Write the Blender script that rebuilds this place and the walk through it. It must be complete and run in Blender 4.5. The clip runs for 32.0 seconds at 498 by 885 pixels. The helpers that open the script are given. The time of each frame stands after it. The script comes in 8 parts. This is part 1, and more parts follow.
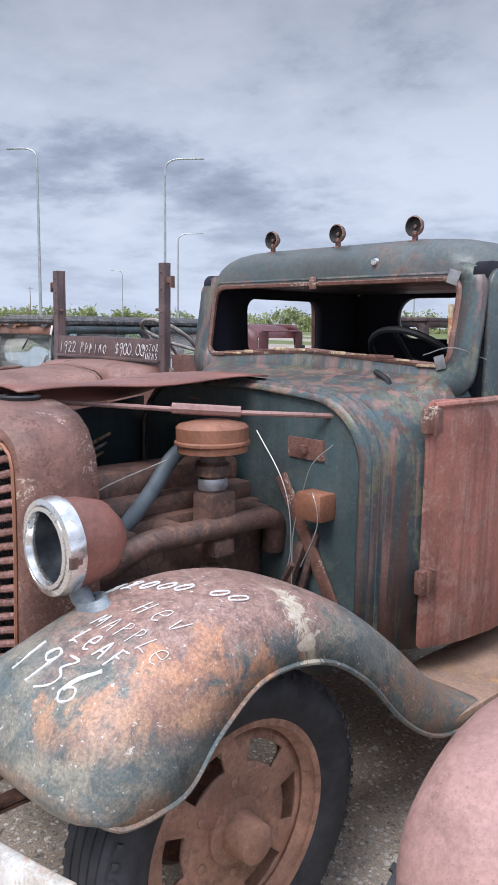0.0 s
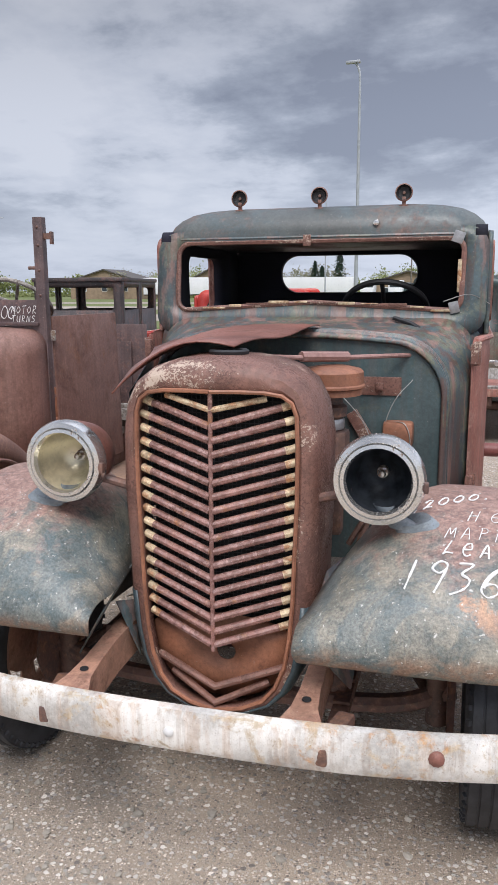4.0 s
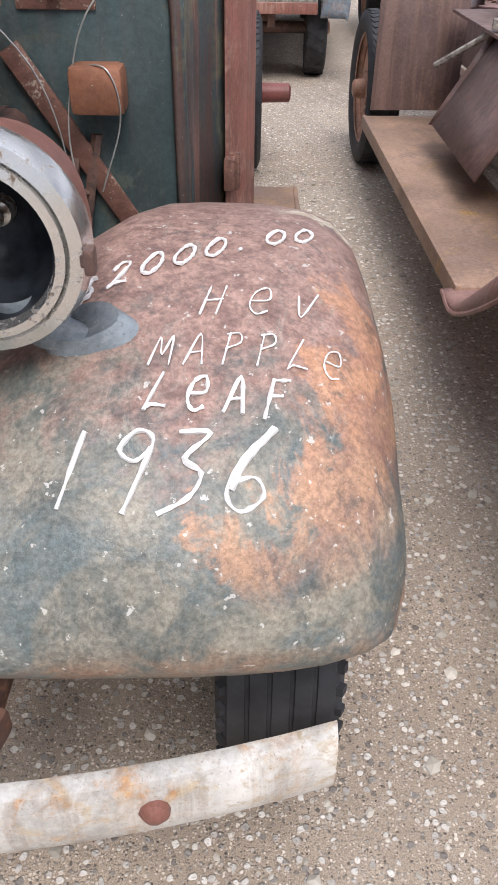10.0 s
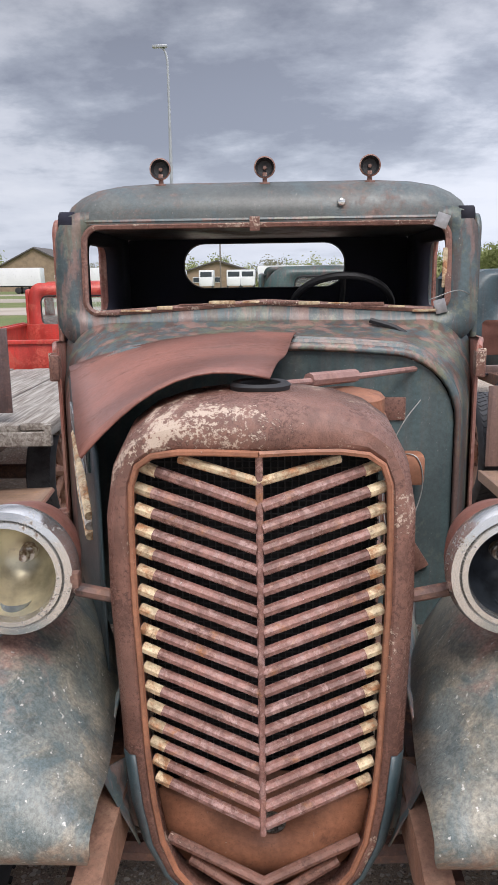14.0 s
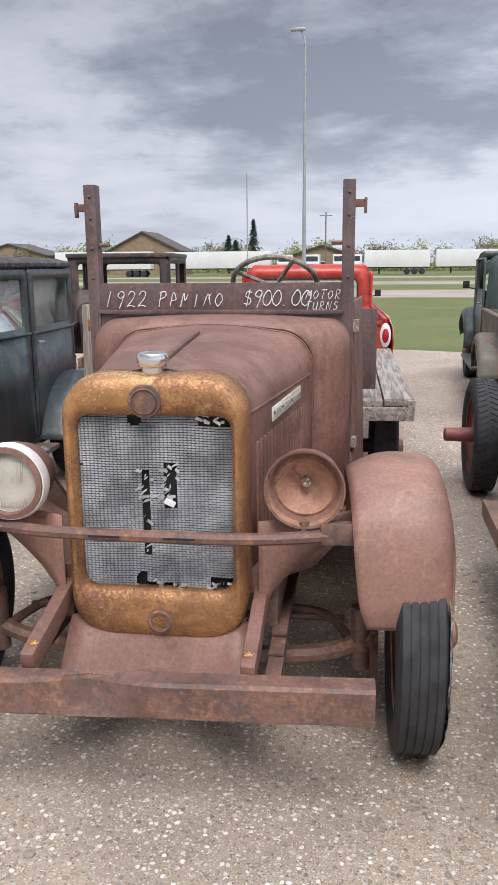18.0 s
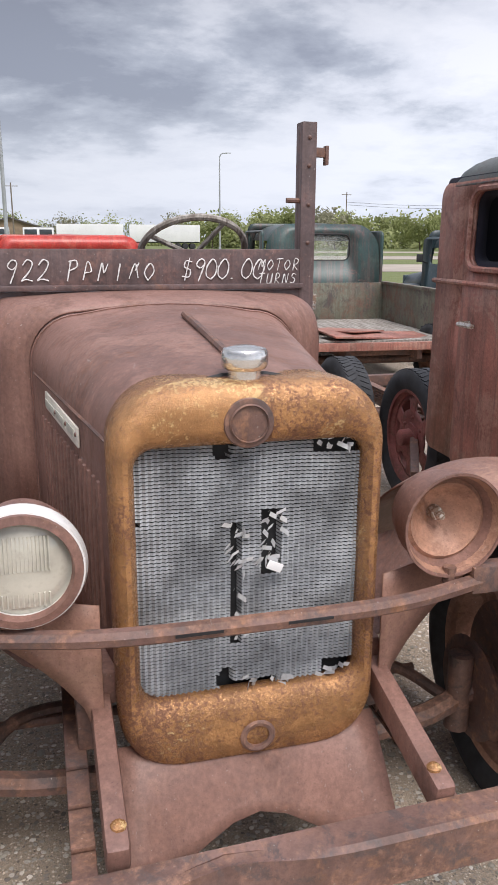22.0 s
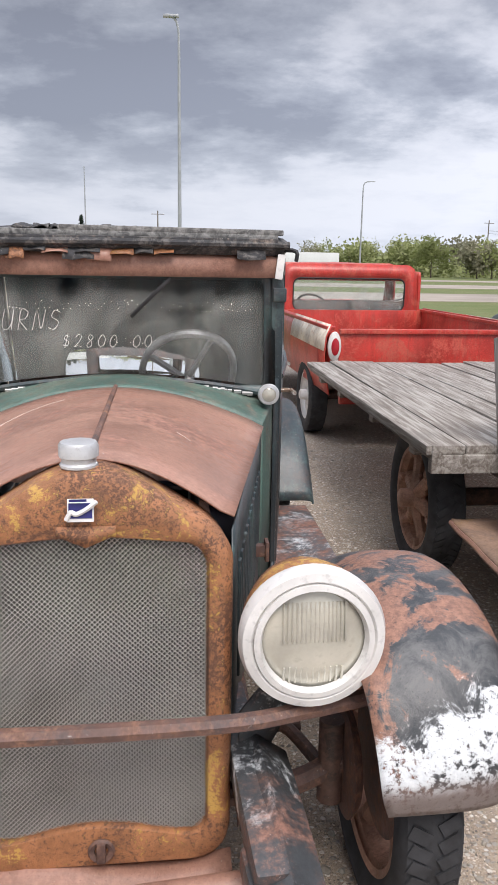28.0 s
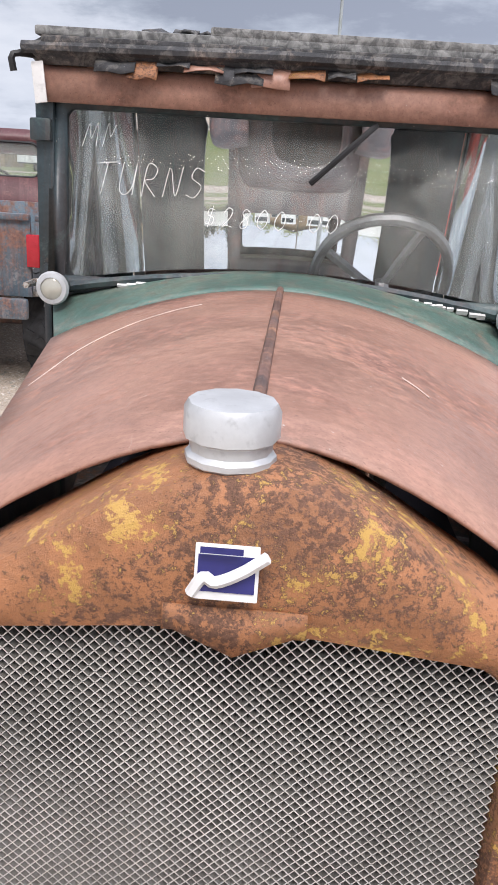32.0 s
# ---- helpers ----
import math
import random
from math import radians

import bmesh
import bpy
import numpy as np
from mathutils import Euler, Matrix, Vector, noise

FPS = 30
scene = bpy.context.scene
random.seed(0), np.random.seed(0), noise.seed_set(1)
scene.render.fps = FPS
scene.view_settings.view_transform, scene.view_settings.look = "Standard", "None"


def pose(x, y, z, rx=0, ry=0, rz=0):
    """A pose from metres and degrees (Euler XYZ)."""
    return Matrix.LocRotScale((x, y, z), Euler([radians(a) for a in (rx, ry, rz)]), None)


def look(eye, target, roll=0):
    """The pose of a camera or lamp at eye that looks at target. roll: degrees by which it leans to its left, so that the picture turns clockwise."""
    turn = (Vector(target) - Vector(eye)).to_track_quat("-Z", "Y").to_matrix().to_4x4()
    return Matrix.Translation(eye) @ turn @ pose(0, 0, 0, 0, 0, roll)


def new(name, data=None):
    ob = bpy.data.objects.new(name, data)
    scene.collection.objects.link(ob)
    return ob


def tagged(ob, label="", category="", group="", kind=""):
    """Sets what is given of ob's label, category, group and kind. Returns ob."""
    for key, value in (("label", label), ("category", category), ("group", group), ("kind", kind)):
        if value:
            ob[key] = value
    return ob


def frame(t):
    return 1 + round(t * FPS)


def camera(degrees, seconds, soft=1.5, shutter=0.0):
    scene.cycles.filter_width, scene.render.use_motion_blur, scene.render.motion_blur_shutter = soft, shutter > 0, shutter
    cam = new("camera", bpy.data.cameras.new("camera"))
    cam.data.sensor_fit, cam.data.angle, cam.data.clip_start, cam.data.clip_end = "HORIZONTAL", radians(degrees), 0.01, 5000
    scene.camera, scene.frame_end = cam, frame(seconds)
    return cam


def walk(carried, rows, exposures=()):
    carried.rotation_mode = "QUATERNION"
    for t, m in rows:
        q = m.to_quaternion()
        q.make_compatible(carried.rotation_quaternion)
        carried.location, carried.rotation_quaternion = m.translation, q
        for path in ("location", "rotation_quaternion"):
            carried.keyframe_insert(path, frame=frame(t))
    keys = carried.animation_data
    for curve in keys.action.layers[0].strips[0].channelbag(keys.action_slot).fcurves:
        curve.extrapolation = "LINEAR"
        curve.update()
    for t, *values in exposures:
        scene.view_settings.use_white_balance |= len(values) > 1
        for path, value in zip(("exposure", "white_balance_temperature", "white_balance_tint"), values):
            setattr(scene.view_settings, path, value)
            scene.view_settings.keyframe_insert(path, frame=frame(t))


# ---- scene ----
cam = camera(35.8, 32.0, 0.7)
PATH = [
    (0, (0.465, 0.407, 1.662), (-1.023, 1.709, 1.364), 0.9),
    (0.5, (0.196, 0.217, 1.634), (-1.225, 1.591, 1.335), 0.4),
    (1, (0.015, 0.059, 1.65), (-1.319, 1.518, 1.347), 0.2),
    (1.5, (-0.1, -0.168, 1.635), (-1.325, 1.38, 1.319), -0.1),
    (2, (-0.224, -0.313, 1.634), (-1.328, 1.321, 1.301), -0.3),
    (2.5, (-0.446, -0.382, 1.611), (-1.442, 1.318, 1.268), -0.7),
    (4.5, (-1.122, -0.872, 1.618), (-1.558, 1.038, 1.214), -0.1),
    (5, (-1.261, -0.9, 1.619), (-1.518, 1.035, 1.181), -0.2),
    (5.5, (-1.294, -0.957, 1.625), (-1.39, 0.982, 1.147), -0.1),
    (6, (-1.324, -0.984, 1.622), (-1.277, 0.944, 1.094), 0.6),
    (6.5, (-1.261, -0.912, 1.611), (-1.13, 0.994, 1.019), 1.1),
    (7, (-1.135, -0.639, 1.584), (-0.965, 1.229, 0.889), 1.3),
    (7.5, (-1.051, -0.37, 1.551), (-0.88, 1.453, 0.747), 1.1),
    (8, (-1.072, -0.094, 1.521), (-0.922, 1.677, 0.605), 1.1),
    (8.5, (-1.054, 0.127, 1.485), (-0.944, 1.845, 0.467), 1.1),
    (9, (-0.984, 0.35, 1.46), (-0.93, 2.02, 0.361), 1.1),
    (9.5, (-0.946, 0.448, 1.442), (-0.951, 2.078, 0.284), 1.1),
    (10, (-0.93, 0.476, 1.439), (-0.985, 2.085, 0.252), 0.8),
    (10.5, (-0.931, 0.477, 1.444), (-1.013, 2.091, 0.266), 0.5),
    (11, (-0.935, 0.455, 1.458), (-1.031, 2.103, 0.329), -0.0),
    (11.5, (-0.936, 0.397, 1.496), (-1.033, 2.115, 0.475), -0.4),
    (12, (-1.025, 0.216, 1.602), (-1.153, 2.046, 0.806), -1.0),
    (12.5, (-1.174, 0.014, 1.635), (-1.337, 1.912, 1.025), -1.3),
    (13, (-1.312, -0.047, 1.654), (-1.481, 1.882, 1.155), -1.4),
    (13.5, (-1.505, -0.079, 1.635), (-1.666, 1.866, 1.197), -1.2),
    (14, (-1.655, -0.12, 1.647), (-1.795, 1.832, 1.234), -0.8),
    (14.5, (-1.883, -0.247, 1.655), (-2.061, 1.702, 1.244), -0.5),
    (15, (-2.19, -0.419, 1.665), (-2.477, 1.519, 1.265), -0.7),
    (15.5, (-2.383, -0.508, 1.687), (-2.777, 1.411, 1.283), -1.5),
    (17.5, (-3.081, -0.58, 1.661), (-3.501, 1.326, 1.224), -0.5),
    (18, (-3.248, -0.565, 1.655), (-3.62, 1.349, 1.207), -0.5),
    (18.5, (-3.374, -0.401, 1.66), (-3.696, 1.516, 1.19), -0.5),
    (19, (-3.468, -0.245, 1.663), (-3.747, 1.678, 1.189), -0.5),
    (19.5, (-3.543, -0.191, 1.666), (-3.774, 1.736, 1.184), -0.3),
    (20, (-3.709, -0.177, 1.658), (-3.866, 1.757, 1.172), -0.3),
    (20.5, (-3.888, -0.166, 1.653), (-3.95, 1.772, 1.163), -0.2),
    (21, (-4.039, -0.077, 1.635), (-3.981, 1.86, 1.141), -0.2),
    (21.5, (-4.199, 0.074, 1.626), (-3.984, 1.998, 1.124), -0.0),
    (22, (-4.317, 0.179, 1.61), (-3.932, 2.075, 1.101), 0.3),
    (22.5, (-4.499, 0.25, 1.606), (-3.978, 2.108, 1.082), 0.6),
    (23, (-4.647, 0.365, 1.581), (-4.031, 2.19, 1.043), 0.9),
    (23.5, (-4.765, 0.523, 1.576), (-4.09, 2.323, 1.025), 1.0),
    (24, (-4.926, 0.636, 1.583), (-4.208, 2.416, 1.022), 1.6),
    (24.5, (-5.163, 0.647, 1.581), (-4.422, 2.422, 1.034), 1.5),
    (25, (-5.399, 0.632, 1.579), (-4.661, 2.413, 1.044), 1.4),
    (25.5, (-5.542, 0.681, 1.58), (-4.833, 2.478, 1.059), 1.5),
    (26, (-5.728, 0.786, 1.576), (-5.093, 2.613, 1.067), 1.4),
    (26.5, (-5.914, 0.848, 1.592), (-5.388, 2.714, 1.099), 1.5),
    (28.5, (-6.212, 0.781, 1.603), (-6.265, 2.73, 1.16), 1.2),
    (29, (-6.238, 0.782, 1.597), (-6.396, 2.723, 1.143), 1.9),
    (29.5, (-6.236, 0.889, 1.569), (-6.461, 2.819, 1.095), 2.4),
    (30, (-6.244, 1.047, 1.538), (-6.5, 2.965, 1.031), 2.7),
    (30.5, (-6.324, 1.212, 1.51), (-6.579, 3.118, 0.964), 2.9),
    (31, (-6.349, 1.381, 1.483), (-6.592, 3.277, 0.896), 2.9),
    (31.5, (-6.361, 1.608, 1.448), (-6.595, 3.493, 0.822), 2.9),
    (32, (-6.366, 1.711, 1.428), (-6.59, 3.588, 0.773), 3.6),
]
EXPOSURES = [(0, 0.53, 6000, 13), (1.0, 0.44, 5980, 13), (2.5, 0.34, 5950, 12), (5.0, 0.4, 6530, 14), (11.5, 0.4, 6480, 14), (13, 0.52, 6530, 14), (15, 0.43, 6540, 14), (20, 0.44, 6580, 14), (25, 0.56, 6650, 14), (29, 0.47, 6600, 14), (32, 0.62, 6500, 14)]
walk(cam, [(t, look(eye, target, roll)) for t, eye, target, roll in PATH], EXPOSURES)
# ---------------------------------------------------------------- sky and sun
SUN_EL, SUN_ROT = radians(52), radians(150)
world = bpy.data.worlds.new("overcast_sky")
scene.world = world
world.use_nodes = True
wn, wl = world.node_tree.nodes, world.node_tree.links
wn.clear()
w_out, w_bg = wn.new("ShaderNodeOutputWorld"), wn.new("ShaderNodeBackground")
w_sky = wn.new("ShaderNodeTexSky")
w_sky.sky_type, w_sky.sun_disc, w_sky.sun_elevation, w_sky.sun_rotation = "NISHITA", False, SUN_EL, SUN_ROT
w_geo = wn.new("ShaderNodeTexCoord")
w_sep = wn.new("ShaderNodeSeparateXYZ")
wl.new(w_geo.outputs["Generated"], w_sep.inputs[0])


def wmath(op, a, b=None, clamp=False):
    n = wn.new("ShaderNodeMath")
    n.operation, n.use_clamp = op, clamp
    for i, v in enumerate((a, b)):
        if v is None:
            continue
        if isinstance(v, (int, float)):
            n.inputs[i].default_value = v
        else:
            wl.new(v, n.inputs[i])
    return n.outputs[0]


# clouds lie on a flat layer, so that they crowd towards the horizon
den = wmath("ADD", wmath("MAXIMUM", w_sep.outputs[2], 0.0), 0.2)
w_vec = wn.new("ShaderNodeCombineXYZ")
wl.new(wmath("DIVIDE", w_sep.outputs[0], den), w_vec.inputs[0])
wl.new(wmath("DIVIDE", w_sep.outputs[1], den), w_vec.inputs[1])
w_map = wn.new("ShaderNodeMapping")
w_map.inputs["Location"].default_value = (3.1, 1.7, 0.0)
wl.new(w_vec.outputs[0], w_map.inputs[0])


def wnoise(scale, detail, rough, distort):
    n = wn.new("ShaderNodeTexNoise")
    n.inputs["Scale"].default_value, n.inputs["Detail"].default_value = scale, detail
    n.inputs["Roughness"].default_value, n.inputs["Distortion"].default_value = rough, distort
    wl.new(w_map.outputs[0], n.inputs["Vector"])
    return n.outputs[0]


def wramp(src, stops):
    n = wn.new("ShaderNodeValToRGB")
    while len(n.color_ramp.elements) < len(stops):
        n.color_ramp.elements.new(0.5)
    for e, (p, c) in zip(n.color_ramp.elements, stops):
        e.position, e.color = p, (*c, 1)
    wl.new(src, n.inputs[0])
    return n.outputs[0]


w_big = wmath("ADD", wmath("MULTIPLY", wnoise(0.85, 15, 0.56, 0.15), 0.72), wmath("MULTIPLY", wnoise(3.1, 12, 0.62, 0.1), 0.28))
cloud = wramp(w_big, [(0.40, (2.4, 2.65, 3.25)), (0.46, (3.5, 3.85, 4.5)), (0.49, (4.5, 4.85, 5.5)), (0.515, (5.2, 5.55, 6.2)), (0.585, (6.1, 6.4, 6.95))])
w_mix = wn.new("ShaderNodeMix")
w_mix.data_type = "RGBA"
w_mix.inputs[0].default_value = 0.9
wl.new(w_sky.outputs[0], w_mix.inputs[6])
wl.new(cloud, w_mix.inputs[7])
# a paler, even veil close to the horizon
w_hz = wn.new("ShaderNodeMix")
w_hz.data_type = "RGBA"
hz = wn.new("ShaderNodeMapRange")
hz.inputs[1].default_value, hz.inputs[2].default_value, hz.inputs[3].default_value, hz.inputs[4].default_value = 0.0, 0.16, 0.75, 0.0
wl.new(w_sep.outputs[2], hz.inputs[0])
wl.new(hz.outputs[0], w_hz.inputs[0])
wl.new(w_mix.outputs[2], w_hz.inputs[6])
w_hz.inputs[7].default_value = (5.6, 6.2, 7.2, 1)
# an overcast sky is about three times as bright overhead as low down
zen = wn.new("ShaderNodeMapRange")
zen.interpolation_type = "SMOOTHSTEP"
zen.inputs[1].default_value, zen.inputs[2].default_value, zen.inputs[3].default_value, zen.inputs[4].default_value = 0.45, 1.0, 0.95, 3.6
wl.new(w_sep.outputs[2], zen.inputs[0])
# the cloud deck is thinner and paler lower down
deck = wn.new("ShaderNodeMapRange")
deck.interpolation_type = "SMOOTHSTEP"
deck.inputs[1].default_value, deck.inputs[2].default_value, deck.inputs[3].default_value, deck.inputs[4].default_value = 0.16, 0.4, 1.0, 0.7
wl.new(w_sep.outputs[2], deck.inputs[0])
w_gain = wn.new("ShaderNodeVectorMath")
w_gain.operation = "SCALE"
wl.new(w_hz.outputs[2], w_gain.inputs[0])
wl.new(wmath("MULTIPLY", wmath("MULTIPLY", zen.outputs[0], deck.outputs[0]), wmath("ADD", wmath("ADD", 1.0, wmath("MULTIPLY", w_sep.outputs[0], 0.36)), wmath("MULTIPLY", wmath("MULTIPLY", w_sep.outputs[0], w_sep.outputs[0]), 0.25))), w_gain.inputs[3])
wl.new(w_gain.outputs[0], w_bg.inputs[0])
w_bg.inputs[1].default_value = 0.1
wl.new(w_bg.outputs[0], w_out.inputs[0])

sun_data = bpy.data.lights.new("sun", "SUN")
sun_data.energy, sun_data.angle, sun_data.color = 2.05, radians(30), (1.0, 0.96, 0.905)
sun = new("sun", sun_data)
sun.matrix_world = look((0, 0, 40), (-6, 26, 0))

# ---------------------------------------------------------------- materials


class Nodes:
    """A small hand for node trees."""

    def __init__(self, name):
        self.mat = bpy.data.materials.new(name)
        self.mat.use_nodes = True
        self.n, self.l = self.mat.node_tree.nodes, self.mat.node_tree.links
        self.b = self.n["Principled BSDF"]
        tc = self.n.new("ShaderNodeTexCoord")
        self.co = tc.outputs["Object"]

    def set(self, socket, v):
        if isinstance(v, (int, float)):
            socket.default_value = v
        elif isinstance(v, (tuple, list)):
            socket.default_value = (*v, 1) if len(v) == 3 and len(socket.default_value) == 4 else v
        else:
            self.l.new(v, socket)

    def scaled(self, sx, sy, sz, shift=(0, 0, 0)):
        m = self.n.new("ShaderNodeMapping")
        m.inputs["Scale"].default_value, m.inputs["Location"].default_value = (sx, sy, sz), shift
        self.l.new(self.co, m.inputs[0])
        return m.outputs[0]

    def noise(self, scale, detail=5, rough=0.55, distort=0.0, co=None):
        t = self.n.new("ShaderNodeTexNoise")
        t.inputs["Scale"].default_value, t.inputs["Detail"].default_value = scale, detail
        t.inputs["Roughness"].default_value, t.inputs["Distortion"].default_value = rough, distort
        self.l.new(co or self.co, t.inputs["Vector"])
        return t.outputs[0]

    def voronoi(self, scale, feature="F1", out="Distance", co=None):
        t = self.n.new("ShaderNodeTexVoronoi")
        t.feature = feature
        t.inputs["Scale"].default_value = scale
        self.l.new(co or self.co, t.inputs["Vector"])
        return t.outputs[out]

    def span(self, v, a, b, lo=0.0, hi=1.0):
        t = self.n.new("ShaderNodeMapRange")
        t.interpolation_type = "SMOOTHSTEP"
        for i, x in enumerate((a, b, lo, hi)):
            t.inputs[i + 1].default_value = x
        self.set(t.inputs[0], v)
        return t.outputs[0]

    def mix(self, f, a, b, mode="MIX"):
        t = self.n.new("ShaderNodeMix")
        t.data_type, t.blend_type = "RGBA", mode
        self.set(t.inputs[0], f)
        self.set(t.inputs[6], a)
        self.set(t.inputs[7], b)
        return t.outputs[2]

    def math(self, op, a, b=0.0):
        t = self.n.new("ShaderNodeMath")
        t.operation = op
        self.set(t.inputs[0], a)
        self.set(t.inputs[1], b)
        return t.outputs[0]

    def bump(self, h, strength=0.3, dist=0.004):
        t = self.n.new("ShaderNodeBump")
        t.inputs["Strength"].default_value, t.inputs["Distance"].default_value = strength, dist
        self.l.new(h, t.inputs["Height"])
        self.l.new(t.outputs[0], self.b.inputs["Normal"])

    def done(self, color, rough, metal=0.0):
        self.set(self.b.inputs["Base Color"], color)
        self.set(self.b.inputs["Roughness"], rough)
        self.set(self.b.inputs["Metallic"], metal)
        return self.mat


def rusty(name, paint, rust, amount, second=None, second_amount=0.0, scale=2.4, streak=0.0, gloss=0.45, pit=0.25):
    """Old enamel over steel: paint, a second fading coat, broad rust, fine pitting, runs and pale scratches. amount: the share of rust."""
    m = Nodes(name)
    warp = m.noise(scale, 10, 0.7, 1.1)
    mid = m.noise(scale * 4.5, 8, 0.68, 0.5)
    fine = m.noise(48, 6, 0.7)
    grain = m.noise(210, 4, 0.7)
    base = m.mix(m.span(m.noise(scale * 0.7, 6, 0.6, 0.3), 0.35, 0.65), [c * 0.7 for c in paint], [min(1, c * 1.28) for c in paint])
    if second:
        k = m.math("ADD", m.math("MULTIPLY", m.noise(scale * 1.6, 9, 0.68, 1.2), 0.7), m.math("MULTIPLY", fine, 0.3))
        base = m.mix(m.span(k, 0.6 - 0.3 * second_amount, 0.7 - 0.3 * second_amount), base, second)
    rust_col = m.mix(m.span(fine, 0.34, 0.68), [c * 0.6 for c in rust], [min(1, c * 1.35) for c in rust])
    rust_col = m.mix(m.math("MULTIPLY", m.span(m.noise(scale * 2.1, 8, 0.66, 0.4), 0.52, 0.7), 0.55), rust_col, [min(1, rust[0] * 1.6), min(1, rust[1] * 1.4), rust[2] * 0.9])
    k = m.math("ADD", m.math("MULTIPLY", warp, 0.55), m.math("ADD", m.math("MULTIPLY", mid, 0.25), m.math("MULTIPLY", fine, 0.2)))
    edge = 0.75 - 0.52 * amount
    mask = m.span(k, edge - 0.06, edge + 0.07)
    col = m.mix(mask, base, rust_col)
    if streak:
        runs = m.noise(1.0, 8, 0.66, 0.25, m.scaled(30, 30, 1.3))
        col = m.mix(m.math("MULTIPLY", m.span(runs, 0.48, 0.58), streak), col, [c * 0.5 for c in rust])
        runs2 = m.noise(1.0, 8, 0.66, 0.25, m.scaled(17, 17, 0.9, (3.1, 1.7, 0)))
        col = m.mix(m.math("MULTIPLY", m.span(runs2, 0.5, 0.6), streak * 0.85), col, [min(1, c * 1.25 + 0.02) for c in rust])
    col = m.mix(0.3 if pit < 0.5 else 0.5, col, m.mix(m.span(m.noise(70, 8, 0.75), 0.33, 0.68), (0.25, 0.24, 0.23), (0.78, 0.77, 0.76)), "OVERLAY")
    col = m.mix(m.math("MULTIPLY", m.span(grain, 0.58, 0.7), 0.55), col, [c * 0.35 for c in rust])
    scr = m.noise(1.0, 5, 0.7, 1.0, m.scaled(70, 9, 40))
    col = m.mix(m.math("MULTIPLY", m.span(scr, 0.66, 0.73), 0.35), col, (0.45, 0.42, 0.4))
    col = m.mix(m.math("MULTIPLY", m.span(m.noise(130, 3, 0.6), 0.7, 0.74), 0.6), col, (0.55, 0.52, 0.48))
    m.bump(m.math("ADD", m.math("MULTIPLY", grain, pit * 1.4), m.math("ADD", m.math("MULTIPLY", mask, -0.3), m.math("ADD", m.math("MULTIPLY", fine, 0.6), m.math("MULTIPLY", mid, 1.1)))), 0.3 if pit < 0.5 else 0.45, 0.004)
    rough = m.math("ADD", m.math("MULTIPLY", mask, 0.75 - gloss), m.math("ADD", m.math("MULTIPLY", fine, 0.16), gloss - 0.08))
    return m.done(col, rough)


def plain(name, color, rough=0.5, metal=0.0, scale=8.0, vary=0.35, fine=90.0, bump=0.15):
    m = Nodes(name)
    a, g = m.noise(scale, 6, 0.6), m.noise(fine, 3)
    col = m.mix(m.span(a, 0.3, 0.7), [c * (1 - vary) for c in color], [min(1, c * (1 + vary * 0.6)) for c in color])
    col = m.mix(m.math("MULTIPLY", m.span(g, 0.55, 0.75), 0.35), col, [c * 0.5 for c in color])
    m.bump(m.math("ADD", a, m.math("MULTIPLY", g, 0.3)), bump, 0.003)
    return m.done(col, m.math("ADD", m.math("MULTIPLY", a, 0.25), rough - 0.12), metal)


def chrome(name, color=(0.75, 0.74, 0.72), dirt=(0.16, 0.12, 0.09), amount=0.3, rough=0.2):
    m = Nodes(name)
    k = m.math("ADD", m.math("MULTIPLY", m.noise(9, 6, 0.6), 0.6), m.math("MULTIPLY", m.noise(120, 3), 0.4))
    f = m.span(k, 0.66 - 0.3 * amount, 0.74 - 0.3 * amount)
    m.bump(k, 0.15, 0.002)
    return m.done(m.mix(f, color, dirt), m.math("ADD", m.math("MULTIPLY", f, 0.5), rough), m.math("SUBTRACT", 0.9, m.math("MULTIPLY", f, 0.8)))


def glass_mat(name, tint=(0.9, 0.94, 0.94), dirt=0.25, rough=0.03):
    """A dusty pane: clear glass under a thin, uneven film."""
    m = Nodes(name)
    out = m.n["Material Output"]
    m.done(tint, rough)
    m.b.inputs["Transmission Weight"].default_value, m.b.inputs["IOR"].default_value = 1.0, 1.1
    film = m.n.new("ShaderNodeBsdfDiffuse")
    film.inputs[0].default_value = (0.5, 0.5, 0.47, 1)
    mixer = m.n.new("ShaderNodeMixShader")
    k = m.math("MULTIPLY", m.span(m.noise(3.0, 8, 0.65, 0.8), 0.3, 0.75), dirt * 2)
    m.l.new(k, mixer.inputs[0])
    m.l.new(m.b.outputs[0], mixer.inputs[1])
    m.l.new(film.outputs[0], mixer.inputs[2])
    m.l.new(mixer.outputs[0], out.inputs[0])
    return m.mat


TEAL, SLATE = (0.07, 0.1, 0.108), (0.045, 0.07, 0.085)
MAUVE, ORANGE, GOLD = (0.235, 0.125, 0.1), (0.38, 0.17, 0.07), (0.42, 0.23, 0.075)
M = {}
M["a_body"] = rusty("weathered_teal_paint", TEAL, MAUVE, 0.24, (0.13, 0.15, 0.12), 0.35, 2.6, 0.5, 0.4)
M["a_cowl"] = rusty("streaked_teal_cowl_paint", TEAL, MAUVE, 0.13, (0.15, 0.16, 0.11), 0.42, 2.6, 0.8, 0.4)
M["a_wall"] = rusty("dark_teal_firewall_paint", (0.065, 0.1, 0.105), (0.17, 0.1, 0.085), 0.2, (0.1, 0.125, 0.11), 0.3, 2.4, 0.12, 0.4)
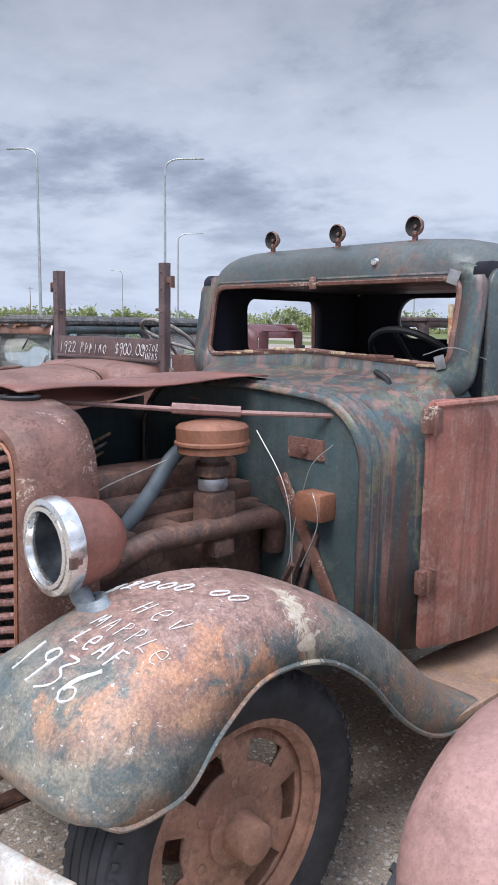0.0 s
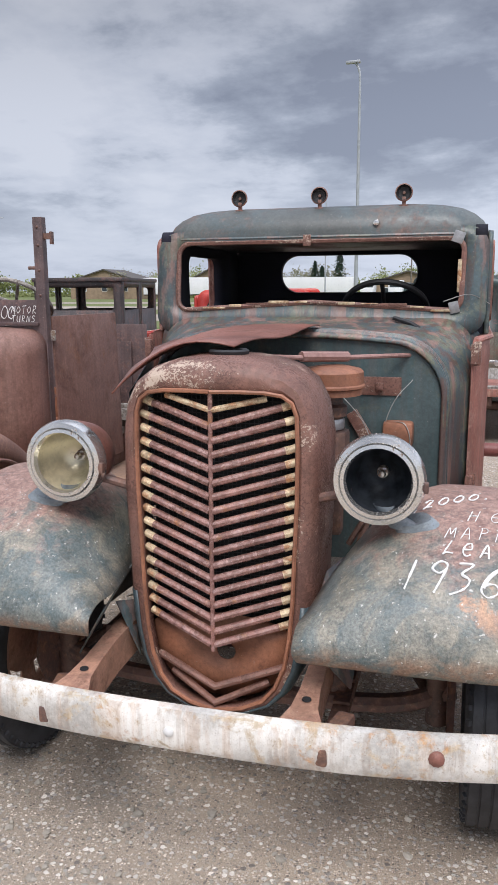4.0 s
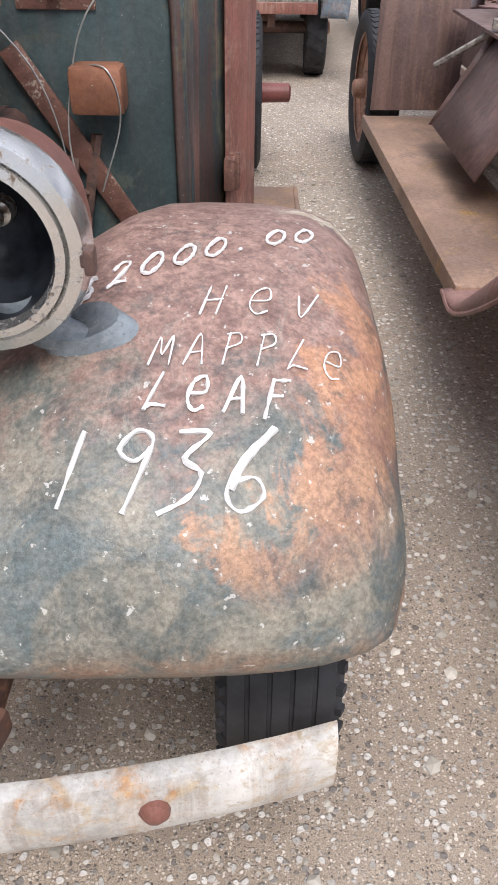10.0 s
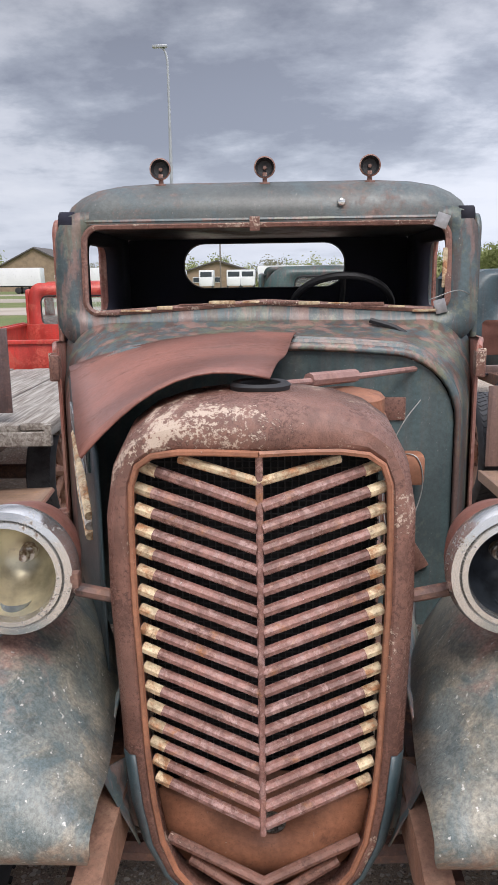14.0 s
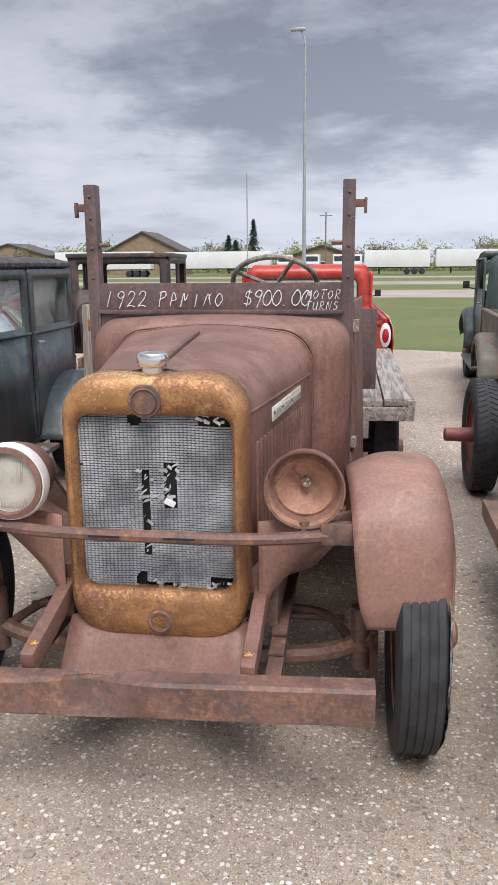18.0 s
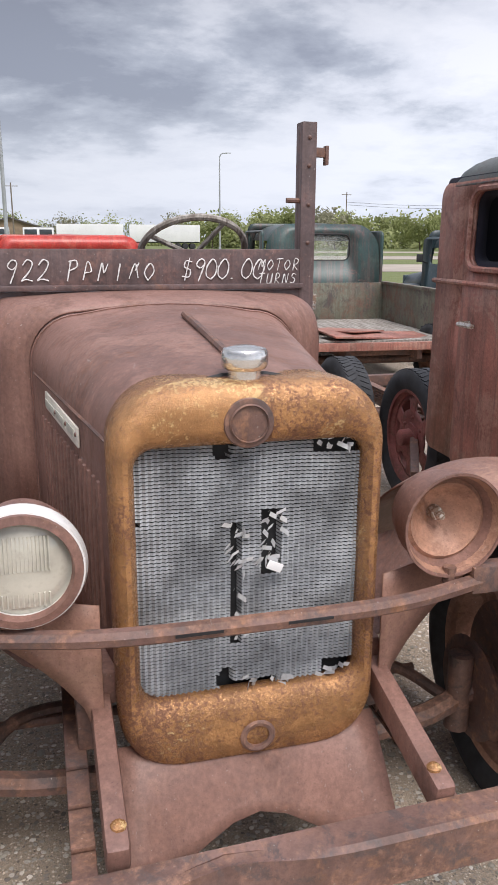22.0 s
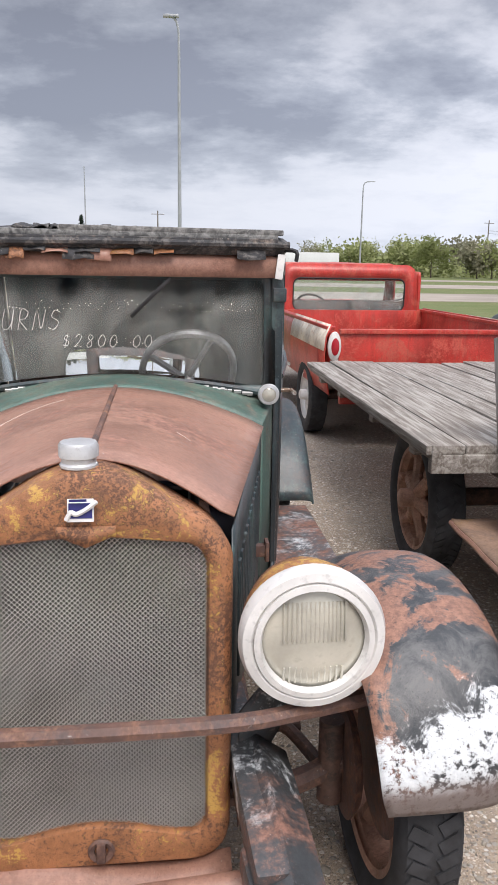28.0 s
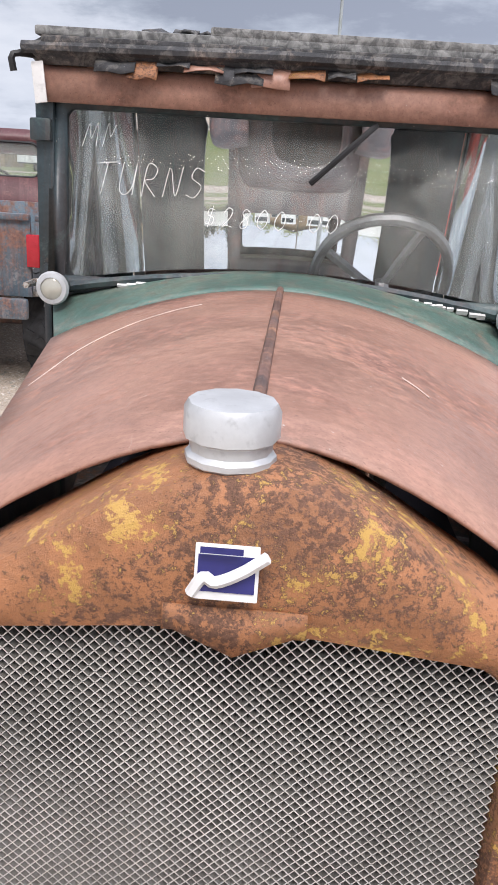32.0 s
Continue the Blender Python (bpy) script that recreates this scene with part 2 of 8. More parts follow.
M["a_roof"] = rusty("roof_teal_worn_to_primer", (0.095, 0.108, 0.105), (0.155, 0.105, 0.09), 0.42, (0.075, 0.1, 0.105), 0.4, 2.2, 0.0, 0.4)
M["a_door"] = rusty("faded_red_primer", (0.36, 0.15, 0.115), (0.12, 0.07, 0.06), 0.3, (0.42, 0.23, 0.18), 0.4, 2.6, 0.3, 0.5)


def fender_mat():
    """The truck's wing: grey-green below and inside, pink primer on the crown, orange rust on the outer shoulder."""
    m = Nodes("patched_wing_paint")
    big, mid, fine = m.noise(3.6, 10, 0.7, 1.2), m.noise(11, 9, 0.7, 0.8), m.noise(40, 7, 0.7)
    wob = m.math("ADD", m.math("MULTIPLY", m.math("SUBTRACT", big, 0.5), 1.0), m.math("MULTIPLY", m.math("SUBTRACT", mid, 0.5), 0.9))
    sep = m.n.new("ShaderNodeSeparateXYZ")
    m.l.new(m.co, sep.inputs[0])
    ax = m.math("ABSOLUTE", sep.outputs[0])
    base = m.mix(m.span(mid, 0.36, 0.62), (0.12, 0.135, 0.125), (0.285, 0.262, 0.21))
    base = m.mix(m.math("MULTIPLY", m.span(big, 0.47, 0.56), 0.5), base, (0.085, 0.135, 0.155))
    pink = m.mix(m.span(fine, 0.34, 0.66), (0.21, 0.125, 0.105), (0.39, 0.25, 0.205))
    col = m.mix(m.span(m.math("ADD", sep.outputs[2], m.math("MULTIPLY", wob, 0.3)), 0.88, 0.97), base, pink)
    orange = m.mix(m.span(mid, 0.36, 0.62), (0.36, 0.165, 0.11), (0.56, 0.29, 0.155))
    near = m.math("ADD", m.math("MULTIPLY", ax, 1.5), m.math("ADD", m.math("MULTIPLY", sep.outputs[1], -0.7), m.math("MULTIPLY", wob, 1.0)))
    zone = m.math("MULTIPLY", m.span(near, 1.24, 1.36), m.span(m.math("ADD", sep.outputs[2], m.math("MULTIPLY", wob, 0.15)), 0.76, 0.86))
    col = m.mix(m.math("MULTIPLY", zone, 0.66), col, orange)
    dark = m.math("MULTIPLY", m.span(m.noise(1.0, 9, 0.74, 0.4, m.scaled(15, 15, 6)), 0.54, 0.65), 0.55)
    col = m.mix(dark, col, (0.05, 0.065, 0.07))
    low = m.math("MULTIPLY", m.span(m.math("ADD", sep.outputs[2], m.math("MULTIPLY", wob, 0.12)), 0.74, 0.69), m.span(mid, 0.4, 0.6))
    col = m.mix(m.math("MULTIPLY", low, 0.8), col, (0.26, 0.15, 0.1))
    worn = m.span(m.noise(1.0, 8, 0.74, 0.6, m.scaled(26, 8, 26)), 0.56, 0.66)
    col = m.mix(m.math("MULTIPLY", worn, 0.4), col, (0.37, 0.355, 0.3))
    col = m.mix(0.55, col, m.mix(m.span(m.noise(130, 8, 0.78), 0.36, 0.64), (0.25, 0.24, 0.23), (0.78, 0.77, 0.76)), "OVERLAY")
    spot = m.math("ADD", m.math("ABSOLUTE", m.math("SUBTRACT", sep.outputs[1], 0.47)), m.math("MULTIPLY", m.math("SUBTRACT", m.noise(24, 9, 0.75, 1.0), 0.5), 0.32))
    spot = m.math("MULTIPLY", m.span(spot, 0.035, 0.02), m.math("MULTIPLY", m.span(sep.outputs[0], 0.8, 0.86), m.span(sep.outputs[2], 0.8, 0.84)))
    col = m.mix(m.math("MULTIPLY", spot, 0.85), col, m.mix(m.span(fine, 0.4, 0.6), (0.5, 0.42, 0.3), (0.68, 0.62, 0.5)))
    chips = m.span(m.noise(70, 4, 0.6), 0.65, 0.68)
    col = m.mix(m.math("MULTIPLY", chips, 0.75), col, (0.62, 0.6, 0.56))
    m.bump(m.math("ADD", m.math("MULTIPLY", fine, 0.7), m.math("ADD", m.math("MULTIPLY", m.noise(190, 3), 0.35), m.math("MULTIPLY", mid, 0.8))), 0.4, 0.004)
    return m.done(col, m.math("ADD", m.math("MULTIPLY", mid, 0.3), 0.27))


M["a_fender"] = fender_mat()
M["a_hood"] = rusty("red_brown_primer", (0.25, 0.105, 0.08), (0.13, 0.075, 0.06), 0.3, None, 0, 2.0, 0.1, 0.42)
M["bar_rust"] = rusty("rusted_grille_bar", (0.26, 0.135, 0.115), (0.3, 0.14, 0.07), 0.34, (0.36, 0.22, 0.2), 0.35, 12.0, 0.0, 0.24, 0.7)
M["yellow_paint"] = rusty("flaking_yellow_paint", (0.66, 0.54, 0.36), (0.33, 0.16, 0.08), 0.45, None, 0, 14.0, 0.0, 0.5, 0.5)
M["bumper_white"] = rusty("rust_spotted_white_paint", (0.68, 0.66, 0.62), (0.42, 0.22, 0.09), 0.33, (0.55, 0.46, 0.34), 0.28, 6.0, 0.25, 0.4, 0.4)
M["b_body"] = rusty("even_brown_rust", (0.235, 0.127, 0.102), (0.18, 0.094, 0.072), 0.42, (0.27, 0.15, 0.118), 0.4, 1.7, 0.2, 0.5)
M["b_fender"] = rusty("smooth_pink_rust", (0.3, 0.165, 0.128), (0.23, 0.12, 0.09), 0.38, (0.35, 0.2, 0.145), 0.4, 1.6, 0.0, 0.48)
M["steel"] = rusty("dark_rusted_steel", (0.15, 0.085, 0.07), (0.22, 0.12, 0.085), 0.45, (0.1, 0.07, 0.065), 0.4, 6.0, 0.0, 0.55)
M["b_post"] = rusty("grey_rusted_angle_iron", (0.12, 0.085, 0.085), (0.17, 0.1, 0.09), 0.4, None, 0, 5.0, 0.3, 0.5)
M["wheel"] = rusty("rusted_wheel_steel", (0.38, 0.21, 0.145), (0.24, 0.13, 0.095), 0.4, (0.42, 0.25, 0.175), 0.3, 7.0, 0.0, 0.5)
M["red_rim"] = rusty("faded_red_rim", (0.27, 0.09, 0.08), (0.17, 0.085, 0.065), 0.4, None, 0, 7.0, 0.0, 0.5)
M["rubber"] = plain("weathered_rubber", (0.035, 0.036, 0.04), 0.75, 0, 14, 0.5, 120, 0.4)
M["rubber_grey"] = rusty("peeling_pale_rubber", (0.06, 0.06, 0.062), (0.62, 0.6, 0.57), 0.47, (0.14, 0.13, 0.125), 0.4, 12.0, 0.0, 0.7, 0.8)
M["rubber_pale"] = plain("bare_primer_scratch", (0.6, 0.48, 0.42), 0.7, 0, 20, 0.2)
M["black"] = plain("dull_black", (0.02, 0.02, 0.022), 0.6, 0, 10, 0.5)
# near-black purple: the shade inside the cabs, put into the colour
M["inside_shade"] = plain("dark_cab_lining", (0.012, 0.012, 0.022), 0.9, 0, 3, 0.5)
M["lens_dark"] = plain("tarnished_reflector", (0.03, 0.036, 0.045), 0.35, 0.3, 30, 0.6, 60, 0.1)
M["chrome"] = chrome("worn_chrome")
M["chrome_dull"] = chrome("dull_nickel", (0.62, 0.6, 0.57), (0.25, 0.17, 0.12), 0.6, 0.32)
M["alum"] = plain("cast_aluminium", (0.62, 0.63, 0.64), 0.4, 0.35, 12, 0.2, 90, 0.2)
M["white_rim"] = plain("white_enamel", (0.72, 0.71, 0.69), 0.35, 0, 6, 0.15, 60, 0.05)
M["lamp_glass"] = plain("pressed_lamp_glass", (0.62, 0.6, 0.52), 0.12, 0.25, 5, 0.3, 40, 0.05)
M["reflector"] = plain("stained_silver_reflector", (0.66, 0.6, 0.44), 0.3, 0.7, 7, 0.5, 50, 0.05)
M["core"] = plain("zinc_radiator_fins", (0.36, 0.375, 0.39), 0.5, 0.3, 9, 0.5, 70, 0.3)
# near-black stands for the shade deep behind fins, cells and grille bars
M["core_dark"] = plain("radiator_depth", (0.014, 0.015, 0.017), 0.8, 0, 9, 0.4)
M["chalk"] = plain("chalk_marks", (0.8, 0.79, 0.78), 0.9, 0, 60, 0.12, 200, 0.1)
M["engine"] = rusty("oily_rusted_castings", (0.13, 0.075, 0.06), (0.2, 0.11, 0.08), 0.4, (0.07, 0.05, 0.045), 0.4, 7.0, 0.0, 0.5)
M["air_cleaner"] = rusty("orange_rust", (0.3, 0.13, 0.075), (0.2, 0.09, 0.06), 0.35, None, 0, 6.0, 0.0, 0.5)
M["foot_grey"] = rusty("worn_grey_blue_paint", (0.2, 0.235, 0.26), (0.1, 0.09, 0.09), 0.22, (0.27, 0.29, 0.3), 0.35, 9.0, 0.0, 0.42)
M["hose"] = plain("grey_rubber_hose", (0.09, 0.11, 0.125), 0.6, 0, 14, 0.3)
M["wire"] = plain("bare_wire", (0.4, 0.4, 0.38), 0.4, 0.5, 30, 0.2)
M["tin"] = plain("galvanised_strip", (0.42, 0.42, 0.43), 0.4, 0.6, 20, 0.3)


def speckled(name, light, deep, flake, flake_share=0.3, gloss=0.4, metal=0.0):
    """Thick scale rust: crisp dark pits over orange, with flakes of an older coat."""
    m = Nodes(name)
    big, mid = m.noise(3.2, 8, 0.66, 0.8), m.noise(14, 9, 0.72, 0.6)
    pits, grain = m.noise(110, 8, 0.76), m.noise(300, 4, 0.7)
    col = m.mix(m.span(mid, 0.36, 0.64), [c * 0.75 for c in light], [min(1, c * 1.25) for c in light])
    k = m.math("ADD", m.math("MULTIPLY", big, 0.4), m.math("MULTIPLY", pits, 0.6))
    col = m.mix(m.span(k, 0.5, 0.545), col, m.mix(m.span(grain, 0.4, 0.6), deep, [c * 1.6 for c in deep]))
    f = m.math("ADD", m.math("MULTIPLY", m.noise(4.5, 8, 0.7, 0.8, m.scaled(1, 1, 1, (2.2, 5.1, 0.7))), 0.6), m.math("MULTIPLY", pits, 0.4))
    col = m.mix(m.math("MULTIPLY", m.span(f, 0.66 - 0.3 * flake_share, 0.69 - 0.3 * flake_share), 0.85), col, flake)
    col = m.mix(m.math("MULTIPLY", m.span(grain, 0.6, 0.68), 0.7), col, [c * 0.5 for c in deep])
    m.bump(m.math("ADD", m.math("MULTIPLY", pits, 1.2), m.math("MULTIPLY", grain, 0.5)), 0.5, 0.004)
    return m.done(col, m.math("ADD", m.math("MULTIPLY", m.span(k, 0.48, 0.56), 0.35), gloss), metal)


M["c_shell"] = speckled("orange_scale_rust", (0.37, 0.16, 0.072), (0.12, 0.06, 0.038), (0.62, 0.38, 0.1), 0.38)
M["b_shell"] = speckled("golden_scale_rust", (0.42, 0.215, 0.09), (0.17, 0.08, 0.045), (0.66, 0.46, 0.22), 0.3, 0.24, 0.35)
M["a_grille"] = speckled("pitted_plating_rust", (0.21, 0.105, 0.08), (0.105, 0.052, 0.04), (0.62, 0.5, 0.4), 0.34, 0.3)
M["plate_cream"] = plain("cream_enamel", (0.78, 0.74, 0.65), 0.4, 0, 14, 0.2, 90, 0.1)
M["plate_letter"] = plain("worn_green_lettering", (0.5, 0.5, 0.43), 0.5, 0, 30, 0.2)


def wood_mat(name, color, dark, upright=False):
    m = Nodes(name)
    g = m.noise(1.0, 8, 0.62, 0.6, m.scaled(42, 42, 2.2) if upright else m.scaled(42, 2.2, 42))
    s = m.noise(5, 6, 0.6)
    col = m.mix(m.span(g, 0.35, 0.66), dark, color)
    col = m.mix(m.math("MULTIPLY", m.span(s, 0.5, 0.7), 0.5), col, [c * 0.55 for c in color])
    m.bump(g, 0.7, 0.006)
    return m.done(col, 0.85)


M["wood"] = wood_mat("weathered_grey_boards", (0.4, 0.375, 0.34), (0.16, 0.135, 0.115))
M["batten"] = wood_mat("bare_grey_batten", (0.3, 0.3, 0.29), (0.09, 0.09, 0.09))
M["wood_up"] = wood_mat("peeling_white_paint_on_wood", (0.6, 0.57, 0.52), (0.2, 0.165, 0.14), True)
M["c_body"] = rusty("faded_green_coachwork", (0.09, 0.165, 0.14), (0.26, 0.14, 0.11), 0.3, (0.15, 0.21, 0.17), 0.4, 2.0, 0.2, 0.4)
M["c_dark"] = rusty("dark_blue_coachwork", (0.03, 0.045, 0.052), (0.14, 0.085, 0.07), 0.25, (0.06, 0.1, 0.1), 0.35, 2.4, 0.2, 0.35)
M["c_hood"] = rusty("matt_brown_rust", (0.34, 0.185, 0.138), (0.3, 0.155, 0.115), 0.42, (0.38, 0.215, 0.16), 0.4, 1.5, 0.0, 0.42)
M["c_fender"] = rusty("black_and_white_flaking_fender", (0.055, 0.06, 0.065), (0.23, 0.12, 0.09), 0.44, (0.62, 0.66, 0.68), 0.31, 2.2, 0.0, 0.36)


def flaked_fender_mat():
    """The saloon's wing: dark paint and rust on the crown, a broad flaking white patch low on the nose."""
    m = Nodes("black_and_white_flaking_wing")
    big, mid, fine = m.noise(3.2, 10, 0.7, 1.0), m.noise(12, 9, 0.72, 0.6), m.noise(60, 7, 0.74)
    sep = m.n.new("ShaderNodeSeparateXYZ")
    m.l.new(m.co, sep.inputs[0])
    wob = m.math("ADD", m.math("MULTIPLY", m.math("SUBTRACT", big, 0.5), 0.5), m.math("MULTIPLY", m.math("SUBTRACT", mid, 0.5), 0.55))
    col = m.mix(m.span(mid, 0.38, 0.62), (0.04, 0.045, 0.05), (0.13, 0.13, 0.13))
    rust = m.mix(m.span(fine, 0.35, 0.65), (0.19, 0.1, 0.075), (0.36, 0.19, 0.13))
    k = m.math("ADD", m.math("MULTIPLY", big, 0.6), m.math("MULTIPLY", mid, 0.4))
    col = m.mix(m.span(k, 0.49, 0.53), col, rust)
    nose = m.math("ADD", m.math("MULTIPLY", sep.outputs[1], -1.0), m.math("ADD", m.math("MULTIPLY", m.math("ABSOLUTE", sep.outputs[0]), 0.55), m.math("ADD", m.math("MULTIPLY", sep.outputs[2], -0.5), m.math("MULTIPLY", wob, 0.55))))
    white = m.math("MULTIPLY", m.span(nose, 0.15, 0.19), m.span(m.math("ADD", m.math("MULTIPLY", fine, 0.5), m.math("MULTIPLY", mid, 0.5)), 0.44, 0.49))
    col = m.mix(white, col, m.mix(m.span(fine, 0.3, 0.7), (0.6, 0.64, 0.67), (0.8, 0.83, 0.85)))
    foot = m.math("MULTIPLY", m.span(m.math("ADD", sep.outputs[2], m.math("MULTIPLY", wob, 0.12)), 0.62, 0.57), 0.9)
    col = m.mix(foot, col, (0.2, 0.15, 0.135))
    col = m.mix(m.math("MULTIPLY", m.span(m.noise(150, 4, 0.7), 0.6, 0.68), 0.6), col, (0.03, 0.03, 0.03))
    m.bump(m.math("ADD", m.math("MULTIPLY", white, 0.8), m.math("ADD", fine, m.math("MULTIPLY", mid, 0.6))), 0.35, 0.004)
    return m.done(col, m.math("ADD", m.math("MULTIPLY", mid, 0.3), 0.3))


M["c_wing"] = flaked_fender_mat()
M["tar"] = rusty("torn_tar_fabric", (0.035, 0.036, 0.04), (0.2, 0.17, 0.15), 0.34, (0.12, 0.115, 0.11), 0.4, 10.0, 0.0, 0.7, 0.8)
M["mesh_grey"] = plain("grey_honeycomb_brass", (0.6, 0.58, 0.555), 0.4, 0.2, 4, 0.25, 40, 0.1)
# the honeycomb's brass darkened: shade inside the cells, put into the colour
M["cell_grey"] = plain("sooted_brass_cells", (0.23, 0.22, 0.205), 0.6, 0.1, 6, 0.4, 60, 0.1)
M["badge_white"] = plain("white_enamel_badge", (0.8, 0.8, 0.8), 0.3, 0, 9, 0.08, 60, 0.03)
M["badge_blue"] = plain("navy_enamel_badge", (0.03, 0.03, 0.16), 0.25, 0, 9, 0.15, 60, 0.03)
M["windscreen"] = glass_mat("dusty_windscreen_glass", (0.95, 0.97, 0.97), 0.13)
M["cab_glass"] = glass_mat("clear_cab_glass", (0.85, 0.92, 0.93), 0.16)
M["d_cowl"] = rusty("rust_with_turquoise_paint", (0.3, 0.2, 0.11), (0.24, 0.12, 0.09), 0.42, (0.12, 0.36, 0.42), 0.4, 3.0, 0.4, 0.45)
M["d_fender"] = rusty("dusky_pink_rust", (0.34, 0.2, 0.175), (0.26, 0.145, 0.125), 0.4, None, 0, 2.0, 0.0, 0.5)
M["d_dark"] = rusty("purple_brown_sheet", (0.2, 0.135, 0.125), (0.28, 0.17, 0.13), 0.35, (0.14, 0.095, 0.095), 0.3, 3.0, 0.35, 0.45)
M["board_rust"] = rusty("ochre_rust_running_board", (0.32, 0.21, 0.15), (0.46, 0.28, 0.1), 0.32, (0.28, 0.19, 0.15), 0.4, 3.0, 0.0, 0.55)
M["e_blue"] = rusty("dark_teal_cab_paint", (0.04, 0.068, 0.08), (0.18, 0.1, 0.075), 0.24, (0.055, 0.085, 0.098), 0.3, 2.2, 0.1, 0.4)
M["e_green"] = rusty("dark_green_cab_paint", (0.035, 0.07, 0.068), (0.25, 0.09, 0.08), 0.26, (0.06, 0.1, 0.09), 0.3, 2.0, 0.2, 0.4)
M["bed_green"] = rusty("olive_pickup_bed", (0.16, 0.17, 0.13), (0.19, 0.11, 0.085), 0.42, (0.1, 0.09, 0.085), 0.4, 2.0, 0.3, 0.5)
M["g_maroon"] = rusty("maroon_cab_paint", (0.11, 0.035, 0.04), (0.17, 0.085, 0.075), 0.34, None, 0, 2.4, 0.2, 0.4)
M["red_truck"] = rusty("faded_red_truck_paint", (0.5, 0.045, 0.035), (0.2, 0.07, 0.05), 0.22, (0.55, 0.1, 0.07), 0.4, 2.4, 0.15, 0.35)
M["white_patch"] = rusty("white_patch_with_rust", (0.72, 0.66, 0.56), (0.4, 0.2, 0.09), 0.35, None, 0, 5.0, 0.0, 0.45)
M["h_blue"] = rusty("pale_blue_pickup_paint", (0.11, 0.16, 0.2), (0.2, 0.1, 0.075), 0.45, (0.22, 0.23, 0.24), 0.35, 3.0, 0.3, 0.42)
M["j_dark"] = rusty("dark_sedan_paint", (0.05, 0.045, 0.047), (0.15, 0.09, 0.08), 0.4, None, 0, 3.0, 0.2, 0.5)
M["tail_red"] = plain("red_lens", (0.4, 0.02, 0.03), 0.2, 0, 9, 0.2)
M["trailer"] = plain("white_trailer_sides", (0.78, 0.79, 0.8), 0.4, 0, 0.4, 0.06, 4, 0.02)
M["pole"] = plain("galvanised_pole", (0.42, 0.44, 0.46), 0.45, 0.4, 2, 0.15, 20, 0.02)
M["pole_wood"] = plain("old_utility_pole", (0.2, 0.17, 0.14), 0.85, 0, 3, 0.3)
M["house_wall"] = plain("brown_siding", (0.3, 0.22, 0.15), 0.8, 0, 1, 0.2)
M["house_roof"] = plain("dark_shingles", (0.11, 0.1, 0.095), 0.85, 0, 2, 0.25)
M["house_glass"] = plain("far_window_glass", (0.05, 0.06, 0.07), 0.15, 0, 1, 0.2)
M["bark"] = plain("grey_bark", (0.16, 0.13, 0.1), 0.9, 0, 6, 0.4, 40, 0.5)
M["sign_red"] = plain("red_road_sign", (0.5, 0.02, 0.03), 0.4, 0, 4, 0.1)
M["sign_green"] = plain("green_road_sign", (0.02, 0.2, 0.12), 0.4, 0, 4, 0.1)


def leaf_mat(name, a, b, thin=0.0):
    m = Nodes(name)
    geo = m.n.new("ShaderNodeNewGeometry")
    col = m.mix(geo.outputs["Random Per Island"], a, b)
    col = m.mix(m.span(m.noise(0.25, 3), 0.35, 0.65), col, [c * 0.7 for c in a])
    if thin:
        out, film, mixer = m.n["Material Output"], m.n.new("ShaderNodeBsdfTranslucent"), m.n.new("ShaderNodeMixShader")
        m.l.new(col, film.inputs[0])
        mixer.inputs[0].default_value = thin
        m.l.new(m.b.outputs[0], mixer.inputs[1])
        m.l.new(film.outputs[0], mixer.inputs[2])
        m.l.new(mixer.outputs[0], out.inputs[0])
    return m.done(col, 0.7)


M["leaf_spring"] = leaf_mat("spring_leaves", (0.29, 0.33, 0.13), (0.42, 0.44, 0.21), 0.45)
M["leaf_grey"] = leaf_mat("half_bare_twigs", (0.27, 0.26, 0.17), (0.36, 0.35, 0.24), 0.45)
M["needle"] = leaf_mat("spruce_needles", (0.012, 0.03, 0.016), (0.025, 0.05, 0.025))


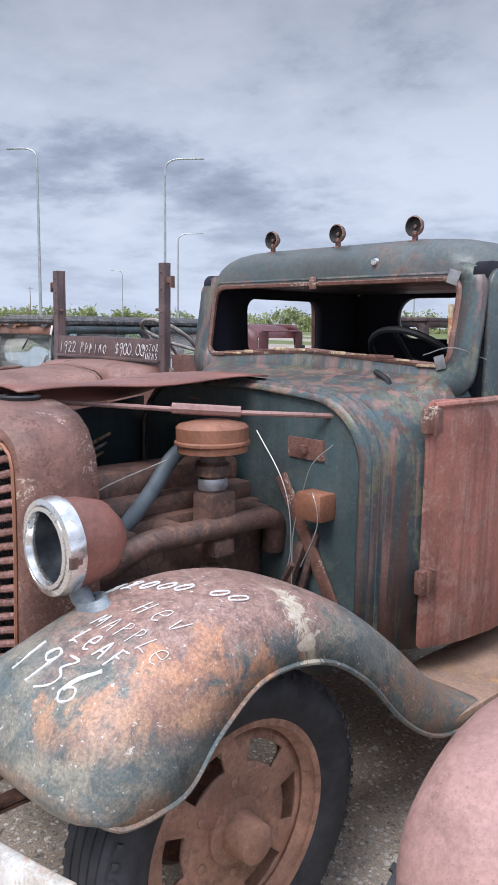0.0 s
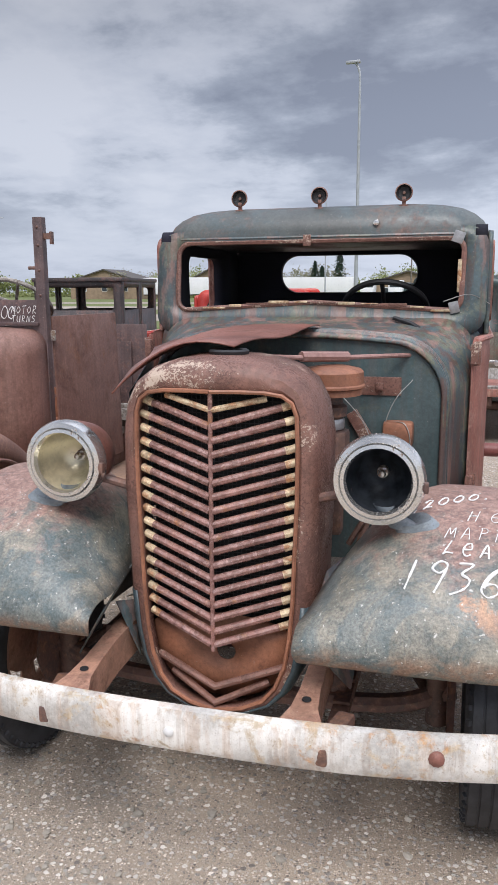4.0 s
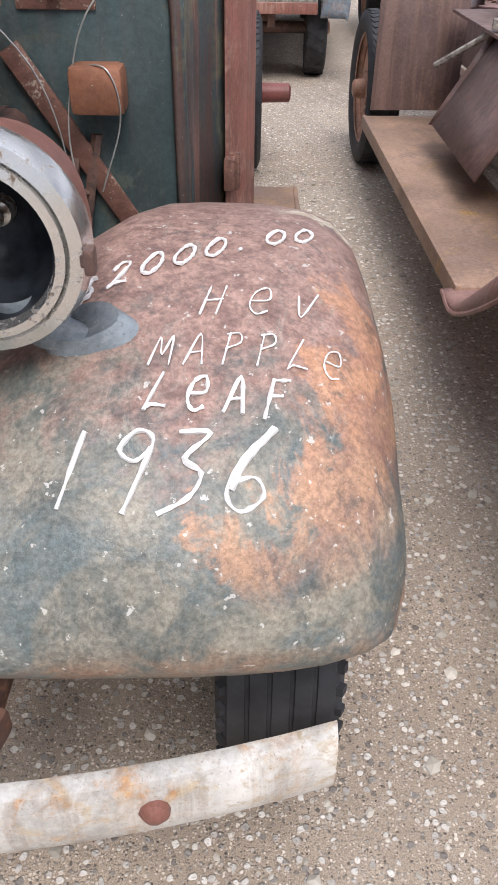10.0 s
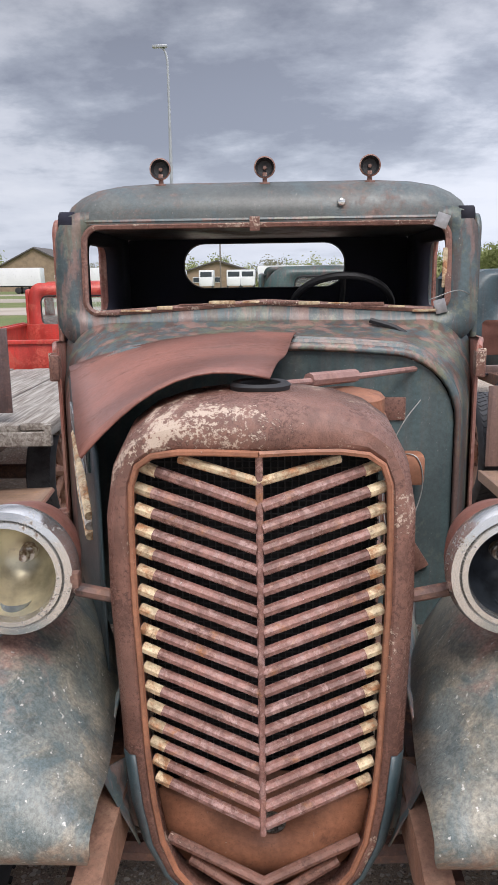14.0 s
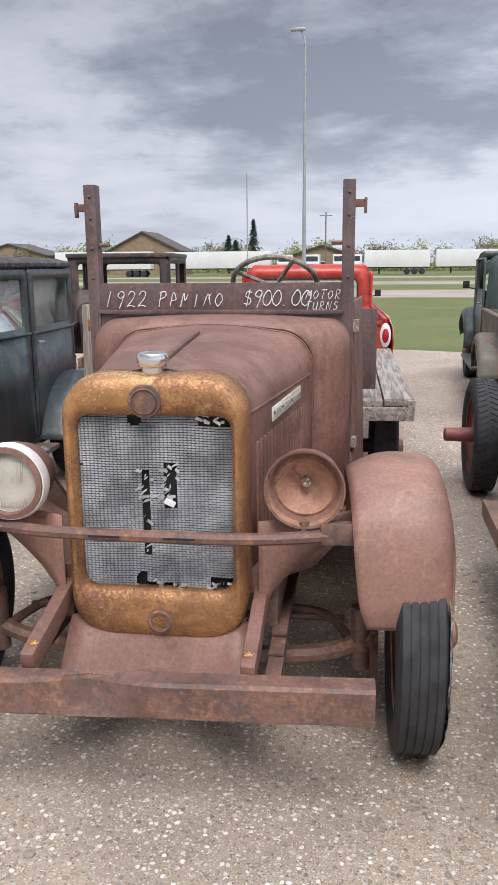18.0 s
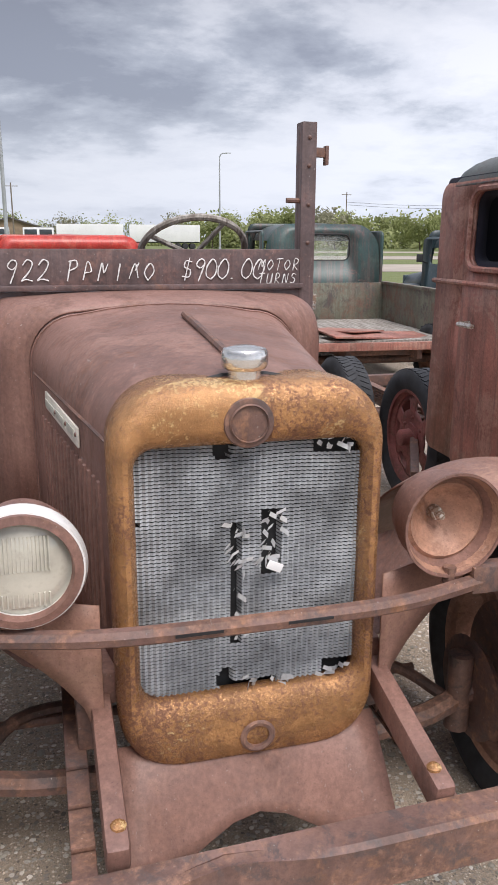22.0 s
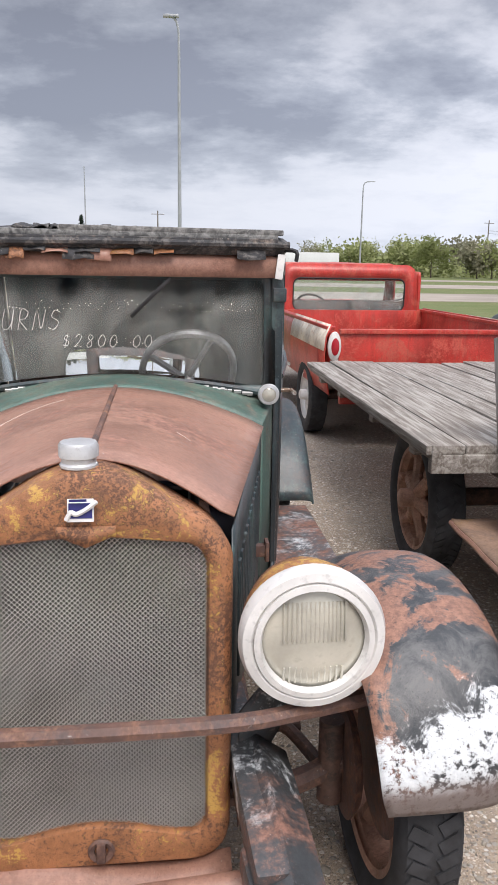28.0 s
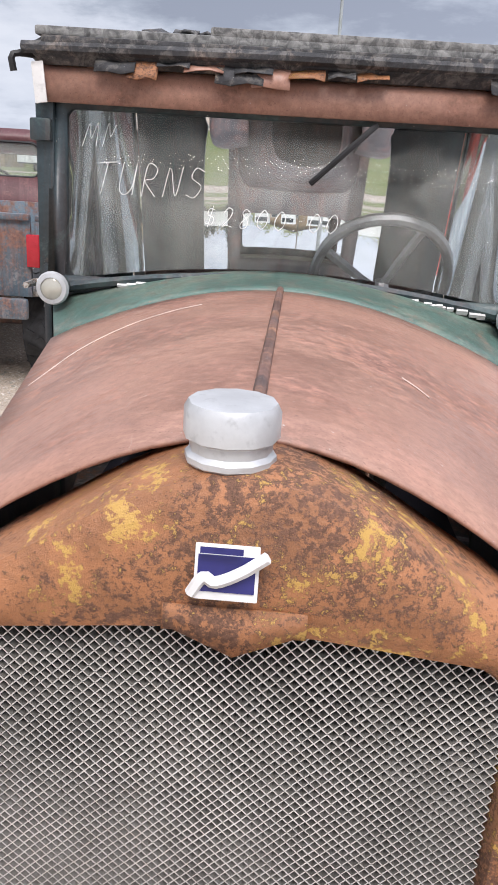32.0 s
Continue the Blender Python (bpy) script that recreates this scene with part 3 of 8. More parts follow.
def gravel_mat():
    m = Nodes("gravel_in_old_asphalt")
    sand = m.mix(m.span(m.noise(1.1, 7, 0.62, 0.5), 0.36, 0.66), (0.45, 0.36, 0.28), (0.63, 0.51, 0.395))
    sand = m.mix(m.math("MULTIPLY", m.span(m.noise(0.4, 5, 0.55, 0.3), 0.5, 0.68), 0.65), sand, (0.37, 0.32, 0.262))
    sand = m.mix(m.math("MULTIPLY", m.span(m.noise(420, 3, 0.7), 0.42, 0.6), 0.75), sand, (0.2, 0.165, 0.125))
    height = m.math("MULTIPLY", m.noise(300, 4, 0.7), 0.5)
    col = sand
    warp = m.n.new("ShaderNodeMix")
    warp.data_type = "VECTOR"
    warp.inputs[0].default_value = 0.012
    nz = m.n.new("ShaderNodeTexNoise")
    nz.inputs["Scale"].default_value = 40
    m.l.new(m.co, nz.inputs["Vector"])
    m.l.new(m.co, warp.inputs[4])
    m.l.new(nz.outputs[1], warp.inputs[5])
    for scale, share, lo, hi, up in ((170, 0.1, (0.1, 0.085, 0.075), (0.78, 0.68, 0.57), 0.8), (95, 0.24, (0.14, 0.12, 0.105), (0.8, 0.71, 0.61), 1.3), (52, 0.42, (0.2, 0.175, 0.155), (0.88, 0.83, 0.76), 1.8)):
        v = m.n.new("ShaderNodeTexVoronoi")
        v.inputs["Scale"].default_value = scale
        v.inputs["Randomness"].default_value = 1.0
        m.l.new(warp.outputs[1], v.inputs["Vector"])
        c = m.n.new("ShaderNodeSeparateColor")
        m.l.new(v.outputs["Color"], c.inputs[0])
        size = m.math("MULTIPLY", c.outputs[2], 0.25)
        inside = m.span(m.math("ADD", v.outputs["Distance"], size), 0.52, 0.4)
        on = m.math("MULTIPLY", m.span(c.outputs[1], share, share + 0.03), inside)
        stone = m.mix(c.outputs[0], lo, hi)
        stone = m.mix(m.math("MULTIPLY", m.span(c.outputs[2], 0.75, 0.85), 0.5), stone, (0.42, 0.28, 0.2))
        col = m.mix(on, col, stone)
        height = m.math("ADD", height, m.math("MULTIPLY", on, up))
    m.bump(m.math("ADD", height, m.math("MULTIPLY", m.noise(6, 5), 1.2)), 0.55, 0.008)
    return m.done(col, 0.95)


def grass_mat():
    m = Nodes("spring_grass")
    col = m.mix(m.span(m.noise(0.3, 6, 0.6), 0.35, 0.65), (0.11, 0.15, 0.04), (0.17, 0.18, 0.07))
    col = m.mix(m.span(m.noise(14, 5, 0.6), 0.4, 0.7), col, (0.1, 0.12, 0.035))
    m.bump(m.noise(30, 4), 0.6, 0.03)
    return m.done(col, 0.9)


M["gravel"], M["grass"] = gravel_mat(), grass_mat()
M["road"] = plain("pale_highway_concrete", (0.36, 0.31, 0.26), 0.85, 0, 0.15, 0.25, 3, 0.05)
M["stone"] = leaf_mat("loose_pebbles", (0.4, 0.36, 0.3), (0.78, 0.72, 0.63))

# ---------------------------------------------------------------- building kit


def part(name, bm, mat, parent=None, label="", smooth=True, solid=0.0, bevel=0.0, at=None):
    """Links a bmesh as one mesh object, under a thing or a part where one is given."""
    me = bpy.data.meshes.new(name)
    bmesh.ops.recalc_face_normals(bm, faces=bm.faces[:])
    bm.to_mesh(me)
    bm.free()
    for p in me.polygons:
        p.use_smooth = smooth
    if smooth:
        me.set_sharp_from_angle(angle=radians(38))
    me.materials.append(M[mat] if isinstance(mat, str) else mat)
    ob = new(name, me)
    if parent:
        ob.parent = parent
    if at is not None:
        ob.matrix_basis = at
    if solid:
        s = ob.modifiers.new("thickness", "SOLIDIFY")
        s.thickness, s.offset = solid, 0.0
    if bevel:
        s = ob.modifiers.new("edge", "BEVEL")
        s.width, s.segments, s.limit_method = bevel, 2, "ANGLE"
    return tagged(ob, label)


def thing(name, m, label, category, group="", kind=""):
    ob = new(name)
    ob.matrix_basis = m
    return tagged(ob, label, category, group, kind)


def grid(rings, closed=False, cap=False):
    """A skin over rings of equally many points; closed: each ring runs round."""
    bm = bmesh.new()
    vs = [[bm.verts.new(p) for p in r] for r in rings]
    n = len(rings[0])
    for a, b in zip(vs, vs[1:]):
        for i in range(n if closed else n - 1):
            j = (i + 1) % n
            q = [a[i], a[j], b[j], b[i]]
            bm.faces.new(q)
    if cap:
        bm.faces.new(vs[0])
        bm.faces.new(vs[-1])
    bmesh.ops.remove_doubles(bm, verts=bm.verts[:], dist=1e-5)
    return bm


def boxes(*items, bevel=0.006):
    """Bevelled boxes in one bmesh: (centre, size[, turn in degrees])."""
    bm = bmesh.new()
    for c, s, *r in items:
        b2 = bmesh.ops.create_cube(bm, size=1.0)["verts"]
        m = pose(*c, *(r[0] if r else (0, 0, 0))) @ Matrix.Diagonal((*s, 1))
        bmesh.ops.transform(bm, matrix=m, verts=b2)
    if bevel:
        bmesh.ops.bevel(bm, geom=bm.edges[:], offset=bevel, segments=2, affect="EDGES", profile=0.6)
    return bm


def lathe(profile, seg=40, m=None, closed=False):
    """profile: (radius, height along z); m turns and moves it."""
    m = m or Matrix()
    rings = []
    for r, h in profile:
        rings.append([m @ Vector((r * math.cos(a), r * math.sin(a), h)) for a in (2 * math.pi * i / seg for i in range(seg))])
    if closed:
        rings.append(rings[0])
    return grid(rings, True)


def tube(points, r, seg=8, bm=None, cap=True):
    """A round bar along points; r may be one number or one for each point."""
    bm = bm or bmesh.new()
    pts = [Vector(p) for p in points]
    rs = r if isinstance(r, (list, tuple)) else [r] * len(pts)
    rings, up = [], Vector((0.13, 0.21, 0.97))
    for i, p in enumerate(pts):
        d = (pts[min(i + 1, len(pts) - 1)] - pts[max(i - 1, 0)]).normalized()
        side = d.cross(up)
        side = side.normalized() if side.length > 0.05 else d.cross(Vector((1, 0, 0))).normalized()
        top = side.cross(d)
        up = top
        rings.append([bm.verts.new(p + rs[i] * (math.cos(a) * side + math.sin(a) * top)) for a in (2 * math.pi * k / seg for k in range(seg))])
    for a, b in zip(rings, rings[1:]):
        for i in range(seg):
            bm.faces.new((a[i], a[(i + 1) % seg], b[(i + 1) % seg], b[i]))
    if cap:
        bm.faces.new(rings[0])
        bm.faces.new(rings[-1])
    return bm


def smooth_path(pts, n=6):
    """Points on a Catmull-Rom curve through pts."""
    p = [Vector(q) for q in pts]
    p = [2 * p[0] - p[1], *p, 2 * p[-1] - p[-2]]
    out = []
    for i in range(1, len(p) - 2):
        for k in range(n):
            t = k / n
            a, b, c, d = p[i - 1 : i + 3]
            out.append(0.5 * (2 * b + (c - a) * t + (2 * a - 5 * b + 4 * c - d) * t * t + (3 * b - a - 3 * c + d) * t**3))
    return [*out, p[-2]]


def rr(w, h, r, n=6, cx=0.0, cy=0.0):
    """A rounded rectangle of half sizes w, h, as 2D points counter-clockwise from the right."""
    out = []
    for qx, qy, a0 in ((1, 1, 0), (-1, 1, 90), (-1, -1, 180), (1, -1, 270)):
        for k in range(n + 1):
            a = radians(a0 + 90 * k / n)
            out.append((cx + qx * (w - r) + r * math.cos(a), cy + qy * (h - r) + r * math.sin(a)))
    return out


def frame_sheet(outer, inner):
    """The sheet between two loops of equally many points."""
    return grid([outer, inner], True)


def lerp(a, b, t):
    return a + (b - a) * t


def table_at(rows, x):
    """Linear look-up in rows of (x, y, ...)."""
    if x <= rows[0][0]:
        return rows[0][1:]
    for a, b in zip(rows, rows[1:]):
        if x <= b[0]:
            t = (x - a[0]) / (b[0] - a[0])
            return tuple(lerp(p, q, t) for p, q in zip(a[1:], b[1:]))
    return rows[-1][1:]


def join(*bms):
    """Several bmeshes as one."""
    out = bms[0]
    for b in bms[1:]:
        me = bpy.data.meshes.new("joining")
        b.to_mesh(me)
        b.free()
        out.from_mesh(me)
        bpy.data.meshes.remove(me)
    return out


# strokes for chalk letters, each in a box 1 high and about 0.6 wide
GLYPH = {
    "0": [[(0.3, 0), (0.05, 0.2), (0.02, 0.6), (0.25, 0.98), (0.5, 0.7), (0.5, 0.25), (0.3, 0)]],
    "1": [[(0.3, 1), (0.2, 0)]],
    "2": [[(0.02, 0.75), (0.2, 1), (0.45, 0.85), (0.35, 0.45), (0.05, 0.03), (0.25, 0.1), (0.58, 0.02)]],
    "3": [[(0.05, 0.97), (0.45, 0.95), (0.2, 0.6), (0.45, 0.4), (0.35, 0.1), (0.0, -0.1)]],
    "6": [[(0.54, 1.08), (0.26, 0.6), (0.13, 0.2)], [(0.5, 1.1), (0.2, 0.6), (0.08, 0.15), (0.3, -0.05), (0.55, 0.15), (0.4, 0.38), (0.1, 0.28)]],
    "8": [[(0.45, 0.85), (0.2, 0.98), (0.08, 0.75), (0.4, 0.4), (0.4, 0.08), (0.15, 0.0), (0.08, 0.25), (0.45, 0.7), (0.42, 0.88)]],
    "9": [[(0.48, 0.72), (0.3, 0.55), (0.08, 0.72), (0.25, 0.98), (0.48, 0.85), (0.42, 0.4), (0.3, -0.1)]],
    "$": [[(0.45, 0.85), (0.15, 0.9), (0.1, 0.6), (0.42, 0.45), (0.4, 0.12), (0.05, 0.15)], [(0.3, 1.05), (0.22, -0.05)]],
    ".": [[(0.12, 0.02), (0.2, 0.06)]],
    "-": [[(0.05, 0.3), (0.4, 0.34)]],
    "A": [[(0.0, 0), (0.28, 0.95), (0.5, 0)], [(0.1, 0.35), (0.45, 0.4)]],
    "E": [[(0.08, 0.45), (0.48, 0.5), (0.4, 0.9), (0.12, 0.75), (0.05, 0.3), (0.25, 0.02), (0.5, 0.12)]],
    "F": [[(0.12, 0.95), (0.05, -0.1)], [(0.1, 0.92), (0.55, 1.0)], [(0.08, 0.5), (0.42, 0.55)]],
    "L": [[(0.3, 1), (0.02, 0.05), (0.15, 0.15), (0.55, 0.12)]],
    "M": [[(0.0, 0), (0.15, 0.85), (0.3, 0.3), (0.48, 0.9), (0.55, 0)]],
    "O": [[(0.25, 0), (0.02, 0.4), (0.25, 0.85), (0.5, 0.45), (0.25, 0)]],
    "P": [[(0.12, 0), (0.15, 1)], [(0.05, 0.95), (0.4, 1.0), (0.48, 0.7), (0.14, 0.5)]],
    "R": [[(0.08, 0), (0.1, 0.95), (0.42, 0.85), (0.35, 0.55), (0.1, 0.45), (0.5, 0)]],
    "S": [[(0.48, 0.85), (0.2, 0.95), (0.1, 0.65), (0.45, 0.4), (0.3, 0.05), (0.02, 0.12)]],
    "T": [[(0.28, 0.95), (0.22, 0)], [(0.0, 0.92), (0.55, 0.98)]],
    "U": [[(0.05, 0.95), (0.05, 0.2), (0.25, 0.0), (0.45, 0.25), (0.48, 0.95), (0.5, 0.0)]],
    "N": [[(0.02, 0), (0.1, 0.9), (0.42, 0.05), (0.5, 0.95)]],
    "H": [[(0.05, 0), (0.12, 0.95)], [(0.48, 0.95), (0.42, 0)], [(0.05, 0.45), (0.5, 0.5)]],
    "V": [[(0.05, 0.75), (0.2, 0.05), (0.5, 0.9)]],
    "Y": [[(0.02, 0.95), (0.22, 0.5)], [(0.5, 0.98), (0.05, -0.1)]],
    " ": [],
    # plain marks of a letter's size, for a maker's name
    "~": [[(0.05, 0), (0.15, 0.9), (0.3, 0.4), (0.45, 0.85)]],
    "=": [[(0.1, 0.05), (0.2, 0.95), (0.45, 0.5), (0.15, 0.4)]],
    "^": [[(0.05, 0.1), (0.25, 0.85), (0.5, 0.15)], [(0.3, 0.5), (0.45, 0.9)]],
    "|": [[(0.25, 0.0), (0.28, 0.85)]],
}


def chalk(text, place, height, start, step, parent, r=0.0022):
    """Hand-drawn letters, one object each: each starts step on from the last; place(u, v) lays a point of the writing on its surface."""
    u = start
    for k, ch in enumerate(text):
        if ch != " ":
            bm = bmesh.new()
            for stroke in GLYPH[ch]:
                pts = [place(u + height * a + 0.18 * height * b, height * b + 0.04 * height * math.sin(3.1 * k)) for a, b in stroke]
                path = smooth_path(pts, 5) if len(pts) > 2 else [Vector(pts[0]).lerp(Vector(pts[1]), i / 6) for i in range(7)]
                tube(path, [r * (0.6 + 0.7 * noise.random()) for _ in path], 5, bm)
            part("chalk_letter", bm, "chalk", parent)
        u += step


def bolts(places, r, axis, mat, parent, name="bolt"):
    """Domed bolt heads, one object each, on one mesh."""
    turn = {"x": pose(0, 0, 0, 0, 90, 0), "-x": pose(0, 0, 0, 0, -90, 0), "y": pose(0, 0, 0, -90, 0, 0), "-y": pose(0, 0, 0, 90, 0, 0), "z": Matrix()}[axis]
    first = None
    for p in places:
        m = Matrix.Translation(p) @ turn
        if first is None:
            first = part(name, lathe([(0, r * 0.7), (r * 0.55, r * 0.6), (r, r * 0.2), (r, -r * 0.3)], 10), mat, parent, at=m)
        else:
            o = new(name, first.data)
            o.parent, o.matrix_basis = parent, m


SIDE = {1: pose(0, 0, 0, 0, 90, 0), -1: pose(0, 0, 0, 0, -90, 0)}


def wheel(parent, x, y, r, width, side, rim_r, style, rim="wheel", tyre="rubber", tread=58, name="wheel", z=None, hub=0.06):
    """A wheel with tyre, rim and hub, its outer face to the side (+1: towards +x)."""
    w = new(name)
    w.parent = parent
    w.matrix_basis = Matrix.Translation((x, y, r if z is None else z)) @ SIDE[side]
    h = width / 2
    t = part("tyre", lathe([(rim_r * 0.97, -h * 0.72), (rim_r * 1.08, -h * 0.95), (r * 0.86, -h * 1.02), (r * 0.955, -h * 0.88), (r * 0.975, -h * 0.8), (r * 0.975, h * 0.8), (r * 0.955, h * 0.88), (r * 0.86, h * 1.02), (rim_r * 1.08, h * 0.95), (rim_r * 0.97, h * 0.72)], 56), tyre, w)
    bm = bmesh.new()
    if not tread:
        # straight ribs with cut shoulders
        for k in range(5):
            c, g = (k - 2) * h * 0.34, h * 0.152
            ribs = part("tread_rib", lathe([(r * 0.97, c - g), (r * 0.984, c - g * 0.85), (r * 0.986, c), (r * 0.984, c + g * 0.85), (r * 0.97, c + g)], 72), tyre, t)
            for j, v in enumerate(ribs.data.vertices):
                v.co.z += h * 0.035 * math.sin(36 * math.atan2(v.co.y, v.co.x))
        for i in range(64):
            for e in (-1, 1) if width > 0.16 else ():
                m = Matrix.Rotation(2 * math.pi * i / 64, 4, "Z") @ Matrix.Translation((r * 0.955, 0, e * h * 0.92)) @ Matrix.Rotation(e * 0.5, 4, "Y") @ Matrix.Diagonal((r * 0.035, 0.014, h * 0.1, 1))
                bmesh.ops.transform(bm, matrix=m, verts=bmesh.ops.create_cube(bm, size=1.0)["verts"])
    for i in range(tread):
        for s in (-1, 1):
            a = 2 * math.pi * (i + (0.5 if s > 0 else 0)) / tread
            m = Matrix.Rotation(a, 4, "Z") @ Matrix.Translation((r * 0.982, 0, s * h * 0.45)) @ Matrix.Rotation(s * 0.5, 4, "X") @ Matrix.Diagonal((r * 0.013, 2 * math.pi * r / tread * 0.72, h * 0.66, 1))
            bmesh.ops.transform(bm, matrix=m, verts=bmesh.ops.create_cube(bm, size=1.0)["verts"])
    if bm.verts:
        tagged(part("tread", bm, tyre, t, smooth=False), kind="stuff")
    d = part("rim", lathe([(rim_r * 0.92, -h * 0.7), (rim_r * 1.03, -h * 0.8), (rim_r * 0.9, -h * 0.5), (rim_r * 0.87, h * 0.4), (rim_r * 0.95, h * 0.62), (rim_r * 1.05, h * 0.74), (rim_r * 1.05, h * 0.8), (rim_r * 0.93, h * 0.74)], 56), rim, w)
    if style == "disc":
        part("disc", lathe([(rim_r * 0.89, h * 0.3), (rim_r * 0.72, h * 0.42), (rim_r * 0.5, h * 0.2), (rim_r * 0.42, h * 0.22), (rim_r * 0.4, 0), (0, 0)], 48), rim, w)
    elif style == "slotted":
        # a disc with six openings
        n, rings = 60, []
        for rad, hh in ((0.89, 0.25), (0.78, 0.4), (0.58, 0.42), (0.46, 0.35), (0.28, 0.35), (0.0, 0.35)):
            rings.append([(rim_r * rad * math.cos(2 * math.pi * i / n), rim_r * rad * math.sin(2 * math.pi * i / n), h * hh) for i in range(n)])
        bm = bmesh.new()
        vs = [[bm.verts.new(p) for p in rg] for rg in rings]
        for k in range(len(rings) - 1):
            for i in range(n):
                if k == 1 and i % 10 in (2, 3, 4, 5, 6, 7):
                    continue
                bm.faces.new((vs[k][i], vs[k][(i + 1) % n], vs[k + 1][(i + 1) % n], vs[k + 1][i]))
        bmesh.ops.remove_doubles(bm, verts=bm.verts[:], dist=1e-5)
        part("disc", bm, rim, w, solid=0.012)
    elif style == "spoke":
        for i in range(6):
            a = 2 * math.pi * i / 6 + 0.3
            part("spoke", tube([(0.03 * math.cos(a), 0.03 * math.sin(a), h * 0.45), (rim_r * 0.55 * math.cos(a), rim_r * 0.55 * math.sin(a), h * 0.3), (rim_r * 0.9 * math.cos(a), rim_r * 0.9 * math.sin(a), h * 0.1)], [0.045, 0.032, 0.04], 8), rim, w)
            part("rim_lug", boxes(((rim_r * 0.86 * math.cos(a), rim_r * 0.86 * math.sin(a), h * 0.5), (0.05, 0.035, 0.05), (0, 0, math.degrees(a))), bevel=0.008), rim, w)
        part("back_plate", lathe([(rim_r * 0.7, -h * 0.3), (0, -h * 0.3)], 32), "steel", w)
    hb = part("hub", lathe([(rim_r * 0.3, h * 0.3), (rim_r * 0.3, h * 0.55), (0.055, h * 0.6), (0.05, h * 0.6 + hub), (0.035, h * 0.6 + hub + 0.01), (0, h * 0.6 + hub + 0.01)], 24), rim, w)
    bolts([(rim_r * 0.42 * math.cos(a), rim_r * 0.42 * math.sin(a), h * 0.42) for a in (2 * math.pi * i / 6 for i in range(6))], 0.013, "z", rim, w, "wheel_nut")
    return w


def fender(parent, side, rows, mat, name="fender", nv=14, dense=5, label="", solid=0.006, bead=0.008):
    """A crowned wing. rows along its length: crown y, crown z, inner x, outer x, drop at the inner edge, drop at the outer edge, outer edge's y shift."""
    pts = smooth_path([(r[0], r[1], 0) for r in rows], dense)
    rest = [smooth_path([(r[2], r[3], 0) for r in rows], dense), smooth_path([(r[4], r[5], r[6]) for r in rows], dense)]
    rings = []
    for p, q, s in zip(pts, *rest):
        ring = []
        for k in range(nv + 1):
            v = k / nv
            w = (v - 0.48) / 0.52 if v > 0.48 else (0.48 - v) / 0.48
            drop = (s.y if v > 0.48 else s.x) * (w**3.2 if v > 0.48 else w**2.0)
            x = lerp(q.x, q.y, v) if v < 0.48 else lerp(q.x, q.y, 0.48) + (q.y - q.x) * 0.52 * math.sin(w * math.pi / 2) ** 0.9
            ring.append((side * x, p.x + s.z * max(0, (v - 0.3) / 0.7) ** 3, p.y - drop))
        rings.append(ring)
    f = part(name, grid(rings), mat, parent, label, solid=solid)
    if bead:
        edge = [r[-1] for r in rings]
        part("rolled_edge", tube(edge, bead, 6), mat, f)
    return f, rings

# ---------------------------------------------------------------- shared vehicle parts


def headlamp(parent, x, y, z, r, depth, body, ring, bowl, lens=None, rings=1, yaw=0.0, name="headlamp", bare=False):
    """A drum headlamp that faces -y, with its trim ring, bowl, bulb and, where it is whole, its lens."""
    h = new(name)
    h.parent = parent
    h.matrix_basis = pose(x, y, z, 90, 0, yaw)
    part("shell", lathe([(0.02, -depth), (r * 0.45, -depth * 0.97), (r * 0.78, -depth * 0.75), (r * 0.92, -depth * 0.4), (r * 0.95, 0.0)], 44), body, h)
    part("rim_edge" if bare else "trim_ring", lathe([(r * 0.95, -0.01), (r * 1.0, -0.004), (r * 1.0, 0.004), (r * 0.95, 0.004), (r * 0.93, -0.012), (r * 0.78, -0.05)] if bare else [(r * 0.94, -0.03), (r * 1.0, -0.025), (r * 1.02, -0.005), (r * 0.97, 0.018), (r * 0.86, 0.022), (r * 0.8, 0.012), (r * 0.78, -0.006)], 48), ring, h)
    if rings > 1:
        part("inner_ring", lathe([(r * 0.955, 0.012), (r * 0.93, 0.026), (r * 0.8, 0.03), (r * 0.76, 0.012)] if rings == 2 else [(r * 0.83, 0.0), (r * 0.82, 0.024), (r * 0.74, 0.026), (r * 0.7, 0.01)], 48), "b_body" if rings == 2 else ring, h)
    part("bowl", lathe([(r * 0.94, 0.0), (r * 0.82, -0.05)] * bare + [(r * 0.8, -0.004), (r * 0.74, -0.03)][2 * bare :] + [(r * 0.72, -0.04), (r * 0.5, -depth * 0.5), (r * 0.2, -depth * 0.62), (0, -depth * 0.63)], 40), bowl, h)
    part("bulb", join(lathe([(0.018, -depth * 0.62), (0.016, -depth * 0.5), (0.0, -depth * 0.48)], 14), lathe([(0.008, -depth * 0.5), (0.012, -depth * 0.42), (0.008, -depth * 0.36), (0, -depth * 0.35)], 12)), "chrome_dull", h)
    if lens:
        part("lens", lathe([(r * 0.8, -0.002), (r * 0.6, 0.012), (r * 0.3, 0.02), (0, 0.022)], 44), lens, h)
        bm = bmesh.new()
        for i in range(15):
            u = (i - 7) / 7 * r * 0.42
            tube([(u, r * 0.55, 0.012), (u, r * 0.28, 0.018), (u, 0.0, 0.021)], 0.0026, 5, bm)
        for i in range(11):
            u = (i - 5) / 5 * r * 0.4
            tube([(u, -r * 0.38, 0.016), (u, -r * 0.62, 0.011)], 0.0024, 5, bm)
        tagged(part("lens_flute", bm, lens, h), kind="stuff")
    return h


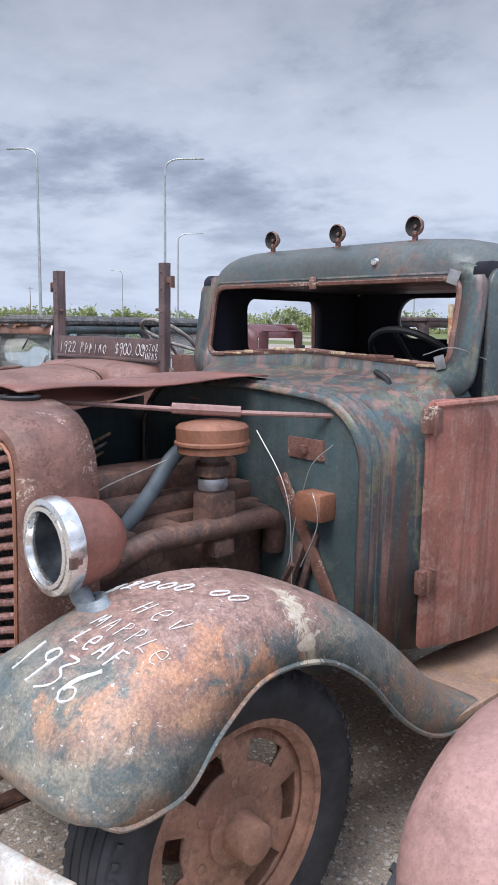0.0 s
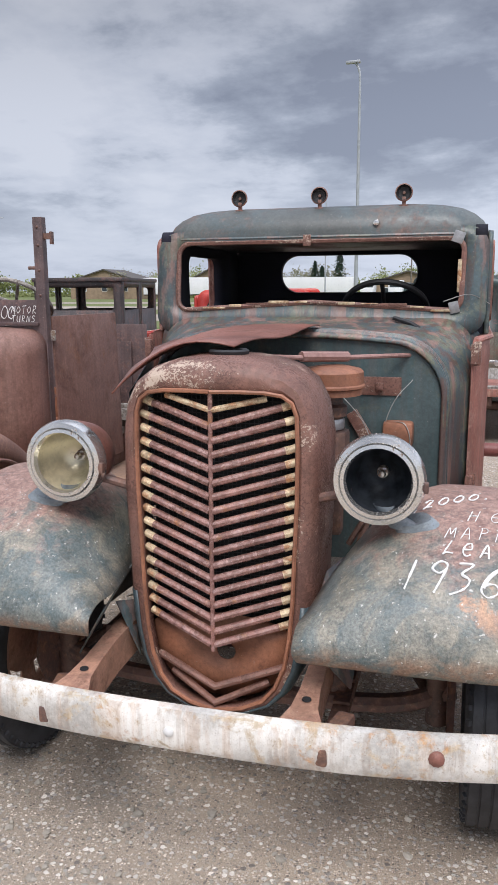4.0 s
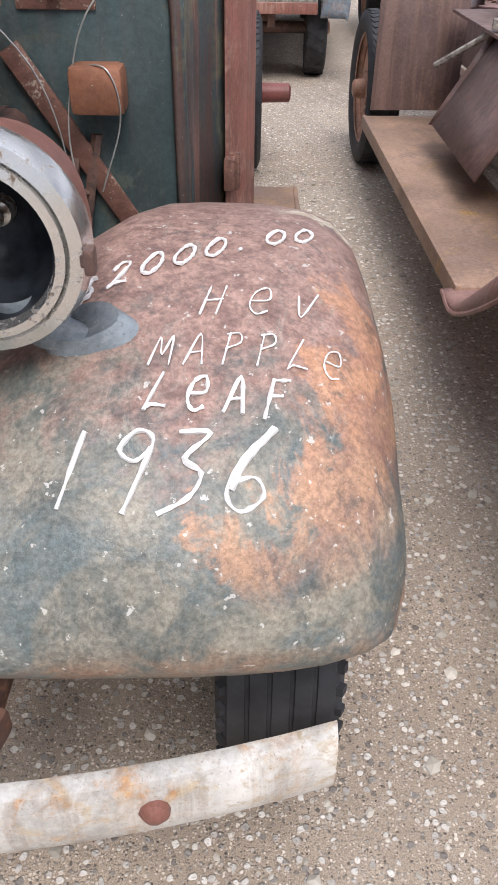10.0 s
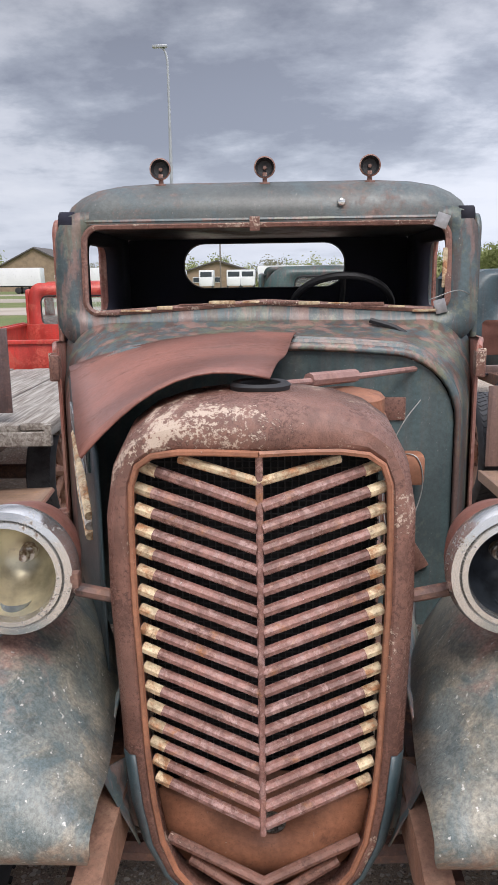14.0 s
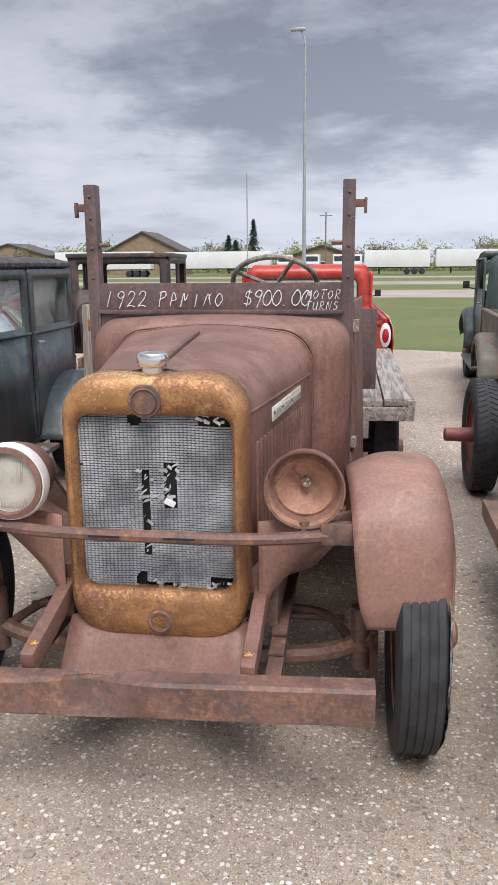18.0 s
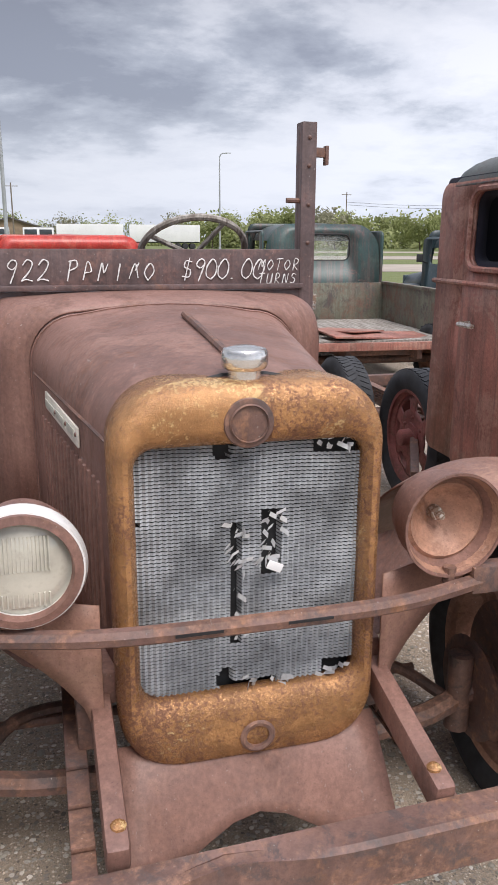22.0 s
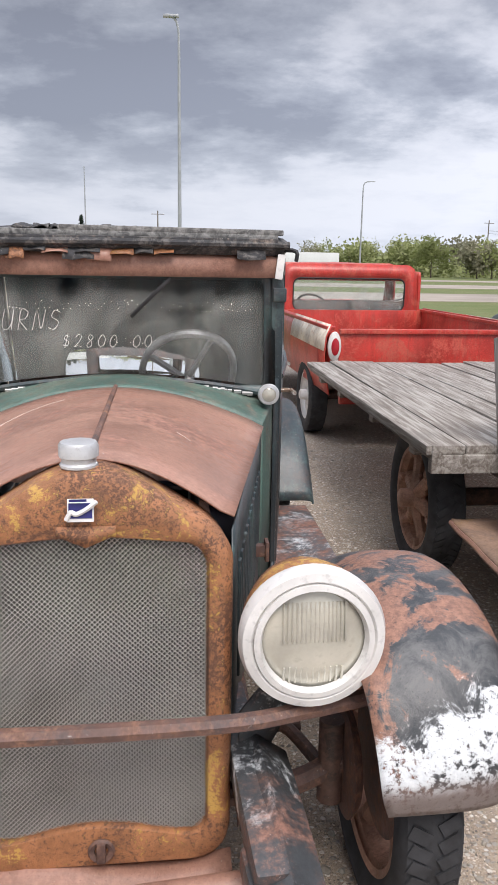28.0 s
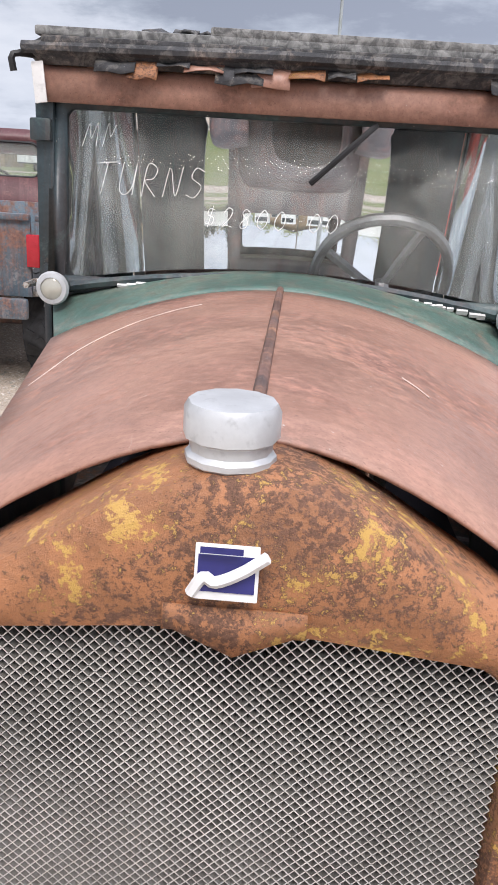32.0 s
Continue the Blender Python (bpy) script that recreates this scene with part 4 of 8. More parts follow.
def arch_ring(y, half, top, low, r, n=9, lean=0.0, crown=0.0):
    """An open arch across x at y: up one side, over a rounded shoulder and the crown, and down."""
    out = [(half + lean, y, low), (half + lean * 0.5, y, (low + top - r) / 2)]
    for k in range(n + 1):
        a = radians(90 * k / n)
        out.append((half - r + r * math.cos(a), y, top - crown - r + r * math.sin(a)))
    mid = [((half - r) * f, y, top - crown * f * f) for f in (0.66, 0.33, 0.0)]
    left = [(-p[0], p[1], p[2]) for p in out]
    return out + mid + [(-p[0], p[1], p[2]) for p in mid[:2][::-1]] + left[::-1]


def frame_rails(parent, half, z, y0, y1, mat="steel", crossings=4):
    for s in (1, -1):
        part("frame_rail", boxes(((s * half, (y0 + y1) / 2, z), (0.06, y1 - y0, 0.13)), bevel=0.01), mat, parent)
    for k in range(crossings):
        y = lerp(y0 + 0.2, y1 - 0.1, k / (crossings - 1))
        part("cross_member", boxes(((0, y, z), (2 * half - 0.06, 0.07, 0.09)), bevel=0.01), mat, parent)


def front_axle(parent, y, z, half):
    part("axle_beam", tube(smooth_path([(-half, y, z + 0.02), (-half * 0.7, y, z - 0.06), (0, y, z - 0.08), (half * 0.7, y, z - 0.06), (half, y, z + 0.02)], 4), 0.032, 8), "steel", parent)
    for s in (1, -1):
        part("leaf_spring", boxes(*[((s * half * 0.55, y, z + 0.05 + 0.014 * k), (0.05, 1.0 - 0.22 * k, 0.011)) for k in range(4)], bevel=0.003), "steel", parent)
        part("brake_backplate", lathe([(0, 0.015), (0.13, 0.012), (0.15, -0.01), (0, -0.014)], 28, Matrix.Translation((s * half * 0.99, y, z + 0.02)) @ SIDE[s]), "steel", parent)
        part("steering_knuckle", join(tube([(s * half * 0.93, y, z - 0.1), (s * half * 0.93, y, z + 0.13)], 0.035, 10), tube(smooth_path([(s * half * 0.9, y + 0.02, z - 0.02), (s * half * 0.75, y + 0.16, z + 0.02), (s * half * 0.5, y + 0.2, z + 0.02)], 4), 0.018, 8)), "engine", parent)
    part("tie_rod", tube([(-half * 0.85, y + 0.17, z), (half * 0.85, y + 0.17, z)], 0.014, 8), "steel", parent)


def steering_wheel(parent, x, y, z, r, tilt, mat="black", spokes=3):
    w = new("steering_wheel")
    w.parent = parent
    w.matrix_basis = pose(x, y, z, tilt, 0, 0)
    bm = lathe([(r + 0.014 * math.cos(a), 0.014 * math.sin(a)) for a in (2 * math.pi * k / 8 for k in range(8))], 40, closed=True)
    part("wheel_rim", bm, mat, w)
    for k in range(spokes):
        a = 2 * math.pi * k / spokes + 0.5
        part("spoke", tube([(0, 0, -0.02), (r * math.cos(a), r * math.sin(a), 0)], 0.011, 6), mat, w)
    part("column", tube([(0, 0, 0.0), (0, 0, -0.75)], 0.02, 8), mat, w)


# ---------------------------------------------------------------- the 1936 truck, teal and rust
TRUCK = thing("flatbed_truck", pose(-1.733, 1.20, 0, 0, 0, 2.2), "1930s truck in weathered teal paint and rust, half its hood gone", "truck")


OUTER = [(1.445, 0.0), (1.443, 0.07), (1.432, 0.14), (1.412, 0.2), (1.375, 0.25), (1.31, 0.284), (1.22, 0.3), (1.05, 0.302), (0.88, 0.295), (0.72, 0.29), (0.6, 0.278), (0.51, 0.258), (0.44, 0.222), (0.395, 0.174), (0.367, 0.1), (0.357, 0.0)]
INNER = [(1.352, 0.0), (1.352, 0.08), (1.35, 0.15), (1.342, 0.2), (1.322, 0.228), (1.285, 0.24), (1.2, 0.243), (1.04, 0.242), (0.88, 0.236), (0.73, 0.231), (0.62, 0.222), (0.53, 0.208), (0.46, 0.18), (0.415, 0.142), (0.39, 0.08), (0.382, 0.0)]


def loop_shell(f, y, grow=0.0):
    """An outline of the grille shell between its outer (f = 0) and inner (f = 1) edge."""
    half = [(lerp(a[1], b[1], f) + grow * (1 if a[1] else 0), lerp(a[0], b[0], f)) for a, b in zip(OUTER, INNER)]
    prow = lambda x: y - 0.045 * max(0.0, 1 - abs(x) / 0.28) ** 1.3 * max(0.0, 1 - max(0.0, y) / 0.2)  # noqa: E731
    return [(x, prow(x), z) for x, z in half] + [(-x, prow(x), z) for x, z in half[-2:0:-1]]


def build_grille(t):
    out = [loop_shell(0.0, 0.215, 0.012), loop_shell(0.0, 0.14, 0.008), loop_shell(0.0, 0.06), loop_shell(0.12, 0.022), loop_shell(0.4, 0.0), loop_shell(0.75, -0.004), loop_shell(0.95, 0.004), loop_shell(1.0, 0.03)]
    g = part("grille_shell", grid(out, True), "a_grille", t, "rusted grille shell with pitted plating", solid=0.006)
    part("trim_bead", tube([*loop_shell(0.97, -0.006), loop_shell(0.97, -0.006)[0]], 0.0065, 6, cap=False), "air_cleaner", g)
    lower = []
    for f, y in ((0.0, 0.2), (0.0, 0.06), (0.12, 0.018), (0.36, -0.003), (0.58, -0.007)):
        lower.append([(x * 1.006, y - 0.002, z - 0.002) for x, y, z in loop_shell(f, y)[9:22]])
    part("shell_foot", grid(lower), "e_blue", g, "grey-blue painted foot of the grille shell", solid=0.003)
    # crest and filler neck
    part("crest", lathe([(0, 0.012), (0.012, 0.01), (0.024, 0.005), (0.028, 0)], 6, pose(0.0, -0.04, 1.385, 78, 0, 0)), "a_grille", g)
    part("filler_neck", lathe([(0.055, -0.02), (0.062, 0.006), (0.055, 0.012), (0.042, 0.01), (0.038, -0.02)], 28, pose(0.0, 0.14, 1.45, 0, 0, 0)), "black", g)
    part("top_chevron", tube([(-0.15, 0.0, 1.336), (0.0, -0.045, 1.302), (0.15, 0.012, 1.332)], 0.009, 8), "yellow_paint", g)
    part("centre_bar", tube([(0, -0.046, 1.35), (0, -0.05, 1.0), (0, -0.05, 0.575)], 0.007, 8), "bar_rust", g)
    for k in range(17):
        z = 1.318 - 0.0414 * k
        w = table_at([(0.6, 0.215), (0.75, 0.23), (0.9, 0.236), (1.1, 0.24), (1.29, 0.238), (1.33, 0.222)], z)[0]
        part("grille_bar", tube([(-w, 0.02, z), (-0.004, -0.046, z - 0.062)], 0.0112, 8), "bar_rust", g)
        part("grille_bar", tube([(0.004, -0.046, z - 0.062), (w, 0.02, z)], 0.0112, 8), "bar_rust", g)
        for s in (1, -1):
            part("bar_tip", tube([(s * w * 0.86, 0.0108, z - 0.0095), (s * w * 0.995, 0.02, z)], 0.012, 8), "yellow_paint", g)
    for k in range(2):
        z = 0.512 - 0.052 * k
        w = 0.2 - 0.045 * k
        part("lower_rib", tube([(-w, 0.02, z), (0, -0.034, z - 0.062), (w, 0.02, z)], 0.012, 8), "a_grille", g)
    # sheet below the bars, with the crank hole
    hole = [(0.017 + 0.03 * math.cos(a), 0.03, 0.54 + 0.028 * math.sin(a)) for a in (2 * math.pi * k / 40 for k in range(40))]
    low = [(0.226 * math.copysign(abs(math.cos(a)) ** 0.8, math.cos(a)), 0.034, 0.6 + (0.06 if math.sin(a) > 0 else 0.212) * math.sin(a)) for a in (2 * math.pi * k / 40 for k in range(40))]
    part("lower_panel", frame_sheet(low, hole), "air_cleaner", g, solid=0.004)
    # wire gauze behind the bars
    bm = bmesh.new()
    for k in range(34):
        x = -0.226 + 0.0137 * k
        tube([(x, 0.05, 0.6), (x, 0.05, 1.335)], 0.0016, 4, bm)
    for k in range(56):
        z = 0.6 + 0.0133 * k
        tube([(-0.23, 0.052, z), (0.23, 0.052, z)], 0.0016, 4, bm)
    tagged(part("wire_gauze", bm, "black", g), kind="stuff")
    g.location = (0, 0.075, -0.014)
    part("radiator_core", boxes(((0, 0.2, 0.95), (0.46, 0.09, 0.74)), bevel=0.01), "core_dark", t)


build_grille(TRUCK)


def door_loop(q):
    """The door's outline drawn in to the share q of its size, with points all along its edges."""
    pts = rr(0.55 * q, 0.44 * q, 0.03 * q + 0.001, 3, 1.75, 0.99)
    return [(lerp(a[0], b[0], k / 6), lerp(a[1], b[1], k / 6)) for a, b in zip(pts, pts[1:] + pts[:1]) for k in range(6)]


def build_cab(t):
    def front_y(z):
        return 1.40 + (z - 1.45) * 0.2

    o = [(x, front_y(z), z) for x, z in rr(0.725, 0.24, 0.1, 6, 0, 1.655)]
    arch = lambda x, z: z + (0.042 * (1 - (x / 0.63) ** 2) if z < 1.6 else 0.0)  # noqa: E731
    i = [(x, front_y(z) + 0.0, arch(x, z)) for x, z in rr(0.628, 0.16, 0.055, 6, 0, 1.684)]
    i = [q for a, b in zip(i, i[1:] + i[:1]) for q in (a, tuple((u + v) / 2 for u, v in zip(a, b)))]
    long_low = [k for k in range(len(i)) if abs(i[k][0]) < 0.3 and i[k][2] < 1.65]
    for k in long_low:
        i[k] = (i[k][0], i[k][1], 1.524 + 0.042)
    o = [q for a, b in zip(o, o[1:] + o[:1]) for q in (a, tuple((u + v) / 2 for u, v in zip(a, b)))]
    f = part("windscreen_surround", frame_sheet(o, i), "a_body", t, solid=0.02)
    part("windscreen_seal", tube([*[(p[0] * 0.995, p[1] - 0.006, 1.687 + (p[2] - 1.687) * 0.99) for p in i], (i[0][0] * 0.995, i[0][1] - 0.006, i[0][2])], 0.012, 6, cap=False), "a_grille", f)
    for z0, dx in ((1.53, 0.0), (1.845, 0.0)):
        for k in range(12 if z0 < 1.6 else 0):
            part("flaking_strip", boxes(((-0.55 + 0.1 * k, front_y(z0) - 0.018, z0 - 0.004 + 0.042 * (1 - ((-0.55 + 0.1 * k) / 0.6) ** 2) + 0.003 * math.sin(k * 5.1)), (0.085 + 0.03 * math.sin(k * 2.3), 0.004, 0.01 + 0.004 * math.sin(k * 3.7))), bevel=0.003), "yellow_paint" if k % 3 else "a_grille", f)
    part("side_strip", boxes(((0.612, front_y(1.7) - 0.018, 1.68), (0.016, 0.01, 0.14)), bevel=0.003), "yellow_paint", f)
    part("corner_tab", boxes(((0.6, front_y(1.84) - 0.02, 1.845), (0.045, 0.004, 0.05), (0, 20, 0)), bevel=0.002), "tin", f)
    part("corner_tab", boxes(((0.6, front_y(1.54) - 0.02, 1.545), (0.04, 0.004, 0.05), (0, -15, 0)), bevel=0.002), "tin", f)
    part("centre_tab", boxes(((-0.035, front_y(1.85) - 0.02, 1.845), (0.035, 0.006, 0.05)), bevel=0.002), "a_grille", f)
    part("catch", lathe([(0, 0.02), (0.012, 0.015), (0.016, 0)], 10, pose(0.26, front_y(1.93) - 0.02, 1.915, 90, 0, 0)), "chrome", f)
    # roof: rings of a rounded plan, drawn in
    rings = []
    for z, d in ((1.85, 0.0), (1.89, 0.008), (1.925, 0.028), (1.955, 0.062), (1.98, 0.11), (1.995, 0.17), (2.004, 0.25), (2.008, 0.34)):
        ys = 1.465 + d * 0.55
        rings.append([(x, y, z) for x, y in rr(0.725 - d, (2.62 - d - ys) / 2, max(0.05, 0.16 - d * 0.2), 6, 0, (2.62 - d + ys) / 2)])
    rings.append([(x * 0.2, y * 0.2 + 2.05 * 0.8, 2.014) for x, y, z in rings[-1]])
    part("roof", grid(rings, True, True), "a_roof", t, "teal roof worn to brown primer")
    part("roof_gutter", tube([(x, y, 1.86) for x, y in rr(0.73, 0.575, 0.16, 6, 0, 2.045)], 0.008, 6), "a_body", t)
    # back wall with its oval window
    o = [(x, 2.61, z) for x, z in rr(0.715, 0.66, 0.12, 8, 0, 1.22)]
    i = [(x, 2.61, z) for x, z in rr(0.385, 0.108, 0.1, 8, -0.015, 1.718)]
    part("back_panel", frame_sheet(o, i), "a_body", t, solid=0.015)
    # added inner sheets at back and roof, near-black in place of cab shade
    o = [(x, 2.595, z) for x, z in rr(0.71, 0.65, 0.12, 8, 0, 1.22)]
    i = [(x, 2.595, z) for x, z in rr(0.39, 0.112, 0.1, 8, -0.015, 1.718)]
    part("back_lining", frame_sheet(o, i), "inside_shade", t)
    part("roof_lining", boxes(((0, 2.05, 1.862), (1.4, 1.05, 0.01)), bevel=0), "inside_shade", t)
    for s in (1, -1):
        o = [(s * 0.728, y, z) for y, z in rr(0.56, 0.655, 0.07, 6, 2.03, 1.22)]
        i = [(s * 0.72, y, z) for y, z in rr(0.31, 0.165, 0.07, 6, 1.97, 1.66)]
        part("side_panel", frame_sheet(o, i), "a_body" if s > 0 else "a_door", t, solid=0.02)
        skin = lambda y: 0.706 + 0.036 * max(0.0, min(1.0, (y - 1.2) / 0.25)) ** 0.8  # noqa: E731
        d = part("door", grid([[(s * skin(y), y, z) for y, z in door_loop(q)] for q in (1, 0.985, 0.8, 0.6, 0.4, 0.2, 0.02)], True, True), "a_door", t, "faded red cab door with dark stains", solid=0.012)
        part("belt_moulding", tube([(s * 0.716, 1.22, 1.41), (s * 0.748, 1.44, 1.42), (s * 0.752, 2.58, 1.42)], 0.012, 8), "a_door", d)
        part("window_frame", tube([*[(s * 0.738, y, z) for y, z in rr(0.32, 0.175, 0.07, 6, 1.97, 1.66)], (s * 0.738, 2.29, 1.765)], 0.014, 6, cap=False), "a_door", d)
        # inner door sheet, its near-black standing for the shade inside
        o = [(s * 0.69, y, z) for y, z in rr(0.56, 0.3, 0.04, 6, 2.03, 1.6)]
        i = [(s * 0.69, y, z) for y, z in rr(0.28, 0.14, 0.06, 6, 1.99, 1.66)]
        part("door_lining", frame_sheet(o, i), "inside_shade", d, solid=0.05)
        part("window_glass_edge", boxes(((s * 0.70, 1.93, 1.49), (0.006, 0.7, 0.01)), bevel=0), "inside_shade", d)
        for z in (1.36, 0.8):
            part("hinge", boxes(((s * 0.718, 1.21, z), (0.03, 0.075, 0.085)), ((s * 0.724, 1.21, z), (0.035, 0.016, 0.1)), bevel=0.006), "a_grille", d)
        part("door_handle", tube([(s * 0.74, 2.2, 1.24), (s * 0.8, 2.2, 1.24), (s * 0.8, 2.08, 1.24)], 0.012, 8), "chrome_dull", d)
    # floor, dashboard and seat carry the same painted shade
    part("cab_floor", boxes(((0, 2.0, 0.6), (1.4, 1.2, 0.03)), bevel=0), "inside_shade", t)
    part("dashboard", boxes(((0, 1.5, 1.45), (1.38, 0.09, 0.13)), bevel=0.02), "inside_shade", t)
    part("seat_back", boxes(((0, 2.5, 1.2), (1.2, 0.14, 0.5)), bevel=0.04), "inside_shade", t)
    steering_wheel(t, 0.3, 1.72, 1.53, 0.2, -40)
    # cowl, firewall
    rings = [arch_ring(0.98, 0.605, 1.435, 0.55, 0.22, crown=0.02), arch_ring(1.0, 0.622, 1.45, 0.55, 0.23, crown=0.02), arch_ring(1.08, 0.63, 1.448, 0.55, 0.23, crown=0.02), arch_ring(1.2, 0.685, 1.46, 0.55, 0.24, crown=0.02), arch_ring(1.36, 0.713, 1.48, 0.55, 0.2, crown=0.01), arch_ring(1.43, 0.72, 1.51, 0.55, 0.16)]
    part("cowl", grid(rings), "a_cowl", t, "streaked teal cowl", solid=0.012)
    for y, r in ((1.015, 0.011), (1.06, 0.016), (1.1, 0.009)):
        part("cowl_bead", tube(arch_ring(y, 0.62 + 0.25 * max(0.0, y - 1.05), 1.456, 0.56, 0.23, crown=0.02), r, 6), "a_body", t)
    wall = arch_ring(1.0, 0.6, 1.43, 0.5, 0.22, crown=0.02)
    bm = bmesh.new()
    bm.faces.new([bm.verts.new(p) for p in wall])
    fw = part("firewall", bm, "a_wall", t, "teal firewall with brackets and wires", smooth=False, solid=0.01)
    part("cowl_vent_lead", tube(smooth_path([(0.36, 1.36, 1.5), (0.47, 1.3, 1.46), (0.56, 1.15, 1.36), (0.62, 1.05, 1.22)], 4), 0.011, 6), "black", t)
    return fw


FIREWALL = build_cab(TRUCK)


def marker_lamp(t, x):
    l = new("marker_lamp")
    l.parent = t
    l.matrix_basis = pose(x, 1.56, 2.05, 90, 0, 0) @ Matrix.Scale(0.86, 4)
    part("lamp_shell", lathe([(0.0, -0.05), (0.02, -0.046), (0.04, -0.02), (0.046, 0.004), (0.04, 0.008)], 28), "a_grille", l)
    part("lamp_bowl", lathe([(0.041, 0.006), (0.03, -0.012), (0, -0.02)], 24), "black", l)
    part("lamp_socket", lathe([(0.008, -0.02), (0.008, -0.006), (0, -0.004)], 12), "steel", l)
    part("lamp_foot", boxes(((0, -0.045, -0.012), (0.02, 0.05, 0.02)), ((0, -0.066, -0.012), (0.045, 0.008, 0.045)), bevel=0.003), "a_grille", l)


for x in (-0.385, 0.0, 0.385):
    marker_lamp(TRUCK, x)

A_FENDER = [
    (-0.18, 0.665, 0.30, 0.93, 0.0, 0.0, 0.07), (-0.2, 0.705, 0.29, 0.958, 0.01, 0.04, 0.1), (-0.19, 0.755, 0.29, 0.97, 0.03, 0.1, 0.12),
    (-0.13, 0.845, 0.29, 0.987, 0.10, 0.18, 0.12), (-0.02, 0.925, 0.295, 0.987, 0.19, 0.24, 0.1), (0.13, 0.99, 0.31, 0.98, 0.24, 0.21, 0.05),
    (0.33, 1.02, 0.34, 0.965, 0.26, 0.17, 0.0), (0.53, 0.99, 0.4, 0.965, 0.24, 0.16, 0.0), (0.73, 0.9, 0.46, 0.965, 0.2, 0.18, -0.02),
    (0.91, 0.77, 0.52, 0.965, 0.14, 0.22, -0.03), (1.08, 0.62, 0.56, 0.965, 0.08, 0.18, -0.04), (1.22, 0.5, 0.58, 0.965, 0.03, 0.1, -0.02), (1.36, 0.44, 0.58, 0.965, 0.0, 0.02, 0.0)]
FEND_L, RINGS_L = fender(TRUCK, 1, A_FENDER, "a_fender", "front_fender", label="rounded fender in patches of teal, pink and orange rust with chalk writing")
FEND_R, RINGS_R = fender(TRUCK, -1, A_FENDER, "a_fender", "front_fender", label="rounded fender in patches of grey-green paint and rust")


def on_rings(rings, x, y):
    """The place on a wing's skin over (x, y), from the triangle that covers it."""
    best = None
    for a, b in zip(rings[6:], rings[7:44]):
        if not min(a[0][1], b[0][1]) - 0.2 < y < max(a[-1][1], b[-1][1]) + 0.2:
            continue
        for i in range(len(a) - 1):
            for p, q, r in ((a[i], a[i + 1], b[i + 1]), (a[i], b[i + 1], b[i])):
                d = (q[1] - r[1]) * (p[0] - r[0]) + (r[0] - q[0]) * (p[1] - r[1])
                if abs(d) < 1e-9:
                    continue
                u = ((q[1] - r[1]) * (x - r[0]) + (r[0] - q[0]) * (y - r[1])) / d
                v = ((r[1] - p[1]) * (x - r[0]) + (p[0] - r[0]) * (y - r[1])) / d
                if u > -0.001 and v > -0.001 and u + v < 1.001:
                    z = u * p[2] + v * q[2] + (1 - u - v) * r[2]
                    best = z if best is None else max(best, z)
    return (x, y, (0.85 if best is None else best) + 0.006)


def fender_text(text, x0, y0, h, step, slope=0.9, turn=0.12, r=0.0022):
    chalk(text, lambda u, v: on_rings(RINGS_L, x0 + u - 0.0 * v, y0 + v * slope + u * turn), h, 0.0, step, FEND_L, r)


fender_text("1936", 0.545, -0.108, 0.09, 0.066, 0.82, 0.03, 0.0034)
fender_text("LEAF", 0.653, -0.01, 0.046, 0.047, 1.0, 0.02, 0.0026)
fender_text("MAPPLE", 0.655, 0.045, 0.045, 0.042, 1.0, 0.05, 0.0014)
fender_text("HEV", 0.711, 0.122, 0.055, 0.06, 1.0, 0.08, 0.0015)
fender_text("$2000.00", 0.545, 0.15, 0.047, 0.042, 1.0, 0.52, 0.0026)


def lamp_foot(s):
    """A pressed foot that flares from under the lamp to a long pad on the wing."""
    loops = []
    for f, cx, cy, z, a, b in ((0, 0.487, 0.1, 1.03, 0.03, 0.03), (0.3, 0.505, 0.1, 1.0, 0.033, 0.028), (0.6, 0.54, 0.1, 0.965, 0.036, 0.025), (0.85, 0.57, 0.1, None, 0.046, 0.03), (1, 0.58, 0.1, None, 0.06, 0.034)):
        ring = []
        for k in range(24):
            q = 2 * math.pi * k / 24
            x, y = cx + a * math.cos(q), cy + b * math.sin(q)
            low = on_rings(RINGS_L, x, y)[2]
            ring.append((s * x, y, max(z, low) if z else low + (0.016 if f < 1 else -0.003)))
        loops.append(ring)
    return grid(loops, True)


